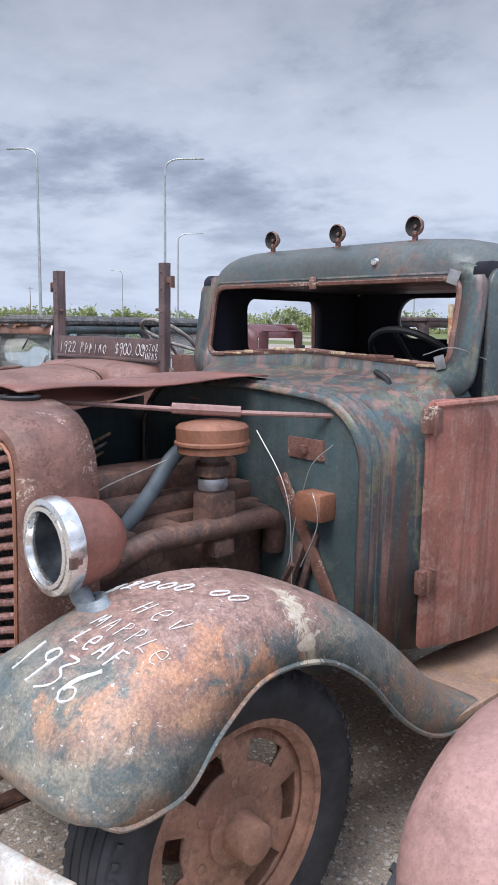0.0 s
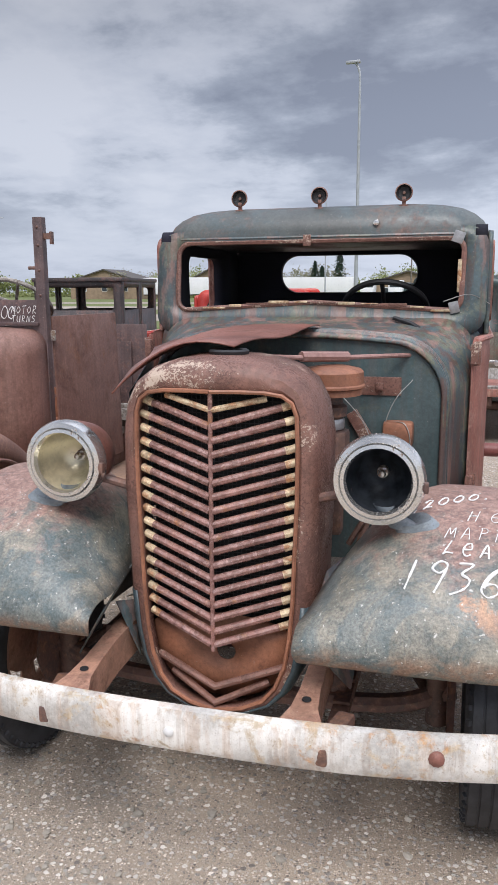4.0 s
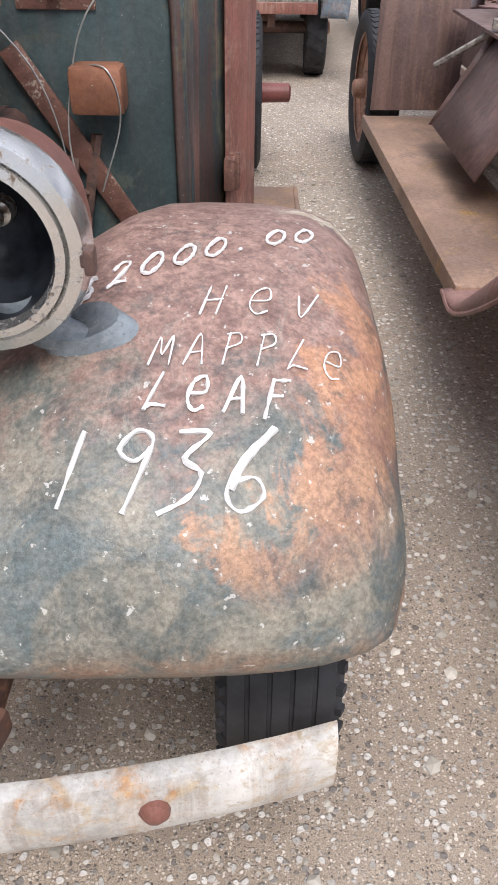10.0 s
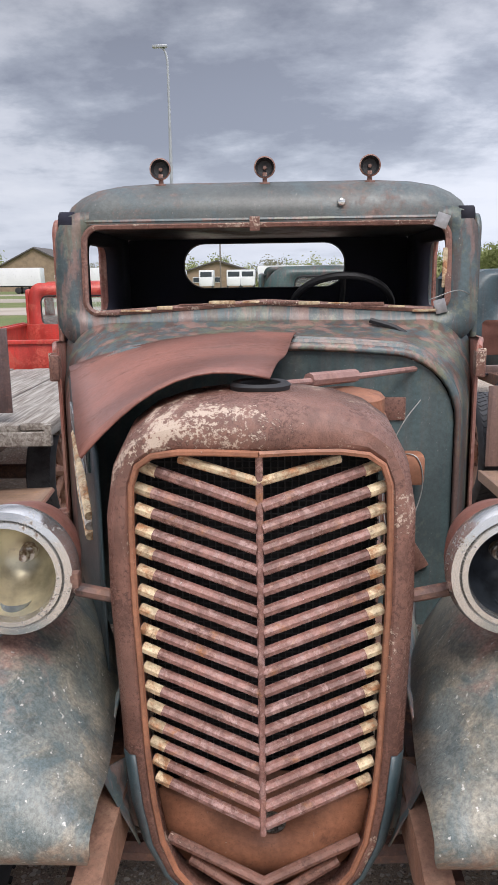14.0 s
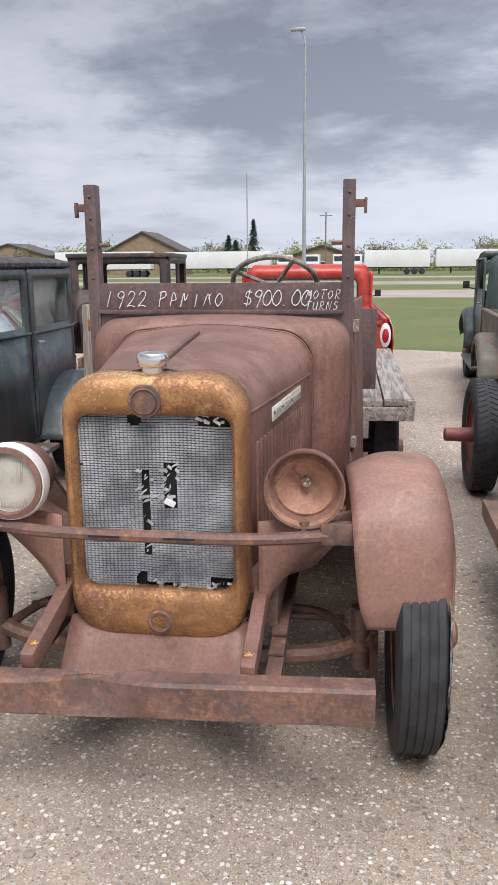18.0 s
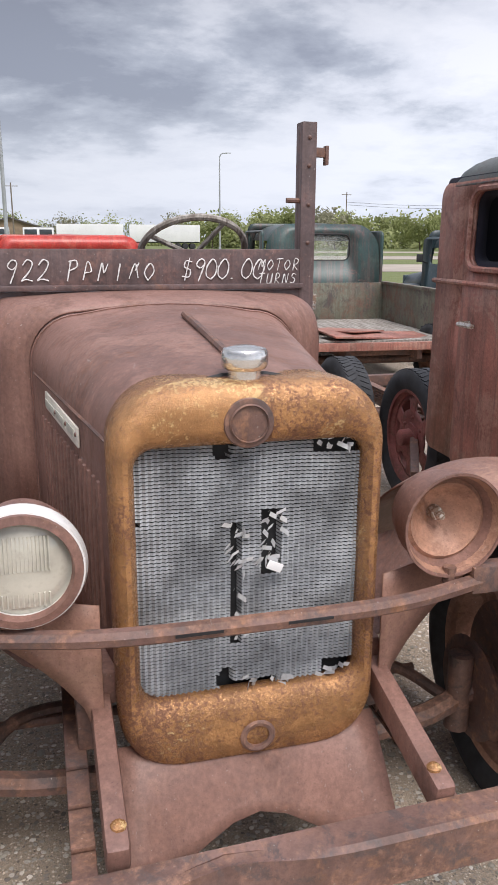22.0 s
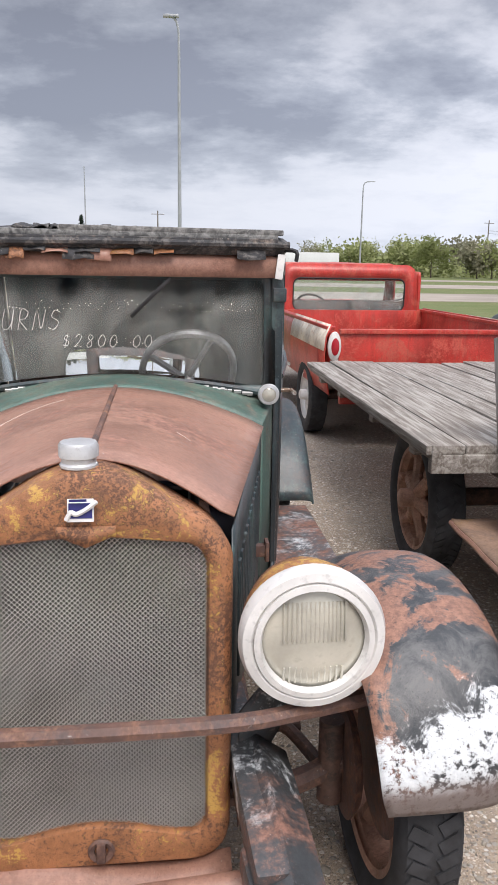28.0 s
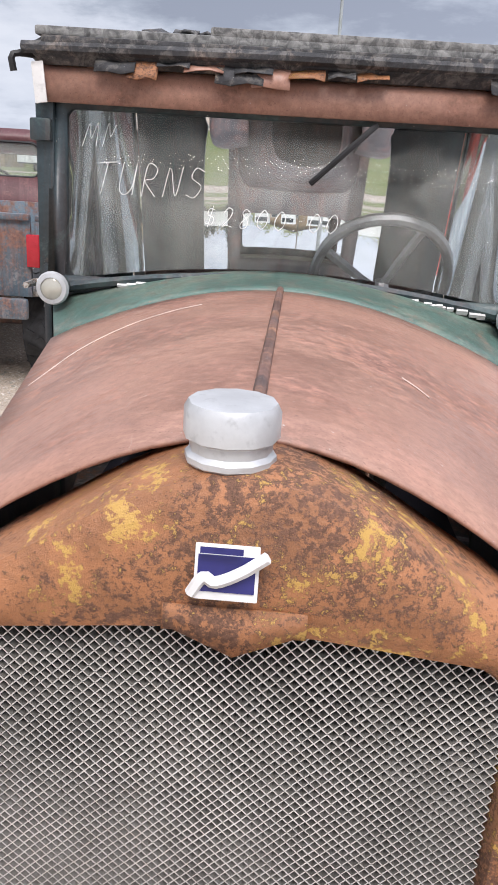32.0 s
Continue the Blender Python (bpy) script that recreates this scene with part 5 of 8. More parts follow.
for s, bowl in ((1, "lens_dark"), (-1, "reflector")):
    headlamp(TRUCK, s * 0.475, 0.05, 1.11, 0.126, 0.19, "a_hood", "chrome", bowl, rings=3)
    part("ring_clamp", boxes(((s * 0.475 + 0.124, 0.045, 1.1), (0.014, 0.03, 0.016)), ((s * 0.475 + 0.128, 0.035, 1.1), (0.012, 0.02, 0.03)), bevel=0.003), "steel", TRUCK)
    part("lamp_bracket", lamp_foot(s), "foot_grey", TRUCK, "smooth grey-blue lamp foot")
    part("lamp_stay", tube([(s * 0.4, 0.1, 1.06), (s * 0.3, 0.12, 1.03)], 0.014, 8), "steel", TRUCK)
    wheel(TRUCK, 0.828 if s > 0 else -0.79, 0.32, 0.42, 0.19, s, 0.29, "slotted", tread=0, hub=0.07)
    part("frame_horn", grid([[(s * (0.325 - w), y, z + 0.055), (s * (0.325 + w), y, z + 0.055), (s * (0.325 + w), y, z - 0.055), (s * (0.325 - w), y, z - 0.055)] for y, z, w in ((0.25, 0.53, 0.028), (0.0, 0.52, 0.026), (-0.12, 0.505, 0.028), (-0.2, 0.495, 0.036), (-0.25, 0.485, 0.055), (-0.275, 0.48, 0.085))], True, True), "wheel", TRUCK, "flared rusty bumper bracket")
    part("bracket_hole", lathe([(0, 0.003), (0.012, 0.003), (0.013, 0)], 14, pose(s * 0.325, -0.17, 0.556, 0, 0, 0)), "black", TRUCK)
    part("running_board", boxes(((s * 0.79, 1.75, 0.42), (0.34, 1.15, 0.04)), ((s * 0.955, 1.75, 0.40), (0.02, 1.15, 0.09)), bevel=0.01), "board_rust", TRUCK)
    part("inner_fender", grid([[(s * 0.31, -0.1, 0.68), (s * 0.42, -0.02, 0.52)], [(s * 0.31, 0.2, 0.78), (s * 0.42, 0.2, 0.6)], [(s * 0.4, 0.6, 0.76), (s * 0.45, 0.6, 0.55)], [(s * 0.5, 1.0, 0.6), (s * 0.5, 1.0, 0.45)]]), "a_body", TRUCK, solid=0.005)
    part("front_apron", grid([[(s * 0.25, 0.2, 0.62 - 0.2 * k / 4 + 0.0), (s * 0.3, 0.16, 0.64 - 0.16 * k / 4), (s * (0.34 - 0.02 * k), 0.08, 0.66 - 0.17 * k / 4)] for k in range(5)]), "a_body", TRUCK, solid=0.004)
frame_rails(TRUCK, 0.36, 0.5, 0.1, 4.9)
front_axle(TRUCK, 0.32, 0.36, 0.7)


def bar_sweep(parent, x0, x1, y_of, z_of, height, depth, mat, name="bumper", n=24, bow=0.35, label=""):
    """A pressed bumper bar with a rounded face."""
    rings = []
    for k in range(n + 1):
        x = lerp(x0, x1, k / n)
        y, z = y_of(x), z_of(x)
        ring = [(x, y - depth * math.cos(a) ** 0.6 * bow * 2 if math.cos(a) > 0 else y, z + height / 2 * math.sin(a)) for a in (radians(-90 + 180 * j / 8) for j in range(9))]
        rings.append(ring + [(x, y + 0.008, z + height / 2 * 0.98), (x, y + 0.008, z - height / 2 * 0.98)])
    return part(name, grid(rings, True, True), mat, parent, label)


bump = bar_sweep(TRUCK, -0.9, 0.9, lambda x: -0.287 + 0.13 * (abs(x) / 0.89) ** 2.4, lambda x: 0.494 - 0.024 * (abs(x) / 0.9) ** 2, 0.126, 0.04, "bumper_white", "bumper", label="white painted bumper with rust streaks")
bolts([(0.665, -0.252, 0.492), (-0.665, -0.252, 0.482)], 0.02, "-y", "a_hood", bump)
bolts([(-0.01, -0.317, 0.495)], 0.014, "-y", "white_rim", bump)
for s in (1, -1):
    part("bumper_iron", boxes(((s * 0.4, -0.2, 0.475), (0.05, 0.2, 0.05), (0, 0, -s * 14)), bevel=0.01), "steel", TRUCK)

# the one half of the hood that is left, sprung up, and its side panel
hood_rings = []
for k in range(13):
    t = k / 12
    y = lerp(0.2, 1.06, t)
    row = []
    for j in range(11):
        f = j / 10
        xe = lerp(0.31, 0.6, t)
        x = 0.02 + 0.08 * t * (1 - f) - (xe + 0.06) * f
        z = lerp(1.455, 1.475, t) + 0.02 * math.sin(f * 3.0) - lerp(0.14, 0.105, t) * f**2.4 + 0.008 * math.sin(9 * t + 4 * f)
        row.append((x, y - 0.07 * f * (1 - t), z))
    hood_rings.append(row)
part("hood_panel", grid(hood_rings), "a_hood", TRUCK, "loose brown hood panel with torn edge", solid=0.005)
side = part("hood_side", grid([[(-lerp(0.345, 0.625, k / 8), lerp(0.25, 1.0, k / 8), lerp(0.72, 1.3 + 0.055 * k / 8, j / 5)) for j in range(6)] for k in range(9)]), "e_blue", TRUCK, "dark teal hood side with bright trim strips", solid=0.005)


def on_side(y, z, out=0.008):
    """A place on the hood's side, y along and z up, a little proud of the sheet."""
    return (-(0.345 + 0.373 * (y - 0.25)) - out, y, z)


for k in range(3):
    part("trim_strip", tube([on_side(0.8 - 0.02 * k, 1.212 - 0.037 * k), on_side(0.6, 1.15 - 0.03 * k), on_side(0.44, 1.088 - 0.026 * k)], [0.012, 0.016, 0.013], 8), "wood_up" if k == 1 else "yellow_paint", side, "tarnished slanting trim strip")
for y0, y1, z0, n in ((0.82, 0.7, 1.268, 3), (0.65, 0.4, 1.245, 4)):
    plate = part("name_plate", boxes((on_side((y0 + y1) / 2, z0), (0.008, (y0 - y1) * 1.08, 0.06), (4, 0, 21.8)), bevel=0.004), "e_green", side, "dark embossed name plate")
    part("plate_edge", tube([on_side(y, z, 0.014) for y, z in ((y0, z0 + 0.032), (y1, z0 + 0.02), (y1, z0 - 0.036), (y0, z0 - 0.026), (y0, z0 + 0.032))], 0.003, 5), "tin", plate)
    for k in range(n):
        part("plate_mark", boxes((on_side(lerp(y0, y1, (k + 0.5) / n), z0 - 0.003, 0.013), (0.004, (y0 - y1) / n * 0.62, 0.03), (4, 0, 21.8)), bevel=0.002), "tin", plate)


def build_engine(t):
    e = new("engine")
    e.parent = t
    part("block", boxes(((0.0, 0.66, 0.82), (0.3, 0.66, 0.42)), ((0.0, 0.66, 1.06), (0.24, 0.62, 0.07)), ((0.0, 0.3, 0.85), (0.2, 0.08, 0.3)), bevel=0.03), "engine", e)
    part("rocker_cover", boxes(((-0.03, 0.68, 1.13), (0.17, 0.56, 0.1)), bevel=0.035), "engine", e)
    part("exhaust_manifold", tube(smooth_path([(0.2, 0.34, 0.9), (0.25, 0.45, 0.98), (0.26, 0.62, 0.99), (0.26, 0.8, 0.99), (0.24, 0.95, 0.97), (0.22, 0.98, 0.85)], 5), 0.04, 12), "engine", e, "rusted manifold")
    for y in (0.42, 0.58, 0.78, 0.93):
        part("manifold_branch", tube([(0.14, y, 0.99), (0.24, y, 0.99)], 0.035, 10), "engine", e)
    part("carburettor", join(boxes(((0.23, 0.72, 1.03), (0.1, 0.1, 0.16)), ((0.23, 0.72, 0.92), (0.12, 0.08, 0.06)), ((0.23, 0.72, 0.78), (0.07, 0.07, 0.14)), bevel=0.016), lathe([(0.04, 1.1), (0.04, 1.16), (0.055, 1.165), (0.055, 1.2), (0.04, 1.21), (0.04, 1.25)], 20, Matrix.Translation((0.22, 0.72, 0)))), "engine", e)
    part("throttle_clamp", lathe([(0.043, 1.115), (0.046, 1.12), (0.046, 1.15), (0.043, 1.155)], 20, Matrix.Translation((0.22, 0.72, 0))), "tin", e)
    part("air_cleaner", lathe([(0.0, 1.35), (0.06, 1.348), (0.103, 1.338), (0.112, 1.328), (0.112, 1.285), (0.117, 1.28), (0.117, 1.272), (0.108, 1.265), (0.108, 1.245), (0.07, 1.24), (0.0, 1.24)], 44, Matrix.Translation((0.22, 0.72, 0.0))), "air_cleaner", e, "rusty orange air cleaner")
    part("water_hose", tube(smooth_path([(0.05, 0.84, 1.24), (0.09, 0.68, 1.23), (0.11, 0.56, 1.1), (0.16, 0.42, 1.01), (0.18, 0.25, 0.99)], 5), 0.026, 12), "hose", e)
    part("fan_hub", lathe([(0, 0.02), (0.05, 0.018), (0.06, -0.02), (0, -0.03)], 20, pose(0, 0.27, 0.98, 90, 0, 0)), "engine", e)
    for k in range(4):
        part("fan_blade", boxes(((0.12 * math.cos(k * 1.57 + 0.4), 0.255, 0.98 + 0.12 * math.sin(k * 1.57 + 0.4)), (0.2, 0.006, 0.07), (25, -math.degrees(k * 1.57 + 0.4), 0)), bevel=0.002), "engine", e)
    for y in (0.36, 0.5, 0.64, 0.78, 0.9):
        part("spark_plug", lathe([(0.012, 0), (0.012, 0.03), (0.006, 0.05), (0, 0.052)], 8, Matrix.Translation((-0.12, y, 1.1))), "tin", e)
    for p, q, r in (((0.35, 0.95, 0.6), (0.42, 0.99, 0.95), 0.014), ((0.3, 0.9, 0.55), (0.36, 0.98, 0.9), 0.02), ((0.26, 0.9, 0.6), (0.4, 0.9, 0.85), 0.012)):
        part("pedal_rod", tube([p, q], r, 6), "engine", e)


build_engine(TRUCK)
part("hood_brace", join(tube([(0.5, 1.03, 1.365), (0.18, 0.72, 1.375), (-0.12, 0.28, 1.42)], 0.009, 8), tube([(0.26, 0.8, 1.375), (0.12, 0.64, 1.387)], 0.019, 8), tube([(0.5, 1.03, 1.365), (-0.3, 1.0, 1.37)], 0.008, 8)), "d_fender", TRUCK)
part("firewall_bracket", boxes(((0.36, 0.99, 1.24), (0.17, 0.012, 0.075)), ((0.36, 0.98, 1.24), (0.03, 0.03, 0.03)), bevel=0.005), "a_grille", FIREWALL)
part("relay_box", boxes(((0.44, 0.96, 1.055), (0.12, 0.08, 0.1)), bevel=0.018), "air_cleaner", FIREWALL)
part("firewall_strut", boxes(((0.38, 0.98, 0.92), (0.05, 0.012, 0.5), (0, -32, 0)), bevel=0.004), "a_grille", FIREWALL)
for k, pts in enumerate(([(0.49, 0.98, 1.27), (0.43, 0.95, 1.2), (0.39, 0.95, 1.1), (0.37, 0.93, 0.95), (0.4, 0.9, 0.78)], [(0.4, 0.96, 1.1), (0.47, 0.92, 1.1), (0.49, 0.92, 1.0), (0.44, 0.9, 0.85)], [(0.12, 0.98, 1.28), (0.3, 0.95, 1.1), (0.36, 0.93, 0.9), (0.35, 0.9, 0.75)], [(0.0, 0.3, 1.02), (0.1, 0.4, 1.14), (0.15, 0.6, 1.22)])):
    part("loose_wire", tube(smooth_path(pts, 6), 0.002, 5), "wire", FIREWALL)
part("windscreen_wire", tube(smooth_path([(0.56, 1.36, 1.57), (0.66, 1.38, 1.6), (0.735, 1.46, 1.56)], 5), 0.002, 4), "wire", TRUCK)


def lengthen(t):
    """Draws the hood and cab out along y, most at the cab's foot, and the cab a little wider."""
    def shift(y, z):
        base = 0.12 * min(1.0, (y - 0.25) / 0.74)
        return max(0.0, base) * (1 - 0.2 * max(0.0, min(1.0, (z - 1.2) / 0.65)))

    fixed = ("fender", "bumper", "frame", "running", "axle", "leaf_spring", "brake", "tie_rod", "steering_knuckle", "grille", "wheel")
    for ob in t.children_recursive:
        top = ob
        while top.parent != t:
            top = top.parent
        if top.name.startswith(fixed) or top.name.startswith("front_fender"):
            continue
        m = ob.matrix_basis
        if ob.data is None:
            if ob.parent == t and "headlamp" not in ob.name:
                ob.location.y += shift(m.translation.y, m.translation.z)
        elif m.translation.length < 1e-6 and (top.data is not None or top.name == "engine"):
            for v in ob.data.vertices:
                v.co.x *= 1 + 0.055 * max(0.0, min(1.0, (v.co.y - 1.15) / 0.3))
                v.co.y += shift(v.co.y, v.co.z)


lengthen(TRUCK)
# bare chassis behind the cab
for s in (1, -1):
    wheel(TRUCK, s * 0.74, 4.05, 0.42, 0.19, s, 0.29, "disc", rim="red_rim", hub=0.2, name="rear_wheel")
part("rear_axle", join(tube([(-0.85, 4.05, 0.42), (0.85, 4.05, 0.42)], 0.05, 12), lathe([(0, 0.15), (0.1, 0.13), (0.17, 0.05), (0.17, -0.05), (0.1, -0.13), (0, -0.15)], 24, pose(0, 4.05, 0.42, 90, 0, 0))), "engine", TRUCK)
for s in (1, -1):
    part("rear_spring", boxes(*[((s * 0.42, 4.05, 0.52 + 0.016 * k), (0.06, 1.2 - 0.2 * k, 0.013)) for k in range(5)], bevel=0.003), "steel", TRUCK)
    part("chassis_strut", boxes(((s * 0.55, 3.3, 0.42), (0.05, 0.9, 0.05), (12, 0, s * 24)), bevel=0.008), "steel", TRUCK)
wheel(TRUCK, -0.5, 3.35, 0.43, 0.2, -1, 0.3, "slotted", rim="red_rim", name="loose_wheel", z=0.43)

# ---------------------------------------------------------------- the 1922 truck, brown rust all over
GMT = thing("cowl_truck", pose(-3.998, 1.70, 0, 0, 0, 3.6), "1920s flatbed truck in even brown rust with a golden radiator shell", "truck")


def rad_loop(w, z0, z1, r, y, n=8):
    return [(x, y, z) for x, z in rr(w, (z1 - z0) / 2, r, n, 0, (z0 + z1) / 2)]


def build_radiator(t):
    rings = [rad_loop(0.284, 0.5, 1.325, 0.13, 0.14), rad_loop(0.287, 0.475, 1.328, 0.13, 0.05), rad_loop(0.284, 0.466, 1.326, 0.13, 0.022), rad_loop(0.279, 0.47, 1.32, 0.128, 0.002), rad_loop(0.271, 0.485, 1.306, 0.12, -0.012), rad_loop(0.264, 0.535, 1.28, 0.1, -0.019), rad_loop(0.256, 0.585, 1.244, 0.075, -0.017), rad_loop(0.25, 0.618, 1.216, 0.052, -0.008), rad_loop(0.244, 0.63, 1.204, 0.045, 0.008), rad_loop(0.241, 0.634, 1.2, 0.042, 0.03)]
    g = part("radiator_shell", grid(rings, True), "b_shell", t, "golden brass radiator shell turning to rust", solid=0.005)
    part("shell_foot", boxes(((0, 0.03, 0.52), (0.5, 0.05, 0.1)), bevel=0.02), "b_shell", g)
    part("badge", join(lathe([(0, 0.006), (0.036, 0.006), (0.05, 0.004), (0.052, 0)], 32, pose(-0.015, -0.019, 1.25, 90, 0, 0)), lathe([(0.036, 0.008), (0.038, 0.012), (0.041, 0.008)], 32, pose(-0.015, -0.019, 1.25, 90, 0, 0))), "steel", g, "round dark badge")
    part("crank_hole", lathe([(0.034, 0.0), (0.04, 0.008), (0.034, 0.012), (0.026, 0.01), (0.026, -0.02), (0, -0.02)], 28, pose(0.008, -0.016, 0.53, 90, 0, 0)), "steel", g)
    c = part("radiator_cap", lathe([(0.036, 1.318), (0.036, 1.345), (0.046, 1.35), (0.05, 1.358), (0.05, 1.382), (0.045, 1.39), (0.02, 1.396), (0, 1.396)], 36, Matrix.Translation((-0.005, 0.06, 0))), "chrome", t, "chromed radiator cap")
    # box behind the fins, coloured as the shade in their gaps
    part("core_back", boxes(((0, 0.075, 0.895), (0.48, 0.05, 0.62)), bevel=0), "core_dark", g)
    # corrugated fins in rows: each row a bent ribbon
    bm = bmesh.new()
    rows, cols = 70, 78
    for i in range(rows):
        z = 0.633 + 0.568 * (i + 0.5) / rows
        prev = None
        for j in range(cols + 1):
            x = -0.242 + 0.484 * j / cols
            torn = (abs(x + 0.03) < 0.011 and 0.74 < z < 1.02) or (abs(x - 0.045) < 0.02 and 0.9 < z < 1.05) or (x > 0.17 and z < 0.67) or (abs(x) < 0.06 and z < 0.65) or (x > 0.14 and z > 1.17)
            torn = torn or noise.noise((x * 9, z * 14, 2.0)) > 0.62
            bend = 0.004 * noise.noise((x * 7, z * 7, 5.0))
            y = 0.02 + 0.005 * (j % 2) + bend + (0.018 if torn else 0)
            dz = 0.0027
            a, b = bm.verts.new((x, y, z - dz + bend)), bm.verts.new((x, y + 0.003, z + dz + bend))
            if prev and not torn:
                bm.faces.new((prev[0], a, b, prev[1]))
            prev = (a, b)
    core = tagged(part("radiator_matrix", bm, "core", g, "grey corrugated radiator matrix, torn in places", smooth=False), kind="stuff")
    rng = random.Random(4)
    bm = bmesh.new()
    for cx, cz, w, h, n in ((0.045, 0.99, 0.022, 0.06, 22), (-0.03, 0.98, 0.016, 0.05, 12), (-0.025, 0.85, 0.012, 0.12, 16), (0.03, 0.64, 0.05, 0.015, 14), (0.18, 1.19, 0.03, 0.012, 10), (0.18, 0.65, 0.04, 0.012, 8)):
        for _ in range(n):
            x, z = cx + rng.uniform(-w, w), cz + rng.uniform(-h, h)
            d = Vector((rng.uniform(-0.02, 0.02), rng.uniform(-0.02, 0.0), rng.uniform(-0.012, 0.012)))
            p = Vector((x, 0.018, z))
            s = Vector((0.002, 0, 0.0045))
            vs = [bm.verts.new(q) for q in (p - s, p + s, p + s + d, p - s + d * 1.2)]
            bm.faces.new(vs)
    tagged(part("torn_foil", bm, "alum", g, "bent bright foil", smooth=False), kind="stuff")
    g.location, g.scale = (0, 0, -0.0266), (1.04, 1, 1.02)
    part("solder_flap", boxes(((0.048, 0.0, 0.925), (0.035, 0.004, 0.02), (0, 25, 0)), bevel=0.002), "badge_white", g)


build_radiator(GMT)
HOOD_B = [(0.06, 0.284, 1.33, 0.14), (0.1, 0.29, 1.335, 0.14), (0.4, 0.335, 1.36, 0.15), (0.8, 0.4, 1.385, 0.16), (1.06, 0.44, 1.395, 0.16), (1.1, 0.455, 1.4, 0.16), (1.17, 0.54, 1.412, 0.17), (1.24, 0.59, 1.42, 0.15), (1.32, 0.61, 1.425, 0.12), (1.43, 0.615, 1.425, 0.1)]
part("hood", grid([arch_ring(y, h, t, 0.6, r, crown=0.03) for y, h, t, r in HOOD_B[:6]]), "b_body", GMT, "smooth brown hood with louvred sides", solid=0.006)
part("cowl", grid([arch_ring(y, h, t, 0.6, r, crown=0.02) for y, h, t, r in HOOD_B[5:]]), "b_body", GMT, "streaked brown cowl", solid=0.008)
part("hood_hinge", tube([(0.0, 0.09, 1.343), (0.0, 0.6, 1.383), (0.0, 0.78, 1.395)], 0.011, 8), "steel", GMT)
for s in (1, -1):
    part("hood_crease", tube([(s * (lerp(0.29, 0.44, (y - 0.1) / 0.96) + 0.002), y, 1.19) for y in (0.09, 0.4, 0.75, 1.08)], 0.005, 6), "steel", GMT)
part("hood_seam", tube(arch_ring(1.085, 0.452, 1.402, 0.62, 0.16, crown=0.03), 0.004, 5), "b_body", GMT)
part("front_lip", tube(arch_ring(0.075, 0.287, 1.335, 0.6, 0.14, crown=0.03), 0.006, 6), "black", GMT)
for s in (1, -1):
    for k in range(16):
        y = 0.2 + 0.048 * k
        x = lerp(0.29, 0.44, (y - 0.1) / 0.96) + 0.003
        a = math.degrees(math.atan2(0.15, 0.96))
        part("louvre", boxes(((s * x, y, 0.9), (0.014, 0.022, 0.36), (0, 0, -s * a)), bevel=0.006), "b_body", GMT)
    y0 = 0.615
    x0 = lerp(0.29, 0.44, (y0 - 0.1) / 0.96) + 0.006
    pl = part("maker_plate", boxes(((s * x0, y0, 1.14), (0.006, 0.46, 0.052), (1.5, 0, -s * 8.9)), bevel=0.003), "plate_cream", GMT, "pale enamel maker's plate")
    for k in range(3):
        n = (0.14, 0.115, 0.085)[k]
        yc = (0.752, 0.6, 0.465)[k]
        part("plate_mark", boxes(((s * (lerp(0.29, 0.44, (yc - 0.1) / 0.96) + 0.011), yc, 1.14), (0.003, n, 0.022), (1.5, 0, -s * 8.9)), bevel=0.001), "plate_letter", pl)
    bolts([(s * (lerp(0.29, 0.44, (y - 0.1) / 0.96) + 0.01), y, 1.14) for y in (0.405, 0.53, 0.678, 0.828)], 0.006, "x" if s > 0 else "-x", "steel", pl, "rivet")

# board, posts
board = part("dash_board", boxes(((-0.015, 1.42, 1.505), (1.2, 0.022, 0.14)), bevel=0.004), "b_post", GMT, "brown board with a chalked price")
part("board_rail", boxes(((-0.015, 1.405, 1.438), (1.19, 0.03, 0.02)), bevel=0.005), "b_post", GMT)
part("board_foot", boxes(((-0.015, 1.42, 1.39), (1.19, 0.02, 0.07)), bevel=0.004), "b_post", GMT)


def board_text(text, x0, z0, h, step, r=0.0026):
    chalk(text, lambda u, v: (x0 + u, 1.405, z0 + v), h, 0.0, step, board, r)


board_text("1922", -0.585, 1.462, 0.075, 0.055)
board_text("P=~|^O", -0.32, 1.462, 0.072, 0.056)
board_text("$900.00", 0.1, 1.465, 0.075, 0.046)
board_text("MOTOR", 0.40, 1.497, 0.045, 0.034, 0.0019)
board_text("TURNS", 0.40, 1.447, 0.04, 0.032, 0.0019)
for s in (1, -1):
    x = 0.615 * s - 0.018
    p = part("post", boxes(((x, 1.43, 1.34), (0.058, 0.05, 1.39)), ((x - s * 0.02, 1.455, 1.34), (0.02, 0.04, 1.39)), bevel=0.004), "b_post", GMT, "tall grey angle-iron windscreen post")
    bolts([(x, 1.404, z) for z in (1.98, 1.88, 1.74, 1.6)], 0.008, "-y", "steel", p)
    part("hinge_lug", boxes(((x + s * 0.05, 1.43, 1.93), (0.06, 0.02, 0.035)), ((x + s * 0.075, 1.43, 1.92), (0.014, 0.03, 0.07)), bevel=0.004), "steel", p)
    part("wing_bolt", tube([(x - s * 0.03, 1.43, 1.755), (x - s * 0.08, 1.43, 1.755)], 0.01, 8), "steel", p)
steering_wheel(GMT, 0.22, 1.78, 1.56, 0.22, -38, "wood", 4)

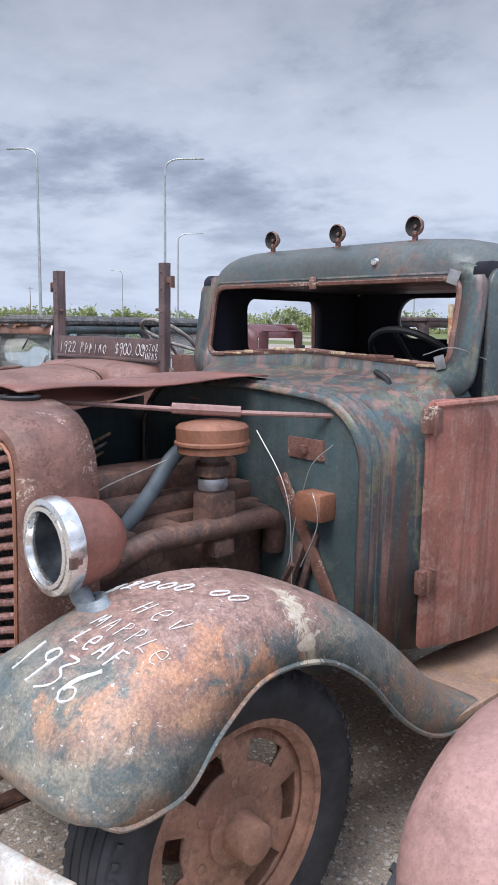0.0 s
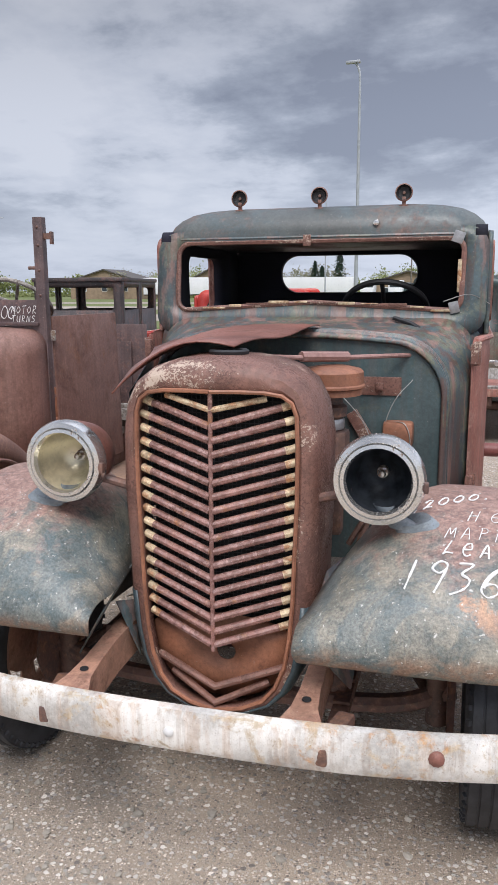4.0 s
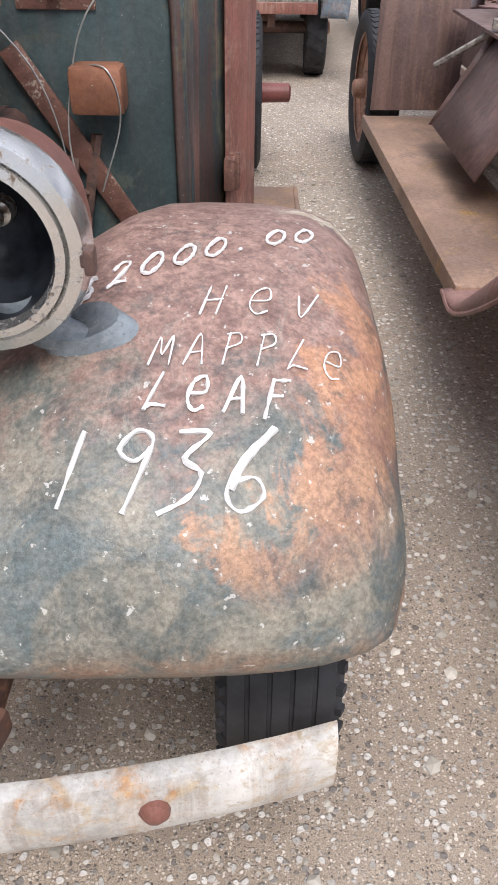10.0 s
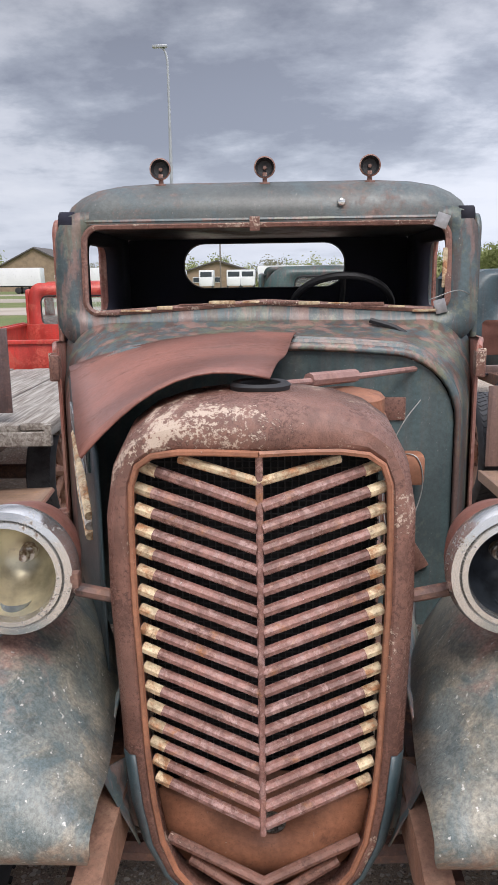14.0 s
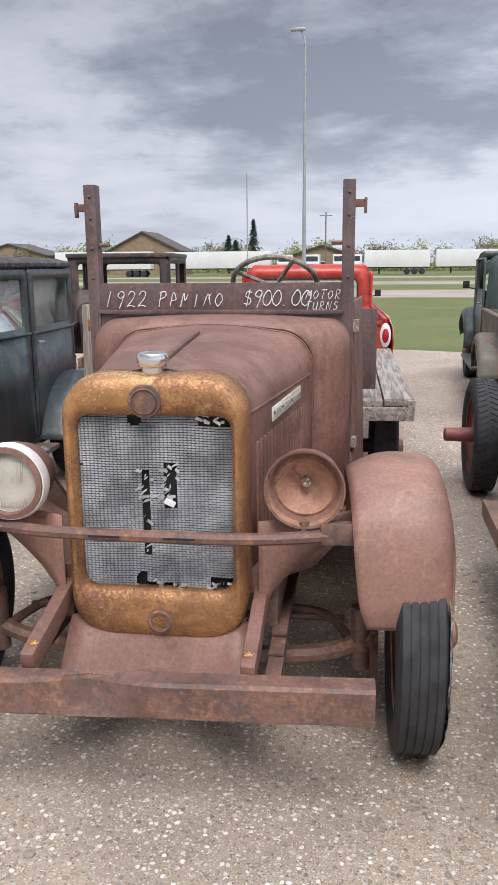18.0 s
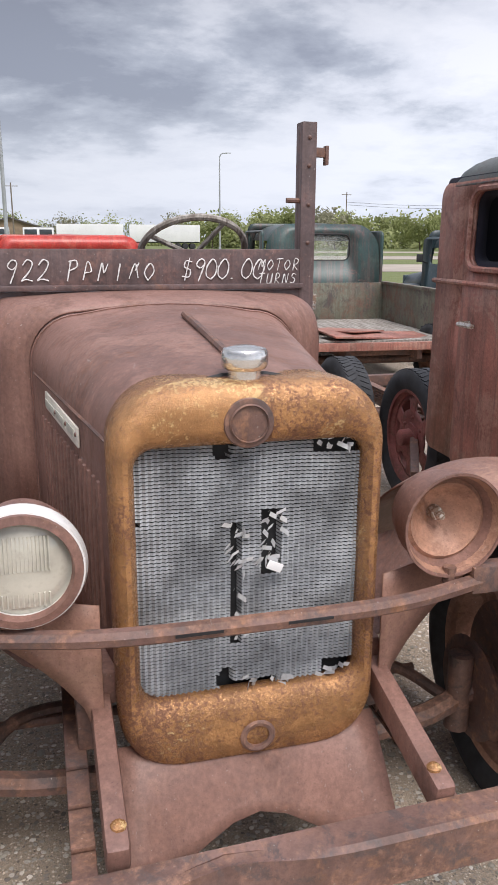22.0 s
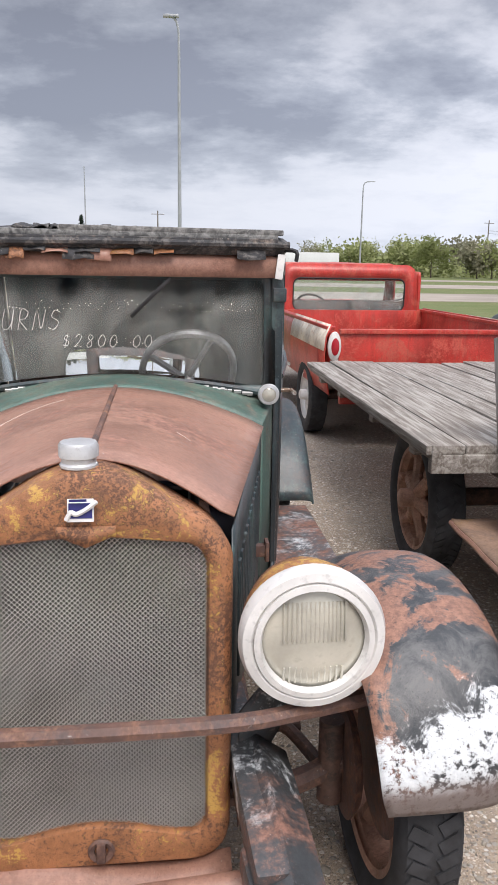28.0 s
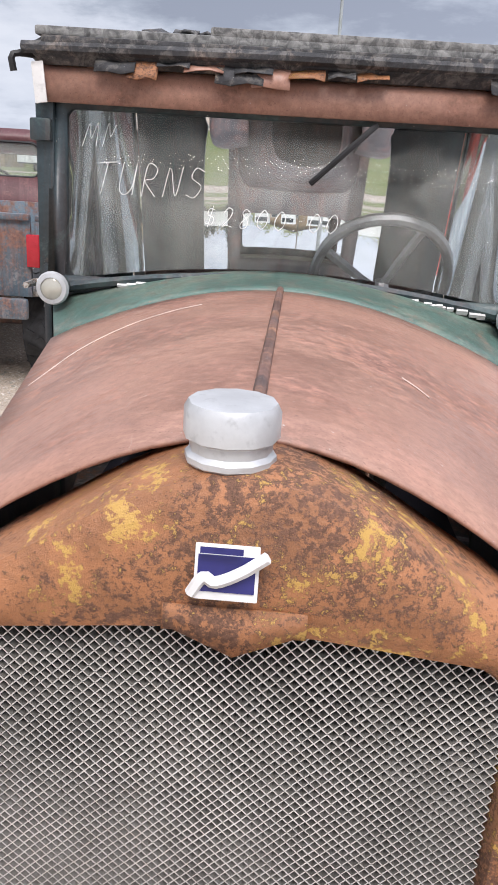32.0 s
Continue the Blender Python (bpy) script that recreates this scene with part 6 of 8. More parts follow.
B_FENDER = [
    (-0.075, 0.55, 0.68, 0.915, 0.0, 0.0, 0.02), (-0.09, 0.65, 0.655, 0.935, 0.01, 0.06, 0.03), (-0.07, 0.8, 0.64, 0.94, 0.02, 0.13, 0.04), (-0.02, 0.935, 0.63, 0.945, 0.03, 0.13, 0.05),
    (0.08, 1.04, 0.62, 0.935, 0.05, 0.14, 0.02), (0.23, 1.065, 0.61, 0.93, 0.06, 0.14, 0.0), (0.4, 1.045, 0.605, 0.935, 0.06, 0.14, 0.0), (0.58, 0.945, 0.6, 0.93, 0.05, 0.14, 0.0),
    (0.75, 0.79, 0.6, 0.93, 0.04, 0.14, -0.02), (0.9, 0.63, 0.6, 0.94, 0.03, 0.12, -0.03), (1.03, 0.5, 0.6, 0.955, 0.02, 0.07, -0.03), (1.14, 0.43, 0.6, 0.96, 0.0, 0.02, 0.0), (1.24, 0.45, 0.6, 0.96, 0.0, -0.01, 0.0)]
B_FENDER = [(r[0], r[1] if r[1] < 0.6 else 0.6 + 0.905 * (r[1] - 0.6), *r[2:]) for r in B_FENDER]
for s in (1, -1):
    fender(GMT, s, B_FENDER, "b_fender", "front_fender", label="smooth pinkish-brown rusted fender")
    part("splash_apron", grid([[(s * lerp(0.33, 0.66, j / 8), 0.04 + 0.1 * (j / 8), lerp(0.85 + 0.02 * j / 8, 0.48 + 0.34 * (j / 8) ** 0.5, k / 4)) for j in range(9)] for k in range(5)]), "b_fender", GMT, solid=0.005)
    part("inner_apron", grid([[(s * 0.33, y, 0.58), (s * 0.4, y, 0.6), (s * 0.5, y, 0.64), (s * 0.61, y, z)] for y, z in ((0.2, 0.76), (0.4, 0.8), (0.6, 0.72), (0.9, 0.55), (1.15, 0.42))]), "b_body", GMT, solid=0.005)
    part("frame_horn", join(boxes(((s * 0.325, 0.28, 0.6), (0.06, 0.4, 0.08), (-6, 0, 0)), ((s * 0.335, -0.09, 0.535), (0.048, 0.42, 0.075), (13, 0, 0)), bevel=0.014)), "b_body", GMT)
    bolts([(s * 0.33, -0.25, 0.535)], 0.016, "z", "b_shell", GMT)
    wheel(GMT, s * 0.85, 0.22, 0.405, 0.158, s, 0.3, "spoke", tread=0, hub=0.09)
    tyre_ring = lathe([(0.325, 0.08), (0.342, 0.087), (0.363, 0.0855), (0.385, 0.0765)], 60, Matrix.Translation((s * 0.85, 0.22, 0.405)) @ SIDE[s])
    for v in tyre_ring.verts:
        v.co += 0.008 * noise.noise_vector(v.co * 30)
    part("peeling_whitewall", tyre_ring, "rubber_grey", GMT, "pale cracked tyre wall")
    # the board beside the seat has sprung up and its front end is torn off
    up = 0.05 if s < 0 else 0.0
    wide = 0.9 if s < 0 else 0.975
    first = 1.36 if s < 0 else 1.2
    rows = []
    for k in range(27):
        y = first + (2.6 - first) * k / 26
        rows.append([(s * lerp(0.6, wide, u), y - (0.05 * noise.noise((u * 7, 2.0, s)) + 0.03 * u) * (k == 0), 0.4 + up * (1 - 0.4 * k / 26) - 0.024 * math.sin((y - 1.2) * 2.6) * u + (0.012 if s < 0 else 0.003) * noise.noise((u * 4, y * 5, 3.0))) for u in (0, 0.2, 0.4, 0.6, 0.8, 1.0)])
    part("running_board", grid(rows), "board_rust", GMT, "buckled ochre running board", solid=0.014)
    part("running_edge", tube([(r[-1][0], r[-1][1], r[-1][2] - 0.012) for r in rows], 0.014, 6), "b_fender", GMT)
    part("sill_panel", grid([[(s * 0.62, y, 0.41), (s * 0.6, y, 0.5), (s * 0.56, y, 0.62)] for y in (1.2, 1.8, 2.6)]), "b_body", GMT, solid=0.006)
headlamp(GMT, 0.48, -0.01, 0.975, 0.127, 0.17, "b_body", "b_body", "wheel", bare=True)
headlamp(GMT, -0.48, -0.01, 0.975, 0.128, 0.19, "b_body", "white_rim", "chrome_dull", "lamp_glass", rings=2)
part("headlamp_bar", join(tube(smooth_path([(-0.66, 0.02, 0.83), (-0.5, -0.02, 0.825), (-0.3, -0.075, 0.832), (0, -0.085, 0.832), (0.3, -0.075, 0.83), (0.5, -0.02, 0.825), (0.66, 0.02, 0.835)], 5), 0.02, 8), *[boxes(((s * 0.6, 0.0, 0.835), (0.14, 0.05, 0.07)), bevel=0.01) for s in (1, -1)]), "steel", GMT, "dark rusted bar in front of the radiator")
for s in (1, -1):
    part("bar_slot", boxes(((s * 0.12 - 0.02, -0.105, 0.834), (0.1, 0.003, 0.006)), bevel=0), "black", GMT)
    part("lamp_stay", tube([(s * 0.48, 0.0, 0.87), (s * 0.48, 0.0, 0.83)], 0.016, 8), "steel", GMT)
part("front_apron", grid([[(lerp(-0.31, 0.31, j / 10), 0.03 - 0.1 * (k / 6) ** 0.8 - 0.09 * abs(j / 5 - 1) ** 2 * (k / 6), 0.5 - 0.19 * (k / 6) + 0.04 * math.cos((j / 10 - 0.5) * 9) * (k / 6) ** 2) for j in range(11)] for k in range(7)]), "b_body", GMT, "bent rusted apron below the radiator", solid=0.006)
bm = bmesh.new()
rings = []
for k in range(25):
    x = lerp(-0.74, 0.7, k / 24)
    dent = 0.05 * math.exp(-((x + 0.13) / 0.12) ** 2)
    z = 0.438 + 0.03 * x
    rings.append([(x, -0.3, z + 0.052), (x, -0.365 + dent, z + 0.054 - dent * 0.3), (x, -0.375 + dent * 0.7, z + 0.044), (x, -0.375 + dent * 0.4, z - 0.054), (x, -0.365, z - 0.062), (x, -0.3, z - 0.062), (x, -0.3, z - 0.056), (x, -0.36 + dent, z - 0.05), (x, -0.36 + dent, z + 0.046)])
part("bumper", grid(rings, True, True), "steel", GMT, "dented brown channel-iron bumper")
bm.free()
frame_rails(GMT, 0.36, 0.52, 0.1, 4.8)
front_axle(GMT, 0.22, 0.36, 0.72)
part("engine_lump", boxes(((0, 0.6, 0.75), (0.36, 0.8, 0.4)), bevel=0.05), "engine", GMT)
# floor, seat box, wooden uprights, door sheet
part("cab_floor", boxes(((0, 2.0, 0.62), (1.2, 1.1, 0.05)), bevel=0.01), "wood", GMT)
part("seat_box", boxes(((0, 2.4, 0.78), (1.15, 0.04, 0.32)), ((0, 2.15, 0.7), (1.1, 0.5, 0.04)), bevel=0.01), "air_cleaner", GMT)
part("back_sheet", boxes(((0.05, 2.56, 1.14), (1.46, 0.012, 0.5)), ((0.02, 2.53, 1.02), (1.3, 0.012, 0.5)), bevel=0.002), "b_post", GMT, "brown steel sheets leaning behind the seat")
part("curled_sheet", grid([[(lerp(-0.6, 0.3, j / 8), 1.8 + 0.35 * k / 6, 1.2 - 0.02 * k - 0.22 * (j / 8) ** 1.5 + 0.05 * math.sin(k + j * 0.3)) for j in range(9)] for k in range(7)]), "b_fender", GMT, solid=0.004)
part("upright", boxes(((-0.69, 1.47, 1.08), (0.07, 0.05, 0.78), (0, 1.5, 0)), bevel=0.006), "wood_up", GMT, "peeling white wooden upright")
part("upright", boxes(((-0.725, 2.47, 0.88), (0.055, 0.09, 0.88), (-11, -2.5, 0)), bevel=0.006), "wood_up", GMT, "cracked grey wooden upright")
for z in (1.37, 0.8):
    part("hinge", boxes(((-0.655, 1.45, z), (0.07, 0.012, 0.06)), ((-0.615, 1.44, z), (0.02, 0.02, 0.07)), bevel=0.004), "b_shell", GMT)
    part("hinge", boxes(((0.62, 1.45, z), (0.07, 0.012, 0.06)), bevel=0.004), "chrome_dull", GMT)
part("door_sheet", boxes(((0.66, 1.86, 1.0), (0.012, 0.78, 0.96), (0, -1.5, -4)), bevel=0.004), "b_body", GMT, "brown steel door sheet")
for q in (((-0.5, 2.36, 0.96), (0.42, 0.06, 0.045), (0, -5, 8)), ((-0.55, 1.72, 0.72), (0.05, 0.05, 0.2)), ((-0.5, 1.75, 0.7), (0.1, 0.04, 0.22))):
    part("seat_plank", boxes(q, bevel=0.006), "wood", GMT)
rng = random.Random(8)
bm = bmesh.new()
for _ in range(26):
    x, y, z = rng.uniform(-0.6, -0.35), rng.uniform(1.9, 2.25), rng.uniform(0.86, 1.02)
    tube(smooth_path([(x, y, z), (x + rng.uniform(-0.15, 0.15), y + rng.uniform(-0.12, 0.12), z + rng.uniform(-0.05, 0.08)), (x + rng.uniform(-0.25, 0.25), y + rng.uniform(-0.2, 0.2), z + rng.uniform(-0.15, 0.02))], 4), 0.003, 4, bm)
tagged(part("dry_stem_tangle", bm, "pole_wood", GMT, "tangle of dry stems on the seat"), kind="stuff")
# plank bed
for k in range(11):
    x = -1.035 + 0.2 * k
    part("bed_plank", boxes(((x * 0.96, 4.02 + 0.012 * (k % 3), 0.808 + 0.004 * math.sin(k * 2.1)), (0.184, 3.06, 0.045), (0.3 * math.sin(k), 0.8 * math.sin(k * 3), 0)), bevel=0.008), "wood", GMT)
part("bed_edge", boxes(((-1.035, 4.02, 0.795), (0.05, 3.08, 0.075)), bevel=0.012), "wood", GMT)
part("bed_edge", boxes(((1.0, 4.02, 0.795), (0.05, 3.08, 0.075)), bevel=0.012), "wood", GMT)
part("bed_beam", boxes(((-0.02, 2.505, 0.742), (2.08, 0.05, 0.085)), bevel=0.008), "wood", GMT)
for y in (2.9, 3.7, 4.6, 5.3):
    part("bed_bearer", boxes(((-0.02, y, 0.74), (2.0, 0.09, 0.09)), bevel=0.008), "wood", GMT)
for s in (1, -1):
    part("bed_sill", boxes(((s * 0.38, 4.0, 0.63), (0.1, 3.0, 0.13)), bevel=0.01), "wood", GMT)
    wheel(GMT, s * 0.86, 3.1, 0.4, 0.18, s, 0.28, "spoke", name="rear_wheel", hub=0.08)
part("rear_axle", tube([(-0.85, 3.1, 0.4), (0.85, 3.1, 0.4)], 0.05, 12), "engine", GMT)

# ---------------------------------------------------------------- the green and brown saloon
SALOON = thing("vintage_saloon", pose(-6.435, 2.266, 0, 0, 0, 4.30), "1920s green and black saloon with rusted radiator and torn roof", "car")


def bui_loop(w, low, sh, peak, y, r=0.08, dip=0.0, n=64):
    """Upright outline with an arched, shouldered head; dip raises the foot's middle."""
    pts = []
    m = n // 2
    for k in range(m + 1):
        f = k / m
        x = w * math.cos(math.pi * f)
        c = 1 - abs(math.cos(math.pi * f))
        edge = max(0.0, 1 - (w - abs(x)) / r)
        top = sh + (peak - sh) * (math.cos(math.pi * (abs(x) / w)) * 0.5 + 0.5) ** 0.85
        pts.append((x, y, top - r * (1 - math.sqrt(max(0, 1 - edge * edge)))))
    for k in range(1, m):
        f = k / m
        x = -w * math.cos(math.pi * f)
        edge = max(0.0, 1 - (w - abs(x)) / r)
        foot = low + dip * (math.cos(math.pi * x / w) * 0.5 + 0.5) * (1 if abs(x) < w else 0)
        pts.append((x, y, foot + r * (1 - math.sqrt(max(0, 1 - edge * edge)))))
    return pts


def build_saloon_front(t):
    rings = [bui_loop(0.29, 0.34, 1.075, 1.2, 0.12), bui_loop(0.297, 0.3, 1.08, 1.205, 0.03), bui_loop(0.29, 0.295, 1.075, 1.2, 0.005), bui_loop(0.278, 0.305, 1.06, 1.185, -0.006), bui_loop(0.262, 0.33, 1.06, 1.11, -0.006, 0.06, 0.02), bui_loop(0.25, 0.355, 1.052, 1.07, 0.0, 0.05, 0.035), bui_loop(0.243, 0.362, 1.045, 1.062, 0.018, 0.05, 0.035)]
    g = part("radiator_shell", grid(rings, True), "c_shell", t, "orange and brown rusted radiator shell", solid=0.005)
    part("shell_point", grid([[(x, -0.009, 1.07 - 0.022 * max(0, 1 - abs(x) / 0.05)), (x, -0.006, 1.092)] for x in [-0.06 + 0.01 * k for k in range(13)]]), "c_shell", g, solid=0.006)
    # box behind the honeycomb, its near-black painted as depth shade
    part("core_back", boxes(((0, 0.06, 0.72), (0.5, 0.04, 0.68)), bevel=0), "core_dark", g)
    # honeycomb of small diamond cells
    bm, deep = bmesh.new(), bmesh.new()
    nx, nz = 44, 124
    dx, dz = 0.486 / nx, 0.69 / nz
    for i in range(nz + 1):
        for j in range(nx + 1):
            x, z = -0.243 + dx * (j + 0.5 * (i % 2)), 0.37 + dz * i
            if abs(x) > 0.243 or z > 1.053 + 0.01 * (1 - abs(x) / 0.24) or z < 0.365 + 0.03 * (1 - abs(x) / 0.24) ** 2:
                continue
            w = 0.0009 + 0.0003 * noise.noise((x * 55, z * 55, 4.0))
            for sx in (-1, 1):
                x2, z2 = x + sx * dx * 0.5, z + dz
                y1 = 0.012 + 0.0016 * noise.noise((x * 40, z * 40, 1.0))
                bm.faces.new([bm.verts.new(q) for q in ((x - w, y1, z), (x + w, y1, z), (x2 + w, y1, z2), (x2 - w, y1, z2))])
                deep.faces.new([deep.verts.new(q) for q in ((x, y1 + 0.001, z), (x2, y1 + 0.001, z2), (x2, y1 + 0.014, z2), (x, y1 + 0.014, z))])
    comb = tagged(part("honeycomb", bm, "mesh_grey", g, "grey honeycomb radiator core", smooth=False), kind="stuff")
    # walls get a darker grey than the rims, as painted depth shade
    tagged(part("cell_wall", deep, "cell_grey", comb, "cell walls with the depth's shade in their grey", smooth=False), kind="stuff")
    b = part("badge", boxes(((-0.008, -0.0135, 1.128), (0.052, 0.004, 0.046), (-12, 0, 0)), bevel=0.0015), "badge_white", g, "white and navy enamel badge")
    part("badge_field", boxes(((-0.008, -0.016, 1.128), (0.046, 0.002, 0.03), (-12, 0, 0)), bevel=0), "badge_blue", b)
    part("badge_stripe", tube(smooth_path([(-0.036, -0.019, 1.11), (-0.026, -0.02, 1.126), (-0.016, -0.02, 1.122), (0.004, -0.02, 1.132), (0.024, -0.021, 1.148)], 4), 0.005, 6), "badge_white", b)
    for z, x0 in ((1.1505, -0.024), (1.106, -0.017)):
        part("badge_mark", boxes(((x0 + 0.012, -0.0135 - (1.128 - z) * -0.2 - 0.003, z), (0.034, 0.001, 0.005), (-12, 0, 0)), bevel=0), "badge_blue", b)
    part("radiator_cap", lathe([(0.042, 1.185), (0.044, 1.193), (0.044, 1.199), (0.04, 1.203), (0.039, 1.209), (0.043, 1.212), (0.043, 1.217), (0.039, 1.221), (0.039, 1.23), (0.045, 1.233), (0.045, 1.255), (0.041, 1.262), (0.0, 1.264)], 12, Matrix.Translation((-0.014, 0.045, -0.008)) @ Matrix.Diagonal((0.9, 0.9, 1, 1))), "alum", t, "pale cast radiator cap")
    part("crank_boss", join(lathe([(0.024, 0), (0.03, 0.01), (0.026, 0.016), (0.016, 0.012), (0.016, -0.01), (0, -0.01)], 20, pose(0.012, -0.006, 0.345, 90, 0, 0)), boxes(((0.012, -0.022, 0.345), (0.02, 0.012, 0.05)), bevel=0.004)), "steel", g)


build_saloon_front(SALOON)
hood_c = []
for k in range(11):
    f = k / 10
    y, half = lerp(0.1, 1.16, f), lerp(0.3, 0.5, f)
    top, sh = lerp(1.204, 1.19, f), lerp(1.066, 1.05, f)
    row = []
    for j in range(21):
        u = (j - 10) / 10
        row.append((half * u * (1 + 0.02 * abs(u)), y - 0.02 * abs(u), sh + (top - sh) * math.cos(u * math.pi / 2) ** 0.9 + 0.012 * (1 - f) * (abs(u) > 0.9)))
    hood_c.append(row)
hood_part = part("hood", grid(hood_c), "c_hood", SALOON, "matt brown two-part hood", solid=0.005)


def on_hood(f, u):
    """A place just over the hood's skin: f along it, u across it."""
    half, top, sh = lerp(0.3, 0.5, f), lerp(1.204, 1.19, f), lerp(1.066, 1.05, f)
    return (half * u * (1 + 0.02 * abs(u)), lerp(0.1, 1.16, f) - 0.02 * abs(u), sh + (top - sh) * math.cos(u * math.pi / 2) ** 0.9 + 0.004)


part("scratch", tube(smooth_path([on_hood(0.55, -0.96), on_hood(0.68, -0.8), on_hood(0.76, -0.62), on_hood(0.8, -0.45), on_hood(0.82, -0.32)], 5), 0.0013, 5), "rubber_pale", hood_part, "long pale scratch")
part("scratch", tube(smooth_path([on_hood(0.42, 0.5), on_hood(0.4, 0.56), on_hood(0.38, 0.6)], 4), 0.0012, 5), "rubber_pale", hood_part)
part("hood_hinge", tube([(0, y, lerp(1.204, 1.19, (y - 0.1) / 1.06) + 0.004) for y in (0.12, 0.4, 0.8, 1.15)], 0.008, 8), "steel", SALOON)
for s in (1, -1):
    part("hood_side", grid([[(s * lerp(0.3, 0.5, k / 8), lerp(0.06, 1.14, k / 8), lerp(0.5, 1.055, j / 4)) for j in range(5)] for k in range(9)]), "c_dark", SALOON, solid=0.005)
    for k in range(14):
        part("louvre", boxes(((s * (lerp(0.3, 0.5, (0.15 + 0.06 * k) / 1.08) + 0.004), 0.21 + 0.06 * k, 0.78), (0.012, 0.025, 0.3), (0, 0, -s * 10.5)), bevel=0.005), "c_dark", SALOON)
    part("hood_latch", boxes(((s * 0.46, 0.86, 0.7), (0.06, 0.03, 0.04)), ((s * 0.49, 0.86, 0.7), (0.014, 0.05, 0.07)), bevel=0.006), "steel", SALOON)
cowl_c = []
for k in range(6):
    f = k / 5
    y, half, top, sh = lerp(1.14, 1.36, f), lerp(0.5, 0.57, f), lerp(1.192, 1.205, f), lerp(1.05, 1.1, f)
    row = [(-half, y, 0.42), (-half, y, 0.8)] + [(half * u, y, sh + (top - sh) * math.cos(u * math.pi / 2) ** 0.9) for u in [(j - 10) / 10 for j in range(21)]] + [(half, y, 0.8), (half, y, 0.42)]
    cowl_c.append(row)
part("cowl", grid(cowl_c), "c_body", SALOON, "faded green cowl with rust showing through", solid=0.008)
for s in (1, -1):
    l = new("cowl_lamp")
    l.parent = SALOON
    l.matrix_basis = pose(s * 0.545, 1.27, 1.145, 90, 0, 0)
    part("lamp_shell", lathe([(0, -0.07), (0.025, -0.06), (0.035, -0.02), (0.036, 0)], 28), "c_dark", l)
    part("lamp_ring", lathe([(0.036, -0.01), (0.04, 0.0), (0.036, 0.01), (0.026, 0.012)], 28), "alum", l)
    part("lamp_lens", lathe([(0.028, 0.008), (0.015, 0.016), (0, 0.018)], 24), "lamp_glass", l)


def build_saloon_body(t):
    def ws_y(z):
        return 1.36 + (z - 1.2) * 0.1

    lowc = lambda x: 1.205 - 0.055 * (abs(x) / 0.54) ** 2  # noqa: E731
    o = [(x, ws_y(z), z if z > 1.3 else lowc(x) - 0.02) for x, z in rr(0.575, 0.215, 0.012, 6, 0, 1.375)]
    i = [(x, ws_y(z), z if z > 1.3 else lowc(x) + 0.012) for x, z in rr(0.535, 0.175, 0.02, 6, 0, 1.375)]
    f = part("windscreen_frame", frame_sheet(o, i), "c_dark", t, solid=0.03)
    n = 16
    pane = part("windscreen", grid([[(lerp(-0.54, 0.54, k / n), ws_y(1.2) + 0.003, lowc(lerp(-0.54, 0.54, k / n)) + 0.005), (lerp(-0.54, 0.54, k / n), ws_y(1.55) + 0.003, 1.555)] for k in range(n + 1)]), "windscreen", t, "dusty windscreen with chalked price", solid=0.005)
    pane.visible_shadow = False
    flakes = bmesh.new()
    rng = random.Random(3)
    for k in range(34):
        x = rng.uniform(-0.4, 0.5)
        w = rng.uniform(0.008, 0.03)
        bmesh.ops.transform(flakes, matrix=pose(x, 1.325, lowc(x) - 0.022, 30, 0, 0) @ Matrix.Diagonal((w, 0.008, rng.uniform(0.005, 0.012), 1)), verts=bmesh.ops.create_cube(flakes, size=1)["verts"])
    tagged(part("paint_flakes", flakes, "white_rim", f, smooth=False), kind="stuff")
    part("windscreen_seal", tube([(x, 1.335, lowc(x) - 0.012) for x in [-0.55 + 0.05 * k for k in range(23)]], 0.012, 6), "c_dark", f)

    def glass_text(text, x0, z0, h, step):
        chalk(text, lambda u, v: (x0 + u, ws_y(z0 + v) - 0.003, z0 + v), h, 0.0, step, pane, 0.0011)

    glass_text("TURNS", -0.47, 1.365, 0.075, 0.055)
    glass_text("$2800.00", -0.2, 1.305, 0.045, 0.042)
    glass_text("M~", -0.5, 1.47, 0.06, 0.045)
    part("wiper", join(tube([(0.19, 1.36, 1.55), (0.05, 1.352, 1.42)], 0.005, 6), boxes(((0.12, 1.358, 1.485), (0.014, 0.008, 0.2), (0, 46, 0)), bevel=0.003)), "black", t)
    part("visor", grid([[(-0.6, 1.385, 1.645), (0.59, 1.385, 1.645)], [(-0.6, 1.36, 1.62), (0.59, 1.36, 1.62)], [(-0.585, 1.35, 1.56), (0.58, 1.35, 1.56)]]), "c_hood", t, "brown steel visor panel", solid=0.006)
    for s in (1, -1):
        part("corner_strip", boxes(((s * 0.588, 1.345, 1.6), (0.028, 0.006, 0.09), (-8, s * 8, 0)), bevel=0.002), "white_rim", t)
        part("visor_bracket", tube(smooth_path([(s * 0.6, 1.38, 1.66), (s * 0.645, 1.34, 1.655), (s * 0.645, 1.34, 1.62)], 3), 0.008, 6), "black", t)
        part("post_hinge", boxes(((s * 0.59, 1.36, 1.5), (0.05, 0.03, 0.05)), bevel=0.006), "c_dark", t)
        part("front_post", boxes(((s * 0.585, 1.4, 1.38), (0.045, 0.07, 0.5)), bevel=0.008), "c_dark", t)
    # roof: torn fabric on a wooden rim
    rings = []
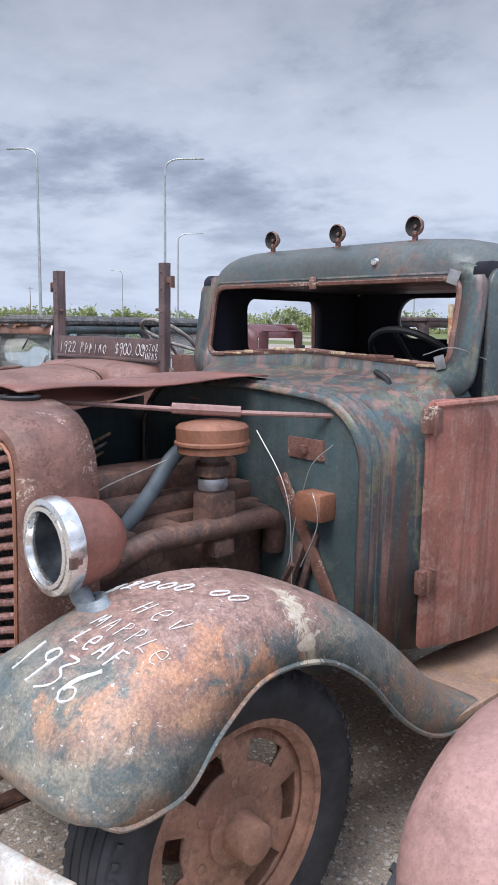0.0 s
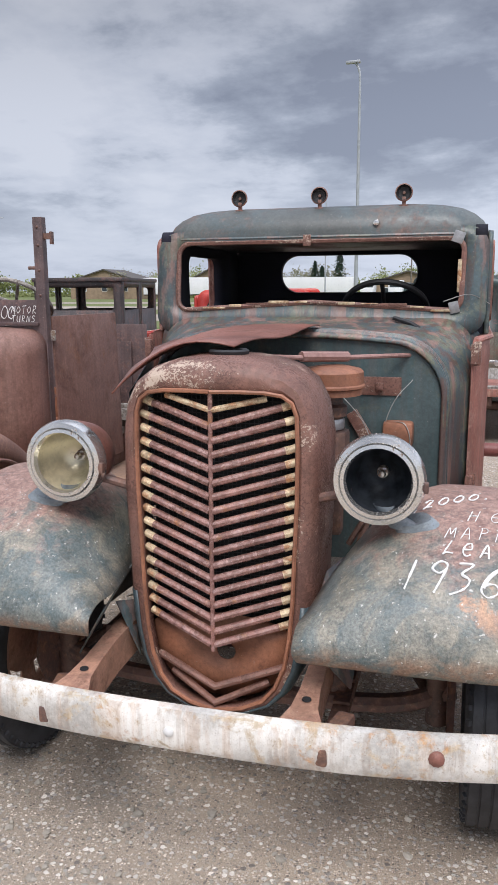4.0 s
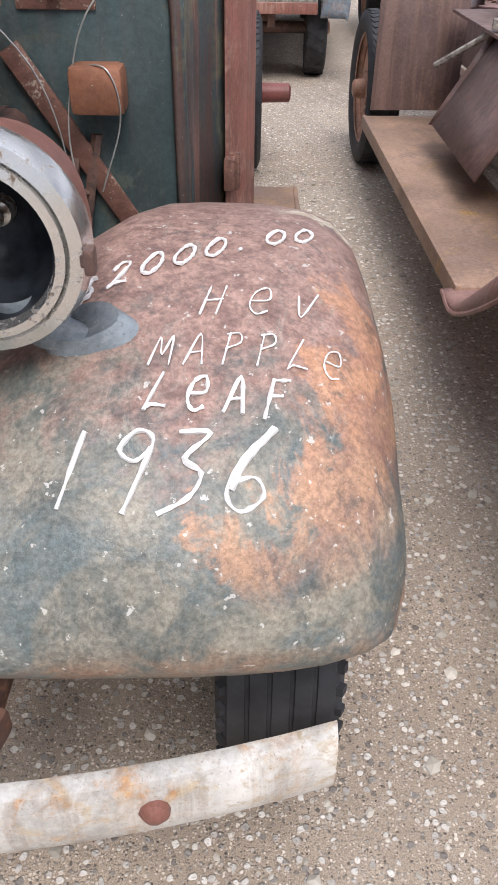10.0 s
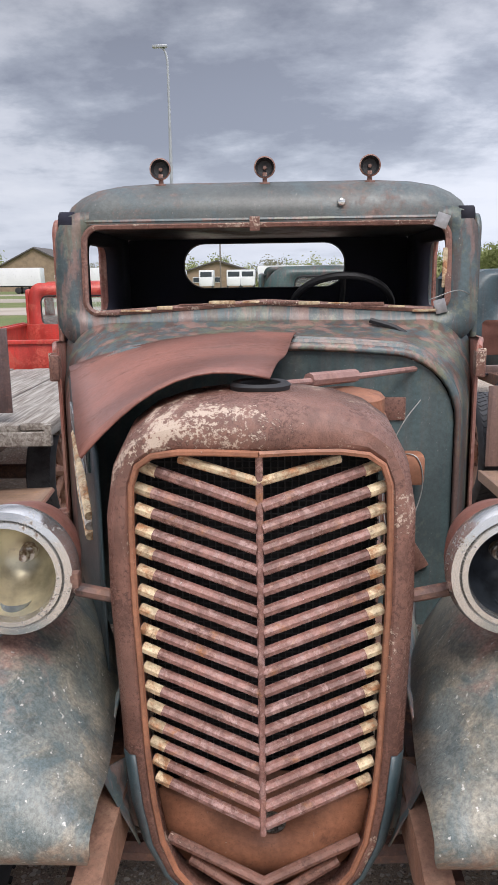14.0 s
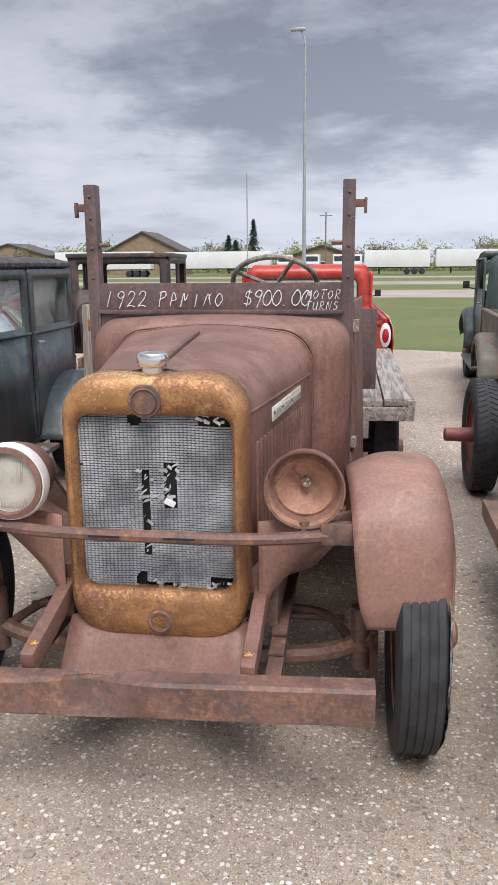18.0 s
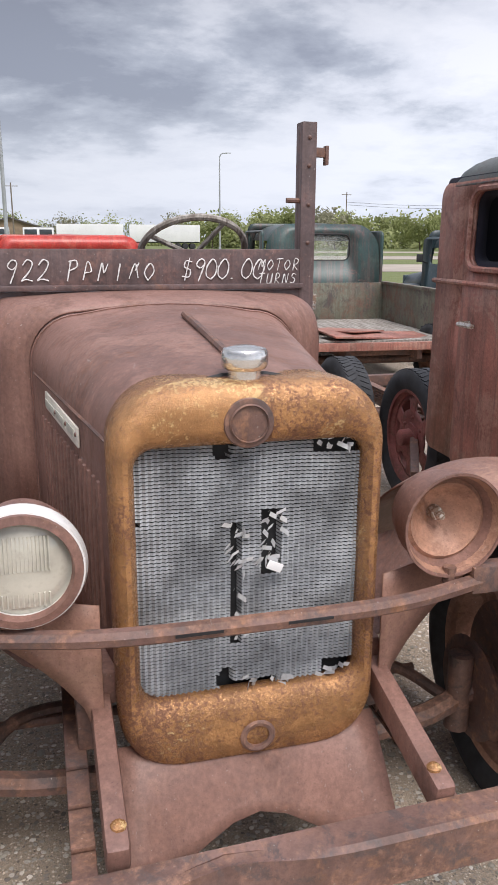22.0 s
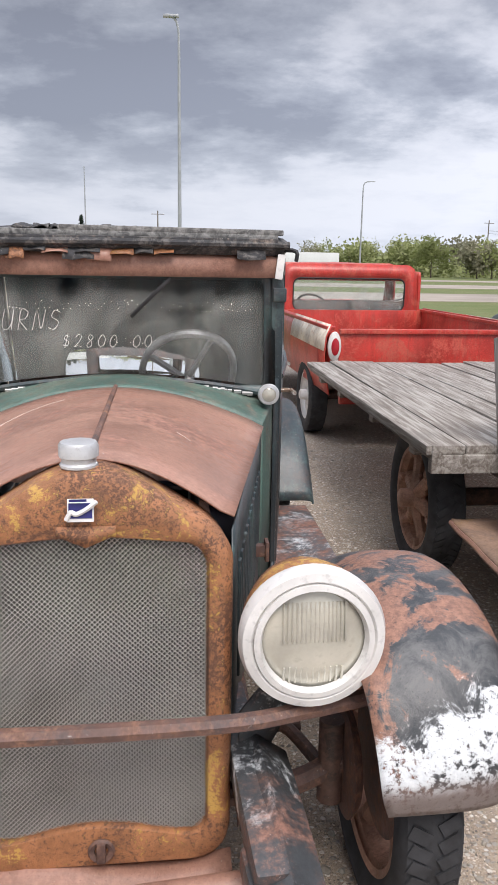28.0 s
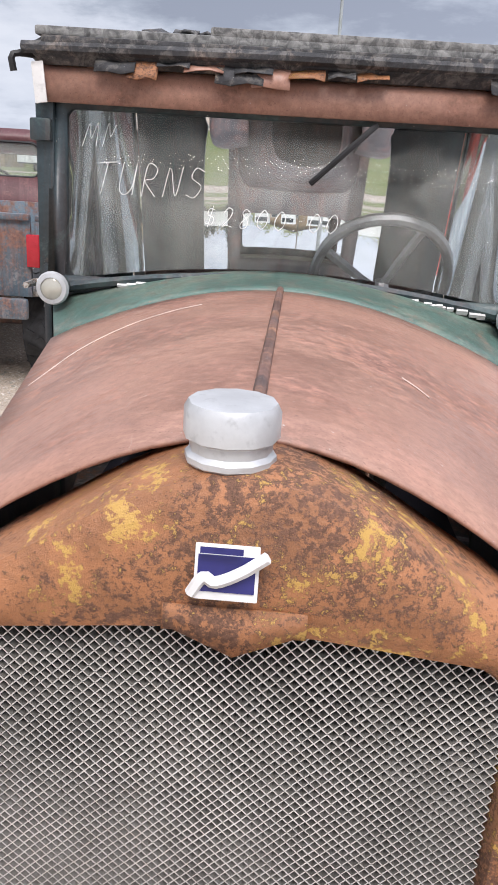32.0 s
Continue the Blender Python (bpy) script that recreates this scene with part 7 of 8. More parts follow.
    for z, d in ((1.64, 0.0), (1.66, -0.02), (1.685, -0.02), (1.7, 0.0), (1.72, 0.06), (1.735, 0.2)):
        rings.append([(x * (1 + 0.2 * max(0, min(1, (y - 1.36) / 0.9))), y, z + 0.006 * noise.noise((x * 9, y * 9, z * 20))) for x, y in rr(0.6 - d, 0.98 - d, 0.06, 8, 0, 2.34)])
    part("roof", grid(rings, True, True), "tar", t, "torn black roof fabric over grey wood")
    part("roof_rail", join(tube([(-0.625, 1.345, 1.672), (0, 1.335, 1.678), (0.62, 1.345, 1.675)], 0.014, 8), boxes(((0.0, 1.36, 1.688), (1.16, 0.05, 0.02)), bevel=0.006)), "tar", t)
    for x0, x1, z0, d in ((-0.6, 0.58, 1.706, 0.05), (-0.2, 0.6, 1.722, 0.04)):
        part("roof_batten", boxes((((x0 + x1) / 2, 1.36 + d * 0.4, z0), (x1 - x0, d, 0.02), (0, 0.4, 0)), bevel=0.006), "batten", t, "bare weathered grey roof batten")
    rng = random.Random(11)
    for k in range(11):
        x = rng.uniform(-0.6, 0.6)
        w, h = rng.uniform(0.03, 0.13), rng.uniform(0.012, 0.045)
        bm = grid([[(x + w * (a - 1.5) / 3, 1.352 - 0.014 * b - 0.008 * rng.random(), 1.652 - h * b / 2 + 0.01 * rng.random()) for a in range(4)] for b in range(3)])
        part("torn_flap", bm, rng.choice(["tar", "c_shell", "tar", "c_hood"]), t, solid=0.002)
    for k in range(8):
        x = -0.33 + 0.055 * k + rng.uniform(-0.02, 0.02)
        w = rng.uniform(0.03, 0.06)
        bm = grid([[(x + w * (a - 1.5) / 3, 1.42 + 0.05 * b + rng.uniform(-0.01, 0.01), 1.707 + 0.02 * math.sin(math.pi * (b + 1) / 5) + rng.uniform(0, 0.014)) for a in range(5)] for b in range(4)])
        part("fabric_crust", bm, "tar", t, solid=0.006)
    # side walls with two windows each
    for s in (1, -1):
        for y0, y1 in ((1.43, 2.3), (2.34, 3.2)):
            yc, hy = (y0 + y1) / 2, (y1 - y0) / 2
            wide = lambda y: table_at([(1.35, 0.585), (1.8, 0.68), (2.3, 0.75), (3.3, 0.76)], y)[0]  # noqa: E731
            o = [(s * wide(y), y, z) for y, z in rr(hy, 0.61, 0.03, 5, yc, 1.03)]
            i = [(s * wide(y), y, z) for y, z in rr(hy - 0.07, 0.17, 0.03, 5, yc, 1.4)]
            d = part("door", frame_sheet(o, i), "c_dark", t, "dark green-blue saloon door", solid=0.02)
            pn = part("side_glass", grid([[(s * (wide(y) - 0.006), y, 1.22), (s * (wide(y) - 0.006), y, 1.58)] for y in (y0 + 0.06, yc, y1 - 0.06)]), "cab_glass", d, solid=0.004)
            pn.visible_shadow = False
            part("belt_moulding", tube([(s * (wide(y) + 0.012), y, 1.19) for y in (y0, yc, y1)], 0.011, 6), "c_dark", d)
            part("door_handle", tube([(s * (wide(y0 + 0.1) + q), y0 + 0.1 - p, 1.12) for q, p in ((0.0, 0), (0.05, 0), (0.05, 0.08))], 0.009, 6), "chrome_dull", d)
        part("front_pillar_panel", boxes(((s * 0.585, 1.4, 0.8), (0.02, 0.09, 0.78)), bevel=0.006), "c_dark", t)
        part("sill", grid([[(s * (table_at([(1.35, 0.575), (1.8, 0.67), (2.3, 0.74), (3.3, 0.75)], y)[0] - q), y, z) for q, z in ((0.0, 0.46), (0.0, 0.36), (0.06, 0.36))] for y in (1.3, 1.8, 2.3, 3.2)]), "c_dark", t, solid=0.01)
    o = [(x, 3.24, z) for x, z in rr(0.75, 0.62, 0.1, 5, 0, 1.04)]
    i = [(x, 3.24, z) for x, z in rr(0.44, 0.14, 0.05, 5, 0, 1.42)]
    part("back_panel", frame_sheet(o, i), "c_dark", t, solid=0.02)
    part("body_floor", boxes(((0, 2.3, 0.42), (1.15, 1.9, 0.03)), bevel=0), "inside_shade", t)
    part("front_seat", boxes(((0, 2.1, 0.75), (1.05, 0.5, 0.2)), ((0, 2.35, 1.0), (1.05, 0.14, 0.46)), bevel=0.04), "d_dark", t)
    part("roof_lining", boxes(((0, 2.3, 1.63), (1.14, 1.85, 0.01)), bevel=0), "j_dark", t)
    for k in range(4):
        part("roof_bow", boxes(((0, 1.6 + 0.45 * k, 1.61), (1.12, 0.04, 0.025)), bevel=0.004), "wood", t)
    steering_wheel(t, 0.27, 1.66, 1.22, 0.19, -42, "tin", 4)


build_saloon_body(SALOON)
C_FENDER = [
    (-0.18, 0.52, 0.60, 0.86, 0.0, 0.0, 0.05), (-0.2, 0.6, 0.58, 0.89, 0.02, 0.05, 0.07), (-0.17, 0.7, 0.57, 0.9, 0.03, 0.1, 0.07), (-0.09, 0.8, 0.56, 0.9, 0.04, 0.13, 0.05), (0.05, 0.87, 0.55, 0.9, 0.07, 0.14, 0.02),
    (0.24, 0.89, 0.54, 0.9, 0.08, 0.14, 0.0), (0.44, 0.85, 0.54, 0.9, 0.07, 0.13, 0.0), (0.66, 0.73, 0.54, 0.9, 0.05, 0.12, 0.0), (0.88, 0.55, 0.54, 0.91, 0.03, 0.09, 0.0), (1.06, 0.42, 0.54, 0.92, 0.01, 0.04, 0.0), (1.2, 0.38, 0.54, 0.93, 0.0, 0.02, 0.0)]
for s in (1, -1):
    fender(SALOON, s, C_FENDER, "c_wing", "front_fender", label="black fender with flaking white paint and rust")
    part("fender_valance", grid([[(s * lerp(0.32, 0.6, j / 7), 0.06 + 0.02 * j, lerp(0.62, 0.8, (j / 7) ** 0.8) - 0.1 * k * (1 - 0.9 * (j / 7) ** 0.6)) for j in range(8)] for k in range(4)]), "c_fender", SALOON, solid=0.005)
    headlamp(SALOON, s * 0.457, -0.06, 0.86 if s > 0 else 0.83, 0.152, 0.2, "c_shell", "white_rim", "chrome_dull", "lamp_glass", rings=3)
    wheel(SALOON, s * 0.72, 0.22, 0.375, 0.15, s, 0.28, "spoke", hub=0.06)
    part("frame_horn", boxes(((s * 0.335, 0.0, 0.5), (0.07, 0.55, 0.07), (10, 0, s * 4)), ((s * 0.35, -0.3, 0.42), (0.08, 0.3, 0.06), (2, 0, s * 4)), bevel=0.014), "c_fender", SALOON)
    part("horn_flange", grid([[(s * lerp(0.3, 0.335, k / 6), 0.08 - 0.5 * k / 6, 0.52 - 0.12 * (k / 6) ** 1.5), (s * lerp(0.36, 0.4, k / 6), 0.08 - 0.5 * k / 6, 0.55 - 0.12 * (k / 6) ** 1.5), (s * lerp(0.43, 0.47, k / 6), 0.08 - 0.5 * k / 6, 0.5 - 0.12 * (k / 6) ** 1.5), (s * lerp(0.45, 0.49, k / 6), 0.08 - 0.5 * k / 6, 0.34)] for k in range(7)]), "c_fender", SALOON, solid=0.006)
    part("running_board", boxes(((s * 0.73, 1.75, 0.36), (0.36, 1.2, 0.035)), bevel=0.01), "c_fender", SALOON)
    part("step_bar", boxes(((s * 0.7, 2.12, 0.33), (0.3, 0.03, 0.03)), bevel=0.006), "steel", SALOON)
    wheel(SALOON, s * 0.8, 2.95, 0.375, 0.15, s, 0.28, "spoke", hub=0.06, name="rear_wheel")
    fender(SALOON, s, [(2.35, 0.4, 0.7, 0.95, 0.0, 0.02, 0.0), (2.5, 0.62, 0.7, 0.95, 0.01, 0.08, 0.0), (2.7, 0.78, 0.7, 0.95, 0.02, 0.1, 0.0), (2.95, 0.84, 0.7, 0.95, 0.02, 0.1, 0.0), (3.2, 0.78, 0.7, 0.95, 0.02, 0.1, 0.0), (3.38, 0.6, 0.7, 0.95, 0.01, 0.08, 0.0)], "c_dark", "rear_fender", bead=0.006)
part("headlamp_bar", tube(smooth_path([(-0.62, 0.0, 0.69), (-0.45, -0.04, 0.685), (-0.25, -0.08, 0.68), (0.25, -0.08, 0.682), (0.45, -0.04, 0.68), (0.62, 0.0, 0.685)], 5), 0.02, 8), "steel", SALOON, "grey rusted bar with lichen before the radiator")
part("front_cross", tube([(-0.36, -0.12, 0.33), (0, -0.13, 0.31), (0.36, -0.12, 0.33)], 0.03, 10), "c_hood", SALOON)
part("front_pan", grid([[(lerp(-0.3, 0.3, j / 8), 0.02 - 0.14 * k / 4, 0.3 - 0.02 * k + 0.02 * math.sin(j * 0.8)) for j in range(9)] for k in range(5)]), "c_hood", SALOON, solid=0.005)
frame_rails(SALOON, 0.34, 0.46, 0.0, 3.4)
front_axle(SALOON, 0.22, 0.36, 0.62)

# ---------------------------------------------------------------- the cowl-and-chassis truck beside it
CHASSIS = thing("chassis_truck", pose(0.69, 1.61, 0, 0, 0, 3.5), "cut-down old truck: hood, fenders and bare frame, turquoise and rust", "truck")
D_HOOD = [(0.05, 0.28, 1.2, 0.14), (0.12, 0.29, 1.22, 0.14), (0.5, 0.42, 1.26, 0.15), (0.9, 0.53, 1.3, 0.17), (1.0, 0.555, 1.32, 0.17), (1.06, 0.57, 1.34, 0.17), (1.12, 0.58, 1.36, 0.16), (1.66, 0.605, 1.38, 0.14)]
part("hood", grid([arch_ring(y, h, t, 0.62, r, crown=0.03) for y, h, t, r in D_HOOD[:5]]), "d_dark", CHASSIS, "purple-brown louvred hood", solid=0.006)
part("cowl", grid([arch_ring(y, h, t, 0.5, r, crown=0.02) for y, h, t, r in D_HOOD[4:]]), "d_cowl", CHASSIS, "rusted cowl with turquoise paint left", solid=0.01)
part("cowl_moulding", tube(arch_ring(1.1, 0.58, 1.362, 0.52, 0.16, crown=0.02), 0.014, 6), "d_cowl", CHASSIS)
for s in (1, -1):
    part("cowl_belt", tube([(s * 0.59, 1.12, 1.16), (s * 0.614, 1.66, 1.17)], 0.014, 6), "d_cowl", CHASSIS)
for k in range(14):
    for s in (1, -1):
        part("louvre", boxes(((s * (lerp(0.395, 0.53, (0.045 * k) / 0.52) + 0.004), 0.4 + 0.035 * k, 0.94), (0.012, 0.016, 0.34), (0, 0, -s * 15)), bevel=0.005), "d_dark", CHASSIS)
part("radiator_shell", grid([rad_loop(0.285, 0.5, 1.215, 0.12, 0.08), rad_loop(0.28, 0.5, 1.21, 0.12, 0.0), rad_loop(0.24, 0.56, 1.15, 0.06, 0.0), rad_loop(0.235, 0.565, 1.145, 0.06, 0.04)], True), "d_fender", CHASSIS, solid=0.006)
part("radiator_core", boxes(((0, 0.06, 0.85), (0.47, 0.04, 0.6)), bevel=0), "core_dark", CHASSIS)
D_FENDER = [
    (-0.24, 0.7, 0.6, 0.9, 0.0, 0.0, 0.04), (-0.25, 0.77, 0.56, 0.93, 0.02, 0.04, 0.06), (-0.21, 0.86, 0.52, 0.955, 0.04, 0.09, 0.06), (-0.12, 0.935, 0.5, 0.97, 0.07, 0.125, 0.03), (0.03, 0.985, 0.48, 0.985, 0.09, 0.15, 0.01),
    (0.2, 0.99, 0.47, 0.995, 0.1, 0.16, 0.0), (0.42, 0.94, 0.47, 1.0, 0.09, 0.175, 0.0), (0.62, 0.835, 0.48, 1.0, 0.07, 0.16, 0.0), (0.82, 0.68, 0.5, 1.0, 0.05, 0.14, -0.02), (1.0, 0.52, 0.52, 1.0, 0.03, 0.1, -0.02), (1.15, 0.39, 0.54, 1.0, 0.01, 0.05, 0.0), (1.28, 0.36, 0.55, 1.0, 0.0, 0.01, 0.0)]
for s in (1, -1):
    fender(CHASSIS, s, D_FENDER, "d_fender", "front_fender", label="dusky pink rusted fender")
    wheel(CHASSIS, s * 0.88, 0.05, 0.425, 0.17, s, 0.305, "disc", tread=0, hub=0.1)
    part("running_board", boxes(((s * 0.76, 2.35, 0.36), (0.4, 2.2, 0.03)), ((s * 0.955, 2.35, 0.345), (0.025, 2.2, 0.07)), bevel=0.01), "board_rust", CHASSIS, "long ochre rusted running board")
    wheel(CHASSIS, s * 0.84, 3.9, 0.42, 0.19, s, 0.3, "disc", hub=0.06, name="rear_wheel")
    part("splash_sheet", boxes(((s * 0.7, 3.42, 0.68), (0.46, 0.012, 0.54)), bevel=0.003), "d_dark", CHASSIS, "dark sheet standing before the wheel")
frame_rails(CHASSIS, 0.4, 0.5, 0.1, 4.9)
front_axle(CHASSIS, 0.04, 0.38, 0.74)
part("rear_axle", tube([(-0.85, 3.9, 0.42), (0.85, 3.9, 0.42)], 0.05, 12), "engine", CHASSIS)
part("bumper", boxes(((0, -0.36, 0.52), (1.6, 0.05, 0.12)), bevel=0.02), "steel", CHASSIS)
for s in (1, -1):
    headlamp(CHASSIS, s * 0.47, 0.0, 1.02, 0.12, 0.18, "d_fender", "chrome_dull", "lens_dark")
part("sloped_side", grid([[(-0.76 + 0.24 * k / 3 + 0.02 * (y - 1.9), y, 0.88 - 0.38 * (1 - k / 3)) for k in range(4)] for y in (1.92, 2.3, 2.75)]), "d_dark", CHASSIS, "sloping purple-brown side sheet with pale runs", solid=0.012)
part("sheet_end", grid([[(-0.76 + 0.22 * k / 3, 2.76, 0.88 - 0.38 * (1 - k / 3)), (-0.5, 2.76, 0.88 - 0.38 * (1 - k / 3))] for k in range(4)]), "d_dark", CHASSIS, solid=0.008)
part("pry_bar", tube([(-0.72, 2.95, 0.72), (-0.5, 2.72, 0.92), (-0.3, 2.62, 0.96)], 0.016, 8), "wood", CHASSIS, "dark bar leaning on the sheet")
for k, (x, y, w) in enumerate(((-0.52, 2.62, 0.12), (-0.34, 2.7, 0.16), (-0.2, 2.6, 0.12))):
    part("wood_scrap", boxes(((x, y, 0.935 + 0.01 * k), (w, 0.06, 0.04), (0, 4, 20 * k - 15)), bevel=0.006), "wood", CHASSIS)
part("battery_box", boxes(((-0.36, 1.98, 0.7), (0.26, 0.28, 0.3)), ((-0.3, 2.0, 0.89), (0.5, 0.4, 0.03)), bevel=0.01), "black", CHASSIS)
part("wooden_block", boxes(((-0.56, 1.74, 0.53), (0.2, 0.12, 0.09)), bevel=0.01), "wood", CHASSIS)
part("ochre_sheet", boxes(((-0.42, 1.66, 0.47), (0.3, 0.5, 0.012)), bevel=0.003), "b_shell", CHASSIS)
part("deck_sheet", boxes(((-0.05, 2.6, 0.9), (1.05, 1.5, 0.015)), bevel=0.003), "d_dark", CHASSIS)
bm = bmesh.new()
rng = random.Random(5)
for k in range(150):
    y = 1.9 + 1.5 * rng.random()
    z = 0.95 + 0.05 * rng.random()
    tube(smooth_path([(-0.42, y, z), (-0.1, y + rng.uniform(-0.1, 0.1), z + 0.04), (0.2, y + rng.uniform(-0.1, 0.1), z + 0.03), (0.46, y, z)], 3), 0.004, 4, bm)
tagged(part("wire_mesh", bm, "steel", CHASSIS, "flattened roll of rusted wire mesh"), kind="stuff")
part("cross_channel", boxes(((0.1, 4.6, 0.92), (1.7, 0.07, 0.05), (0, 0, -4)), ((0.2, 4.75, 0.88), (1.7, 0.05, 0.04), (0, 0, -6)), bevel=0.006), "d_dark", CHASSIS)
for k in range(9):
    part("scrap_piece", boxes(((rng.uniform(-0.4, 0.6), rng.uniform(3.5, 4.7), 0.8 + 0.1 * rng.random()), (rng.uniform(0.1, 0.4), rng.uniform(0.2, 0.6), 0.012), (rng.uniform(-12, 12), rng.uniform(-18, 18), rng.uniform(0, 90))), bevel=0.003), rng.choice(["d_dark", "d_fender", "wood_up", "steel"]), CHASSIS)
part("scrap_support", boxes(((0.1, 4.1, 0.68), (0.9, 1.3, 0.24)), bevel=0.01), "d_dark", CHASSIS)
part("hanging_wire", join(*[tube(smooth_path([(-0.1 + 0.1 * k, 1.5, 1.36), (0.0 + 0.1 * k, 1.62, 1.55 + 0.02 * k), (0.3, 1.7, 1.45 + 0.03 * k), (0.42, 1.6, 1.37)], 6), 0.006, 5) for k in range(3)]), "black", CHASSIS)
part("windscreen_stub", boxes(((0.3, 1.5, 1.42), (0.6, 0.05, 0.08), (0, 8, 0)), ((0.35, 1.5, 1.52), (0.08, 0.06, 0.1), (0, 20, 10)), bevel=0.01), "black", CHASSIS)


def cab_pickup(name, m, label, cab, bed=None, cab_y=2.2, half=0.76, roof=1.72, belt=1.2, patch=None, bed_half=0.82, bed_len=2.1, wheels="disc", rim="wheel", rw=(0.3, 0.55), modern=False, glass=True, category="pickup truck", fender_mat=None, win=None):
    """A pickup seen from behind: its bed or bare frame near y = 0, its cab further on; it faces +y."""
    t = thing(name, m, label, category)
    hi = half - 0.06
    y0 = cab_y
    # back of the cab with its window
    wz, wh = (roof + belt) / 2 + 0.02, (roof - belt) * 0.27
    ww = half * (0.78 if modern else 0.44)
    if win:
        wz, wh, ww = win
    nar = 0.05 if modern else 0.11
    tap = lambda z: max(0.0, min(1.0, (z - belt) / (roof - belt))) ** 1.5 * nar  # noqa: E731
    o = [(x * (1 - tap(z) / half), y0 + tap(z) * 0.6, z) for x, z in rr(half, (roof - 0.62) / 2, 0.26 if not modern else 0.14, 7, 0, (roof + 0.62) / 2)]
    i = [(x, y0, z) for x, z in rr(ww, wh, min(wh * 0.6, 0.09), 7, 0, wz)]
    part("cab_back", frame_sheet(o, i), cab, t, solid=0.02)
    part("window_seal", tube([*i, i[0]], 0.012, 6, cap=False), "black", t)
    if glass:
        g = part("back_glass", boxes(((0, y0 + 0.005, wz), (2 * ww, 0.005, 2 * wh)), bevel=0), "cab_glass", t)
        g.visible_shadow = False
    if patch:
        part("repair_patch", grid([[(x, y0 - 0.014, z) for x, z in rr(half * 0.66 * q, 0.2 * q, 0.05 * q + 0.003, 5, 0, belt - 0.26)] for q in (1, 0.05)], True, True), patch, t)
    rings = []
    for z, d in ((roof - 0.2, -0.01), (roof - 0.13, 0.025), (roof - 0.07, 0.08), (roof - 0.025, 0.16), (roof, 0.27), (roof + 0.015, 0.4)):
        rings.append([(x, y, z) for x, y in rr(half - nar * 0.85 - d, 0.56 - d * 0.7, 0.13, 6, 0, y0 + 0.62)])
    rings.append([(x * 0.1, y * 0.1 + (y0 + 0.62) * 0.9, roof + 0.026) for x, y, z in rings[-1]])
    part("roof", grid(rings, True, True), cab, t)
    for s in (1, -1):
        o = [(s * (half + 0.005), y, z) for y, z in rr(0.55, (roof - 0.45) / 2 - 0.02, 0.06, 6, y0 + 0.56, (roof + 0.45) / 2 - 0.06)]
        i = [(s * (half - 0.02), y, z) for y, z in rr(0.36, wh + 0.03, 0.05, 6, y0 + 0.6, wz - 0.01)]
        d = part("door", frame_sheet(o, i), cab, t, solid=0.03)
        part("door_handle", tube([(s * (half + 0.02), y0 + 0.2, belt - 0.05), (s * (half + 0.05), y0 + 0.24, belt - 0.05)], 0.012, 6), "chrome_dull", d)
        part("mirror", join(tube([(s * half, y0 + 1.0, belt + 0.1), (s * (half + 0.14), y0 + 0.95, belt + 0.14)], 0.008, 6), boxes(((s * (half + 0.15), y0 + 0.94, belt + 0.17), (0.09, 0.02, 0.1)), bevel=0.008)), "black", d)
        fm = fender_mat or cab
        fender(t, s, [(y0 + 0.95, 0.5, half - 0.2, half + 0.12, 0, 0.04, 0), (y0 + 1.05, 0.8, half - 0.2, half + 0.14, 0.02, 0.1, 0), (y0 + 1.3, 1.0, half - 0.25, half + 0.14, 0.05, 0.12, 0), (y0 + 1.7, 1.02, half - 0.28, half + 0.14, 0.06, 0.12, 0), (y0 + 2.05, 0.85, half - 0.28, half + 0.14, 0.05, 0.1, 0), (y0 + 2.2, 0.6, half - 0.2, half + 0.1, 0, 0.04, 0)], fm, "front_fender", bead=0)
        wheel(t, s * (half - 0.02), y0 + 1.6, 0.37, 0.18, s, 0.24, wheels, rim=rim, tread=22)
        wheel(t, s * (half - 0.02), rw[1], 0.37, 0.18, s, 0.24, wheels, rim=rim, tread=22, name="rear_wheel")
    front = [(x, y0 + 1.12 - (z - belt) * 0.25, z) for x, z in rr(half, (roof - belt) / 2 + 0.03, 0.1, 6, 0, (roof + belt) / 2 - 0.01)]
    inner = [(x, y0 + 1.12 - (z - belt) * 0.25, z) for x, z in rr(half * 0.86, (roof - belt) / 2 - 0.08, 0.06, 6, 0, (roof + belt) / 2 - 0.01)]
    part("windscreen_surround", frame_sheet(front, inner), cab, t, solid=0.02)
    part("hood", grid([arch_ring(y, h, z, 0.7, 0.16, crown=0.02) for y, h, z in ((y0 + 1.1, half - 0.05, belt + 0.02), (y0 + 1.5, half - 0.12, belt), (y0 + 2.1, half - 0.22, belt - 0.06))], cap=False), cab, t, solid=0.008)
    part("nose", boxes(((0, y0 + 2.12, 0.85), (2 * half - 0.44, 0.08, 0.55)), bevel=0.03), cab, t)
    part("cab_floor", boxes(((0, y0 + 0.55, 0.55), (2 * half - 0.06, 1.1, 0.05)), bevel=0), "inside_shade", t)
    part("seat_back", boxes(((0, y0 + 0.12, 0.95), (2 * half - 0.2, 0.14, 0.5)), bevel=0.04), "j_dark", t)
    steering_wheel(t, -0.32, y0 + 0.75, belt + 0.06, 0.19, 38)
    frame_rails(t, 0.38, 0.5, 0.05, y0 + 2.0)
    part("rear_axle", tube([(-half, rw[1], 0.37), (half, rw[1], 0.37)], 0.05, 10), "engine", t)
    if bed:
        b0 = 0.05
        part("bed_floor", boxes(((0, (b0 + bed_len) / 2, 0.62), (2 * bed_half - 0.06, bed_len - b0, 0.03)), bevel=0), "wood", t)
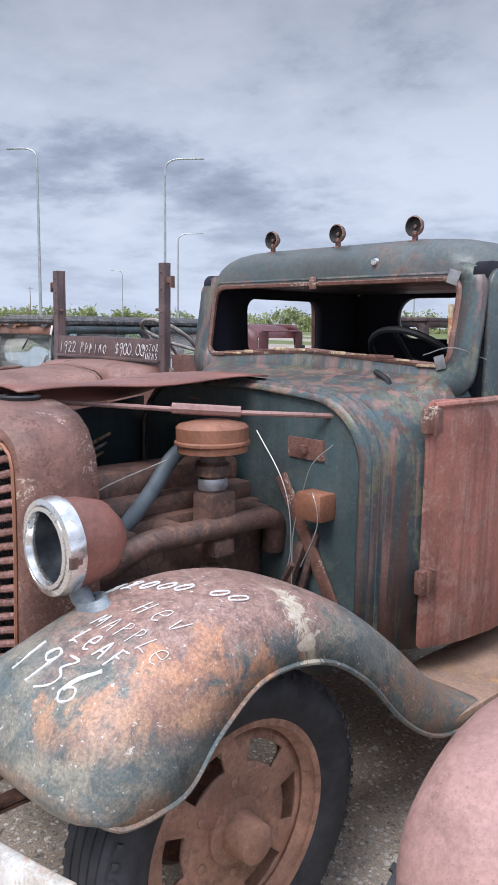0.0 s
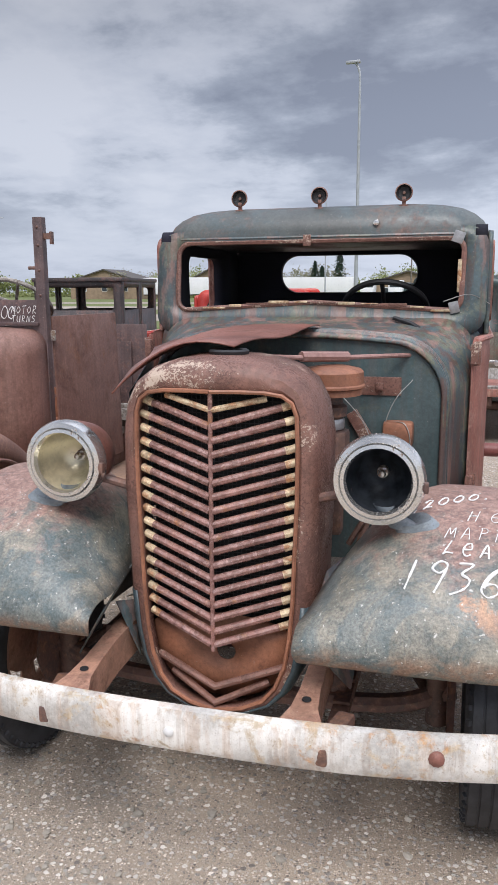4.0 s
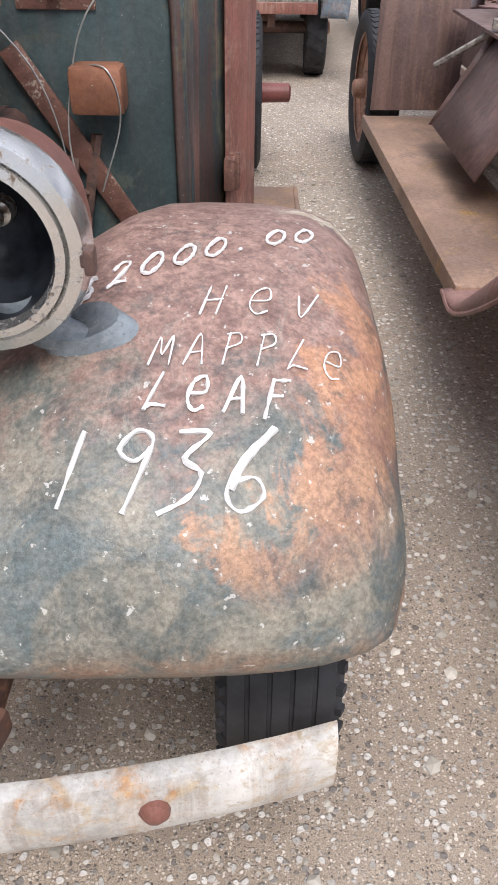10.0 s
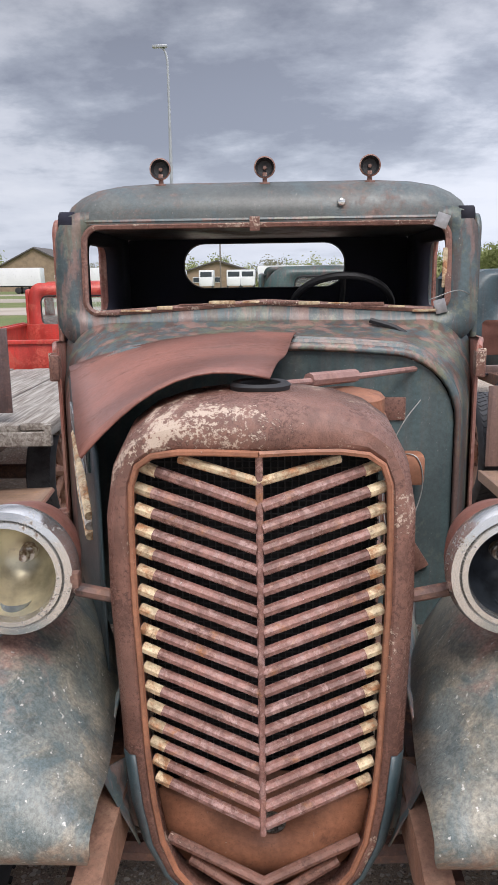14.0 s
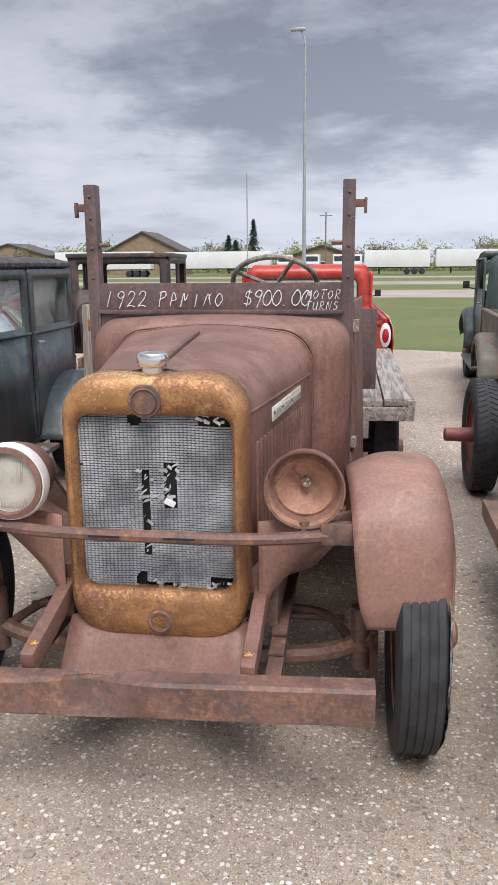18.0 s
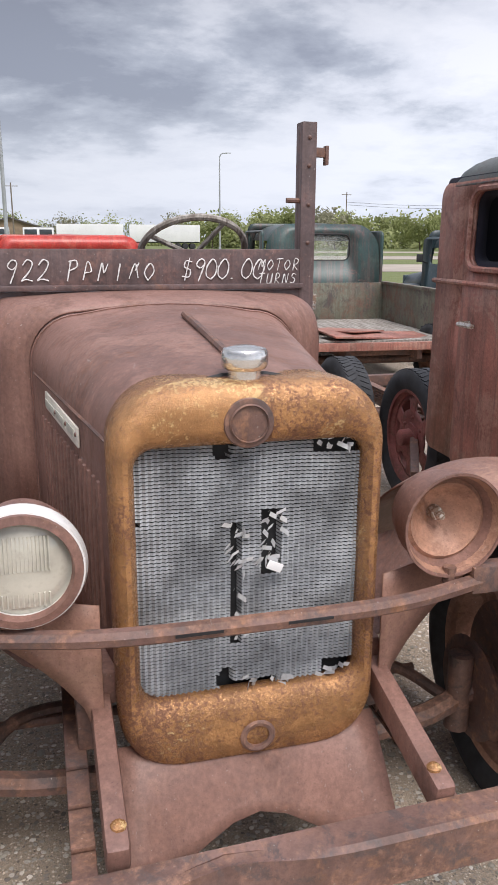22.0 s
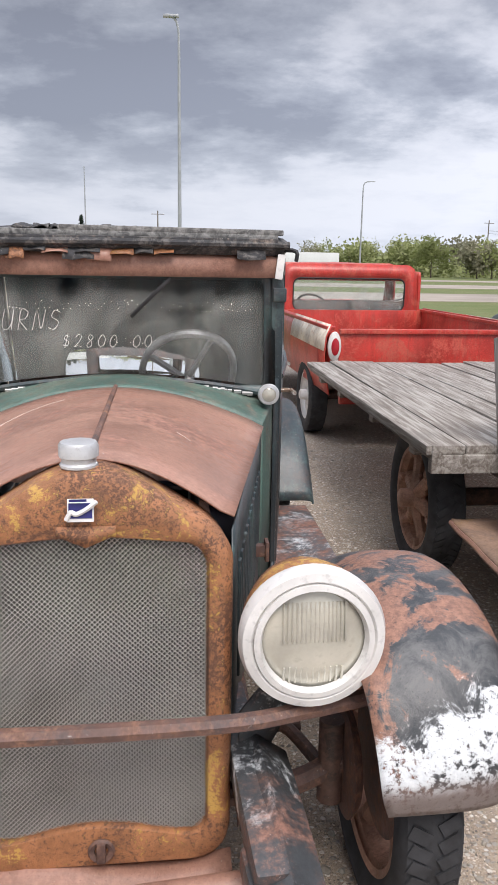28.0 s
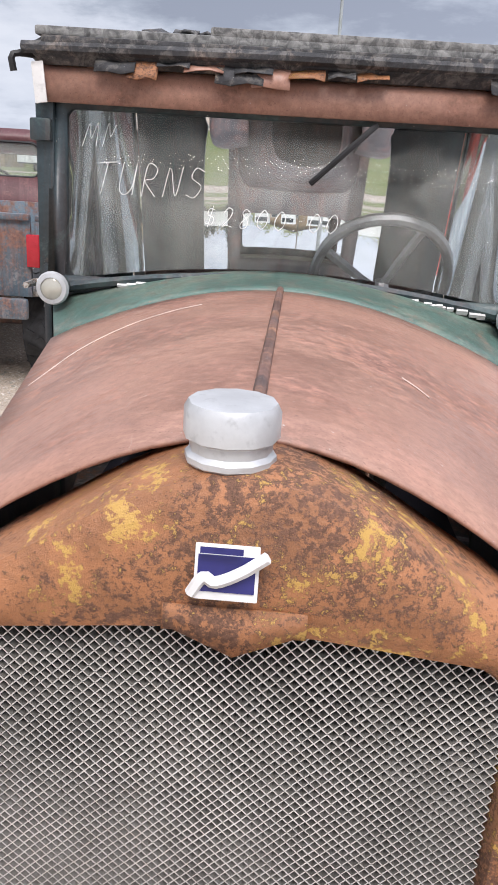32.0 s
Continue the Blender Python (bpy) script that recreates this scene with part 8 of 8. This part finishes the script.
        part("bed_front", boxes(((0, bed_len - 0.02, 0.86), (2 * bed_half, 0.03, 0.46)), bevel=0.006), bed, t)
        for s in (1, -1):
            part("bed_side", boxes(((s * bed_half, (b0 + bed_len) / 2, 0.86), (0.03, bed_len - b0, 0.46)), ((s * bed_half, (b0 + bed_len) / 2, 1.09), (0.075, bed_len - b0, 0.035)), bevel=0.008), bed, t)
    return t


PICK = cab_pickup("green_pickup", pose(-1.42, 7.5, 0, 0, 0, 0), "dark green old pickup with a rusty open bed", "e_green", "bed_green", 2.3, 0.78, 1.8, 1.2, bed_half=0.78, bed_len=2.2)
for s in (1, -1):
    fender(PICK, s, [(0.1, 0.5, 0.78, 1.0, 0, 0.02, 0), (0.2, 0.75, 0.78, 1.02, 0, 0.08, 0), (0.5, 0.92, 0.78, 1.02, 0, 0.1, 0), (0.8, 0.88, 0.78, 1.02, 0, 0.1, 0), (1.1, 0.65, 0.78, 1.0, 0, 0.05, 0), (1.2, 0.5, 0.78, 0.98, 0, 0.02, 0)], "bed_green" if s < 0 else "h_blue", "rear_fender", bead=0.008)
    part("running_board", boxes(((s * 0.88, 2.0, 0.45), (0.22, 1.6, 0.03)), bevel=0.006), "e_green", PICK)
part("tail_frame", boxes(((0, 0.0, 0.58), (1.5, 0.05, 0.08)), ((0.0, 0.3, 0.66), (1.2, 0.4, 0.02), (4, 3, 12)), ((-0.3, 0.6, 0.68), (0.5, 0.8, 0.015), (-3, 2, 30)), bevel=0.006), "a_door", PICK)

cab_pickup("teal_cab_truck", pose(1.06, 6.6, 0, 0, 0, 4), "dark teal cab-and-chassis truck with a rust patch", "e_blue", None, 2.4, 0.77, 1.72, 1.22, patch="a_hood")
cab_pickup("maroon_cab_truck", pose(2.62, 7.2, 0, 0, 0, -4), "maroon old truck cab seen from behind", "g_maroon", None, 2.4, 0.8, 1.85, 1.25)
RED = cab_pickup("red_pickup", pose(-4.28, 7.45, 0, 0, 0, 5), "faded red 1960s pickup with a white fender patch", "red_truck", "red_truck", 3.05, 0.9, 1.64, 1.06, bed_half=0.92, bed_len=2.95, modern=True, rim="white_rim", rw=(0.3, 0.95), win=(1.27, 0.2, 0.71))
for s in (1, -1):
    part("bed_skin", grid([[(s * 0.93, y, 1.12), (s * 0.97, y, 1.02), (s * 0.985, y, 0.86), (s * 0.97, y, 0.7), (s * 0.93, y, 0.52)] for y in (0.0, 0.3, 0.9, 1.6, 2.95)]), "red_truck", RED, solid=0.01)
    part("cab_skin", grid([[(s * 0.92, y, 1.1), (s * 0.96, y, 1.0), (s * 0.96, y, 0.8), (s * 0.92, y, 0.5)] for y in (3.05, 3.65, 4.25)]), "red_truck", RED, solid=0.01)
    l = part("tail_lamp", lathe([(0, 0.03), (0.05, 0.028), (0.08, 0.01), (0.085, -0.01)], 20, pose(s * 0.9, -0.01, 0.94, 90, 0, 0) @ Matrix.Diagonal((0.7, 1.5, 1, 1))), "white_rim", RED)
    part("lamp_lens", lathe([(0, 0.045), (0.03, 0.04), (0.05, 0.028)], 16, pose(s * 0.9, -0.012, 0.94, 90, 0, 0) @ Matrix.Diagonal((0.7, 1.5, 1, 1))), "tail_red", l)
    part("patch_panel", grid([[(s * 0.934, y, 1.125), (s * 0.976, y, 1.02), (s * 0.99, y, 0.9)] for y in (0.01, 0.5, 1.6)]), "white_patch", RED, solid=0.006)
part("tailgate", boxes(((0, 0.0, 0.84), (1.72, 0.03, 0.5)), ((0, -0.01, 1.07), (1.72, 0.06, 0.04)), bevel=0.008), "red_truck", RED)
part("bumper", boxes(((0, -0.12, 0.52), (1.75, 0.05, 0.12)), bevel=0.02), "red_truck", RED)

BLUE = cab_pickup("blue_pickup", pose(-9.218, 6.320, 0, 0, 0, 7.90), "derelict blue and purple pickup with red tail lamps", "g_maroon", "h_blue", 2.2, 0.82, 1.68, 1.15, bed_half=0.9, bed_len=2.15, rim="white_rim")
gate = part("tailgate", boxes(((0, 0.0, 0.86), (1.7, 0.04, 0.5)), bevel=0.008), "h_blue", BLUE)
part("gate_panel", boxes(((0, -0.025, 0.86), (1.2, 0.012, 0.18)), bevel=0.006), "h_blue", gate)
part("gate_rail", boxes(((0, -0.02, 1.1), (1.7, 0.05, 0.04)), bevel=0.008), "h_blue", gate)
for s in (1, -1):
    part("tail_lamp", boxes(((s * 0.87, -0.03, 0.9), (0.08, 0.04, 0.2)), bevel=0.01), "tail_red", BLUE)
    part("bed_skin", grid([[(s * 0.9, y, 1.12), (s * 0.94, y, 1.0), (s * 0.95, y, 0.8), (s * 0.92, y, 0.55)] for y in (0.0, 0.9, 2.15)]), "h_blue", BLUE, solid=0.01)
part("bumper", boxes(((0, -0.12, 0.55), (1.7, 0.06, 0.13)), bevel=0.02), "h_blue", BLUE)

# a dark old sedan body, open frames, far behind
OLD = thing("derelict_sedan", pose(-7.0, 9.6, 0, 0, 0, 8), "dark derelict sedan body with empty window frames", "car")
for y in (0.0, 1.7):
    o = [(x, y, z) for x, z in rr(0.68, 0.62, 0.1, 6, 0, 1.18)]
    i = [(x, y, z) for x, z in rr(0.56, 0.17, 0.05, 6, 0, 1.52)]
    part("end_panel", frame_sheet(o, i), "j_dark", OLD, solid=0.03)
for s in (1, -1):
    for y in (0.42, 1.28):
        o = [(s * 0.68, a, z) for a, z in rr(0.42, 0.62, 0.03, 5, y, 1.18)]
        i = [(s * 0.68, a, z) for a, z in rr(0.34, 0.17, 0.03, 5, y, 1.52)]
        part("side_panel", frame_sheet(o, i), "j_dark", OLD, solid=0.03)
    fender(OLD, s, [(-0.9, 0.5, 0.5, 0.85, 0, 0.04, 0), (-0.7, 0.85, 0.5, 0.85, 0.02, 0.1, 0), (-0.3, 0.95, 0.5, 0.85, 0.02, 0.1, 0), (0.1, 0.7, 0.5, 0.85, 0, 0.05, 0), (0.3, 0.45, 0.5, 0.85, 0, 0.02, 0)], "j_dark", "fender", bead=0)
    wheel(OLD, s * 0.7, -0.4, 0.36, 0.14, s, 0.26, "spoke", tread=20)
    wheel(OLD, s * 0.7, 1.9, 0.36, 0.14, s, 0.26, "spoke", tread=20, name="rear_wheel")
part("roof", boxes(((0, 0.85, 1.8), (1.42, 1.8, 0.06)), bevel=0.02), "j_dark", OLD)
part("hood", grid([arch_ring(y, h, z, 0.6, 0.15, crown=0.02) for y, h, z in ((0.0, 0.6, 1.2), (-0.4, 0.45, 1.16), (-0.95, 0.3, 1.1))]), "j_dark", OLD, solid=0.01)
frame_rails(OLD, 0.36, 0.45, -0.9, 2.2)

# ---------------------------------------------------------------- ground
bm = bmesh.new()
S = 900
bmesh.ops.create_grid(bm, x_segments=2, y_segments=2, size=S)
ground = tagged(part("ground", bm, "grass", smooth=False, at=Matrix.Translation((0, 0, -0.02))), "spring grass field reaching the horizon", "ground", kind="structure")
xs = [-60, -30, -16] + [-12 + 0.25 * k for k in range(61)] + [6, 14, 40]
ys = [-40, -15, -6] + [-2.5 + 0.25 * k for k in range(55)] + [13, 15.5]
bm = grid([[(x, y + (0.9 * math.sin(x * 0.35) + 0.4 * math.sin(x * 1.3) if y > 15 else 0), (0.006 * noise.noise((x * 0.9, y * 0.9, 0.3)) if abs(x) < 13 and abs(y) < 13 else 0.0)) for x in xs] for y in ys])
yard = tagged(part("gravel_yard", bm, "gravel"), "old asphalt and gravel yard with pale pebbles", "ground", kind="structure")
for y0, y1, nm in ((40, 52, "road"), (66, 80, "road"), (100, 112, "road")):
    tagged(part(nm, boxes(((0, (y0 + y1) / 2, -0.02), (1400, y1 - y0, 0.05)), bevel=0), "road", smooth=False), "pale highway carriageway", "road", kind="structure")
# loose pebbles where the walk passes
rng = random.Random(21)
cv, cf = [], []
ico = bmesh.new()
bmesh.ops.create_icosphere(ico, subdivisions=1, radius=1.0)
iv, jf = [v.co.copy() for v in ico.verts], [[v.index for v in f.verts] for f in ico.faces]
ico.free()
for _ in range(36000):
    x, y = rng.uniform(-7.6, 1.4), rng.uniform(-0.9, 5.2)
    if rng.random() < 0.25:
        x, y = rng.uniform(-9, 2), rng.uniform(5, 9)
    r = min(0.017, 0.0028 * (1 / (0.09 + rng.random())) ** 0.8)
    k0 = len(cv)
    a, fl, e = rng.uniform(0, 6.28), rng.uniform(0.35, 0.7), rng.uniform(0.7, 1.2)
    for v in iv:
        q = v * r * (1 + 0.25 * rng.uniform(-1, 1))
        cv.append((x + math.cos(a) * q.x * e - math.sin(a) * q.y, y + math.sin(a) * q.x * e + math.cos(a) * q.y, 0.002 + q.z * fl))
    cf += [[k0 + i for i in f] for f in jf]
me = bpy.data.meshes.new("pebbles")
me.from_pydata(cv, [], cf)
me.materials.append(M["stone"])
tagged(new("pebbles", me), "loose pale pebbles scattered on the yard", "pebbles", kind="stuff")

# ---------------------------------------------------------------- beyond the yard


def street_lamp(x, y, h, arm, turn, r=0.09, name="street_lamp"):
    t = thing(name, pose(x, y, 0, 0, 0, turn), "tall galvanised lamp post with a curved arm", "street lamp", "highway lamps")
    part("pole", tube([(0, 0, 0), (0, 0, h * 0.5), (0, 0, h - 1.2)], [r, r * 0.8, r * 0.6], 10), "pole", t)
    if arm:
        part("arm", tube(smooth_path([(0, 0, h - 1.25), (0.05 * arm, 0, h - 0.5), (0.35 * arm, 0, h - 0.08), (arm, 0, h)], 6), r * 0.55, 8), "pole", t)
        part("lamp_head", boxes(((arm + 0.25, 0, h), (0.7, 0.25, 0.12)), bevel=0.03), "pole", t)
    part("base", boxes(((0, 0, 0.2), (0.4, 0.4, 0.4)), bevel=0.05), "pole", t)


def utility_pole(x, y, h, turn=0):
    t = thing("utility_pole", pose(x, y, 0, 0, 0, turn), "weathered wooden utility pole with crossarm", "utility pole", "utility poles")
    part("pole", tube([(0, 0, 0), (0, 0, h)], [0.16, 0.11], 8), "pole_wood", t)
    part("crossarm", boxes(((0, 0, h - 0.6), (2.4, 0.12, 0.12)), bevel=0.01), "pole_wood", t)
    for k in (-1, 0, 1):
        part("insulator", lathe([(0.05, 0), (0.06, 0.1), (0, 0.14)], 8, Matrix.Translation((k * 1.0, 0, h - 0.54))), "trailer", t)


def trailer(x, y, length, turn=0, tractor=False):
    t = thing("semi_trailer", pose(x, y, 0, 0, 0, turn), "long white semi-trailer parked by the highway", "trailer", "parked trailers")
    part("box", boxes(((0, 0, 2.55), (length, 2.5, 2.7)), bevel=0.05), "trailer", t)
    part("under_rail", boxes(((0, 0, 1.12), (length, 2.3, 0.16)), bevel=0.03), "black", t)
    for k in range(3):
        for s in (1, -1):
            part("wheel", lathe([(0, 0.14), (0.4, 0.14), (0.5, 0.1), (0.5, -0.1), (0.4, -0.14), (0, -0.14)], 18, Matrix.Translation((length / 2 - 1.2 - 1.2 * k, s * 1.0, 0.5)) @ pose(0, 0, 0, 90, 0, 0)), "rubber", t)
    part("landing_leg", boxes(((-length / 2 + 2.4, 0, 0.6), (0.2, 1.6, 1.0)), bevel=0.02), "black", t)


def lorry_cab(x, y, turn=0):
    t = thing("lorry_cab", pose(x, y, 0, 0, 0, turn), "white lorry cab with a dark windscreen", "lorry", "parked lorries")
    part("cab", boxes(((0, 0, 2.0), (2.4, 2.2, 2.6)), ((0, -0.8, 1.4), (2.2, 1.4, 1.4)), bevel=0.15), "trailer", t)
    part("windscreen", boxes(((0, -1.12, 2.6), (1.9, 0.06, 0.8)), bevel=0.03), "house_glass", t)
    for s in (1, -1):
        part("wheel", lathe([(0, 0.15), (0.4, 0.15), (0.5, 0.1), (0.5, -0.1), (0, -0.15)], 18, Matrix.Translation((s * 1.0, -0.9, 0.5)) @ SIDE[s]), "rubber", t)


def house(x, y, w, d, h, rise, turn=0):
    t = thing("house", pose(x, y, 0, 0, 0, turn), "low brown house with a dark gabled roof", "house", "far houses")
    part("wall", boxes(((0, 0, h / 2), (w, d, h)), bevel=0), "house_wall", t, smooth=False)
    part("roof", grid([[(-w / 2 - 0.5, -d / 2 - 0.5, h - 0.1), (0, -d / 2 - 0.5, h + rise), (w / 2 + 0.5, -d / 2 - 0.5, h - 0.1)], [(-w / 2 - 0.5, d / 2 + 0.5, h - 0.1), (0, d / 2 + 0.5, h + rise), (w / 2 + 0.5, d / 2 + 0.5, h - 0.1)]]), "house_roof", t, smooth=False, solid=0.25)
    part("gable", grid([[(-w / 2, -d / 2, h), (0, -d / 2, h + rise)], [(w / 2, -d / 2, h), (0.01, -d / 2, h + rise)]]), "house_wall", t, smooth=False)
    for k in range(3):
        wd = part("window", boxes(((-w * 0.3 + w * 0.3 * k, -d / 2 - 0.03, h * 0.55), (1.4, 0.1, 1.1)), bevel=0), "trailer", t, smooth=False)
        part("pane", boxes(((-w * 0.3 + w * 0.3 * k, -d / 2 - 0.09, h * 0.55), (1.2, 0.05, 0.9)), bevel=0), "house_glass", wd, smooth=False)


def leafy(name, x, y, h, w, mat, seed, label, count=420, size=0.3):
    """A small tree: trunk, limbs and a loose crown of many leaf clumps."""
    rng = random.Random(seed)
    t = thing(name, pose(x, y, 0, 0, 0, rng.uniform(0, 360)), label, "tree", "trees beyond the road")
    bm = tube(smooth_path([(0, 0, 0), (0.1, 0.05, h * 0.3), (0.0, 0.1, h * 0.75)], 3), [0.16, 0.14, 0.12, 0.1, 0.08, 0.06, 0.04], 7)
    tips = []
    for k in range(9):
        a, z = 2.4 * k, h * (0.22 + 0.06 * k)
        tip = (w * rng.uniform(0.5, 0.95) * math.cos(a), w * rng.uniform(0.5, 0.95) * math.sin(a), min(h * 0.95, z + h * rng.uniform(0.1, 0.35)))
        tube([(0.05, 0.05, z), (tip[0] * 0.5, tip[1] * 0.5, z + (tip[2] - z) * 0.6), tip], [0.06, 0.04, 0.015], 5, bm)
        tips.append(Vector(tip))
    part("trunk", bm, "bark", t)
    vs, fs = [], []
    for _ in range(count):
        c = rng.choice(tips) + Vector((rng.gauss(0, w * 0.3), rng.gauss(0, w * 0.3), rng.gauss(0, h * 0.13)))
        if c.z < h * 0.12:
            continue
        s = size * rng.uniform(0.5, 1.3)
        u = Vector((rng.gauss(0, 1), rng.gauss(0, 1), rng.gauss(0, 1))).normalized()
        v = u.orthogonal().normalized()
        k0 = len(vs)
        vs += [c + u * s, c + v * s * 0.6, c - u * s, c - v * s * 0.6]
        fs.append((k0, k0 + 1, k0 + 2, k0 + 3))
    me = bpy.data.meshes.new("crown")
    me.from_pydata(vs, [], fs)
    me.materials.append(M[mat])
    ob = new("crown", me)
    ob.parent = t
    return t


def spruce(x, y, h, w):
    rng = random.Random(int(x * 10) + 7)
    t = thing("spruce", pose(x, y, 0), "dark pointed spruce tree", "tree", "far spruces")
    part("trunk", tube([(0, 0, 0), (0, 0, h)], [0.25, 0.03], 6), "bark", t)
    vs, fs = [], []
    for k in range(520):
        f = rng.random() ** 0.8
        r = w * (1 - f) * rng.uniform(0.3, 1.0) + 0.1
        a = rng.uniform(0, 6.28)
        c = Vector((r * math.cos(a), r * math.sin(a), h * (0.06 + 0.93 * f)))
        u = Vector((math.cos(a), math.sin(a), -0.5)) * rng.uniform(0.3, 0.6)
        v = Vector((-math.sin(a), math.cos(a), 0)) * rng.uniform(0.15, 0.3)
        k0 = len(vs)
        vs += [c - u, c + v, c + u, c - v]
        fs.append((k0, k0 + 1, k0 + 2, k0 + 3))
    me = bpy.data.meshes.new("crown")
    me.from_pydata(vs, [], fs)
    me.materials.append(M["needle"])
    new("crown", me).parent = t


def away(bearing, dist, ox=-3.5, oy=0.0):
    """A place at a bearing (degrees to the right of +y) and a distance."""
    a = radians(bearing)
    return ox + dist * math.sin(a), oy + dist * math.cos(a)
street_lamp(-7.99, 38.5, 12.35, -0.6, 0, 0.1)
street_lamp(15.9, 123.5, 14.4, 1.2, 0, 0.16)
street_lamp(-20.91, 90.4, 13.1, 0, 0, 0.09, "flag_pole")
street_lamp(*away(-63.88, 62, 0.465, 0.407), 14.6, -2.6, 28, 0.13)
street_lamp(*away(-55.09, 62, 0.465, 0.407), 14.3, 2.4, 50, 0.13)
street_lamp(*away(-54.15, 95, 0.465, 0.407), 12.5, 2.4, 50, 0.13)
street_lamp(*away(-58.14, 170, 0.465, 0.407), 13.0, -2.4, 40, 0.13)
street_lamp(*away(-37.05, 130, 0.446, 0.402), 13.0, 2.4, 30, 0.13)
utility_pole(53.7, 175.8, 12.2, 10)
utility_pole(*away(-5.3, 150), 11.2, 0)
utility_pole(*away(-64.57, 260, 0.465, 0.407), 13.0, 20)
utility_pole(*away(33, 170), 10.6, 10)
for b0, b1 in ((18.6, 33),):
    p, q = (53.7, 175.8), away(b1, 170)
    for dz in (10.0, 9.4):
        bm = tube([(lerp(p[0], q[0], k / 8), lerp(p[1], q[1], k / 8), dz - 1.2 * math.sin(math.pi * k / 8)) for k in range(9)], 0.03, 4)
        tagged(part("power_line", bm, "black"), "thin black overhead power line", "cable")
for b, length, d in ((-21.2, 15.5, 128), (-13.0, 17.5, 131), (-0.2, 10.5, 132), (5.0, 11.5, 133)):
    x, y = away(b, d)
    trailer(x, y, length, -b * 0.2)
for b in (-8.2, -6.2, -4.2, -3.2):
    lorry_cab(*away(b, 131), 0)
house(*away(-17.9, 165), 15, 10, 4.6, 3.8, 0)
house(*away(-5.4, 160), 14, 9, 3.2, 2.2, 0)
house(*away(-27, 190), 18, 10, 4.2, 2.6, 0)
for b, d, h in ((-10.5, 165, 11.0), (-12.3, 170, 8.0), (-11.8, 172, 7.0), (35, 210, 11.0), (31.5, 200, 9.0)):
    spruce(*away(b, d), h, 2.4)
rng = random.Random(77)
for k in range(46):
    b = 8.2 + 1.25 * k + rng.uniform(-0.4, 0.4)
    leafy("poplar_tree", *away(b, 150 + rng.uniform(-12, 25)), rng.uniform(4.8, 6.8) * (1.0 if b < 30 else 0.85), rng.uniform(2.4, 3.4), "leaf_spring" if rng.random() < 0.72 else "leaf_grey", k, "spring tree in thin pale green leaf", 1500, 0.36)
for k in range(26):
    b = -27 + 1.35 * k + rng.uniform(-0.5, 0.5)
    leafy("poplar_tree", *away(b, 185 + rng.uniform(-8, 25)), rng.uniform(4.6, 7.4), rng.uniform(2.0, 3.2), "leaf_grey" if rng.random() < 0.45 else "leaf_spring", 100 + k, "half-bare spring tree beyond the highway", 800, 0.26)
for k in range(40):
    b = -78 + 1.3 * k + rng.uniform(-0.5, 0.5)
    leafy("far_tree", *away(b, 290 + rng.uniform(-15, 40), 0.446, 0.402), rng.uniform(5, 7.5), rng.uniform(3.0, 4.6), "leaf_spring", 200 + k, "far green tree on the skyline", 420, 0.6)
# a low hedge of scrub closes the wood's foot
bm = bmesh.new()
vs, fs = [], []
for k in range(30000):
    b = rng.uniform(-80, 66)
    far = 300 if b < -28 else (200 if b < 8 else 158)
    x, y = away(b, far + rng.uniform(-5, 12))
    c = Vector((x, y, rng.uniform(0.1, 4.2 if b > 8 else 2.2) * rng.uniform(0.4, 1.0)))
    u = Vector((rng.gauss(0, 1), rng.gauss(0, 1), rng.gauss(0, 1))).normalized() * rng.uniform(0.25, 0.65)
    v = u.orthogonal().normalized() * u.length * 0.7
    k0 = len(vs)
    vs += [c + u, c + v, c - u, c - v]
    fs.append((k0, k0 + 1, k0 + 2, k0 + 3))
bm.free()
me = bpy.data.meshes.new("scrub")
me.from_pydata(vs, [], fs)
me.materials.append(M["leaf_spring"])
tagged(new("scrub", me), "low scrub along the far side of the highway", "bushes", kind="stuff")
sign = thing("warning_sign", pose(*away(-63.95, 55, 0.465, 0.407), 0, 0, 0, 64), "red triangular warning sign on a thin post", "sign")
part("post", tube([(0, 0, 0), (0, 0, 1.9)], 0.03, 6), "pole", sign)
part("plate", lathe([(0, 0.012), (0.46, 0.012), (0.46, -0.012), (0, -0.012)], 3, pose(0, -0.04, 1.75, 90, 0, 0) @ Matrix.Rotation(math.pi / 2, 4, "Z")), "sign_red", sign)
sign = thing("road_sign", pose(30.5, 51.2, 0, 0, 0, -35), "green road sign with white marks on a thin post", "sign")
part("post", tube([(0, 0, 0), (0, 0, 2.9)], 0.03, 6), "pole", sign)
plate = part("plate", boxes(((0, -0.04, 2.2), (0.55, 0.03, 1.3)), bevel=0.01), "sign_green", sign)
for k in range(3):
    part("mark", boxes(((0, -0.06, 1.9 + 0.3 * k), (0.34, 0.012, 0.08)), bevel=0.002), "trailer", plate)
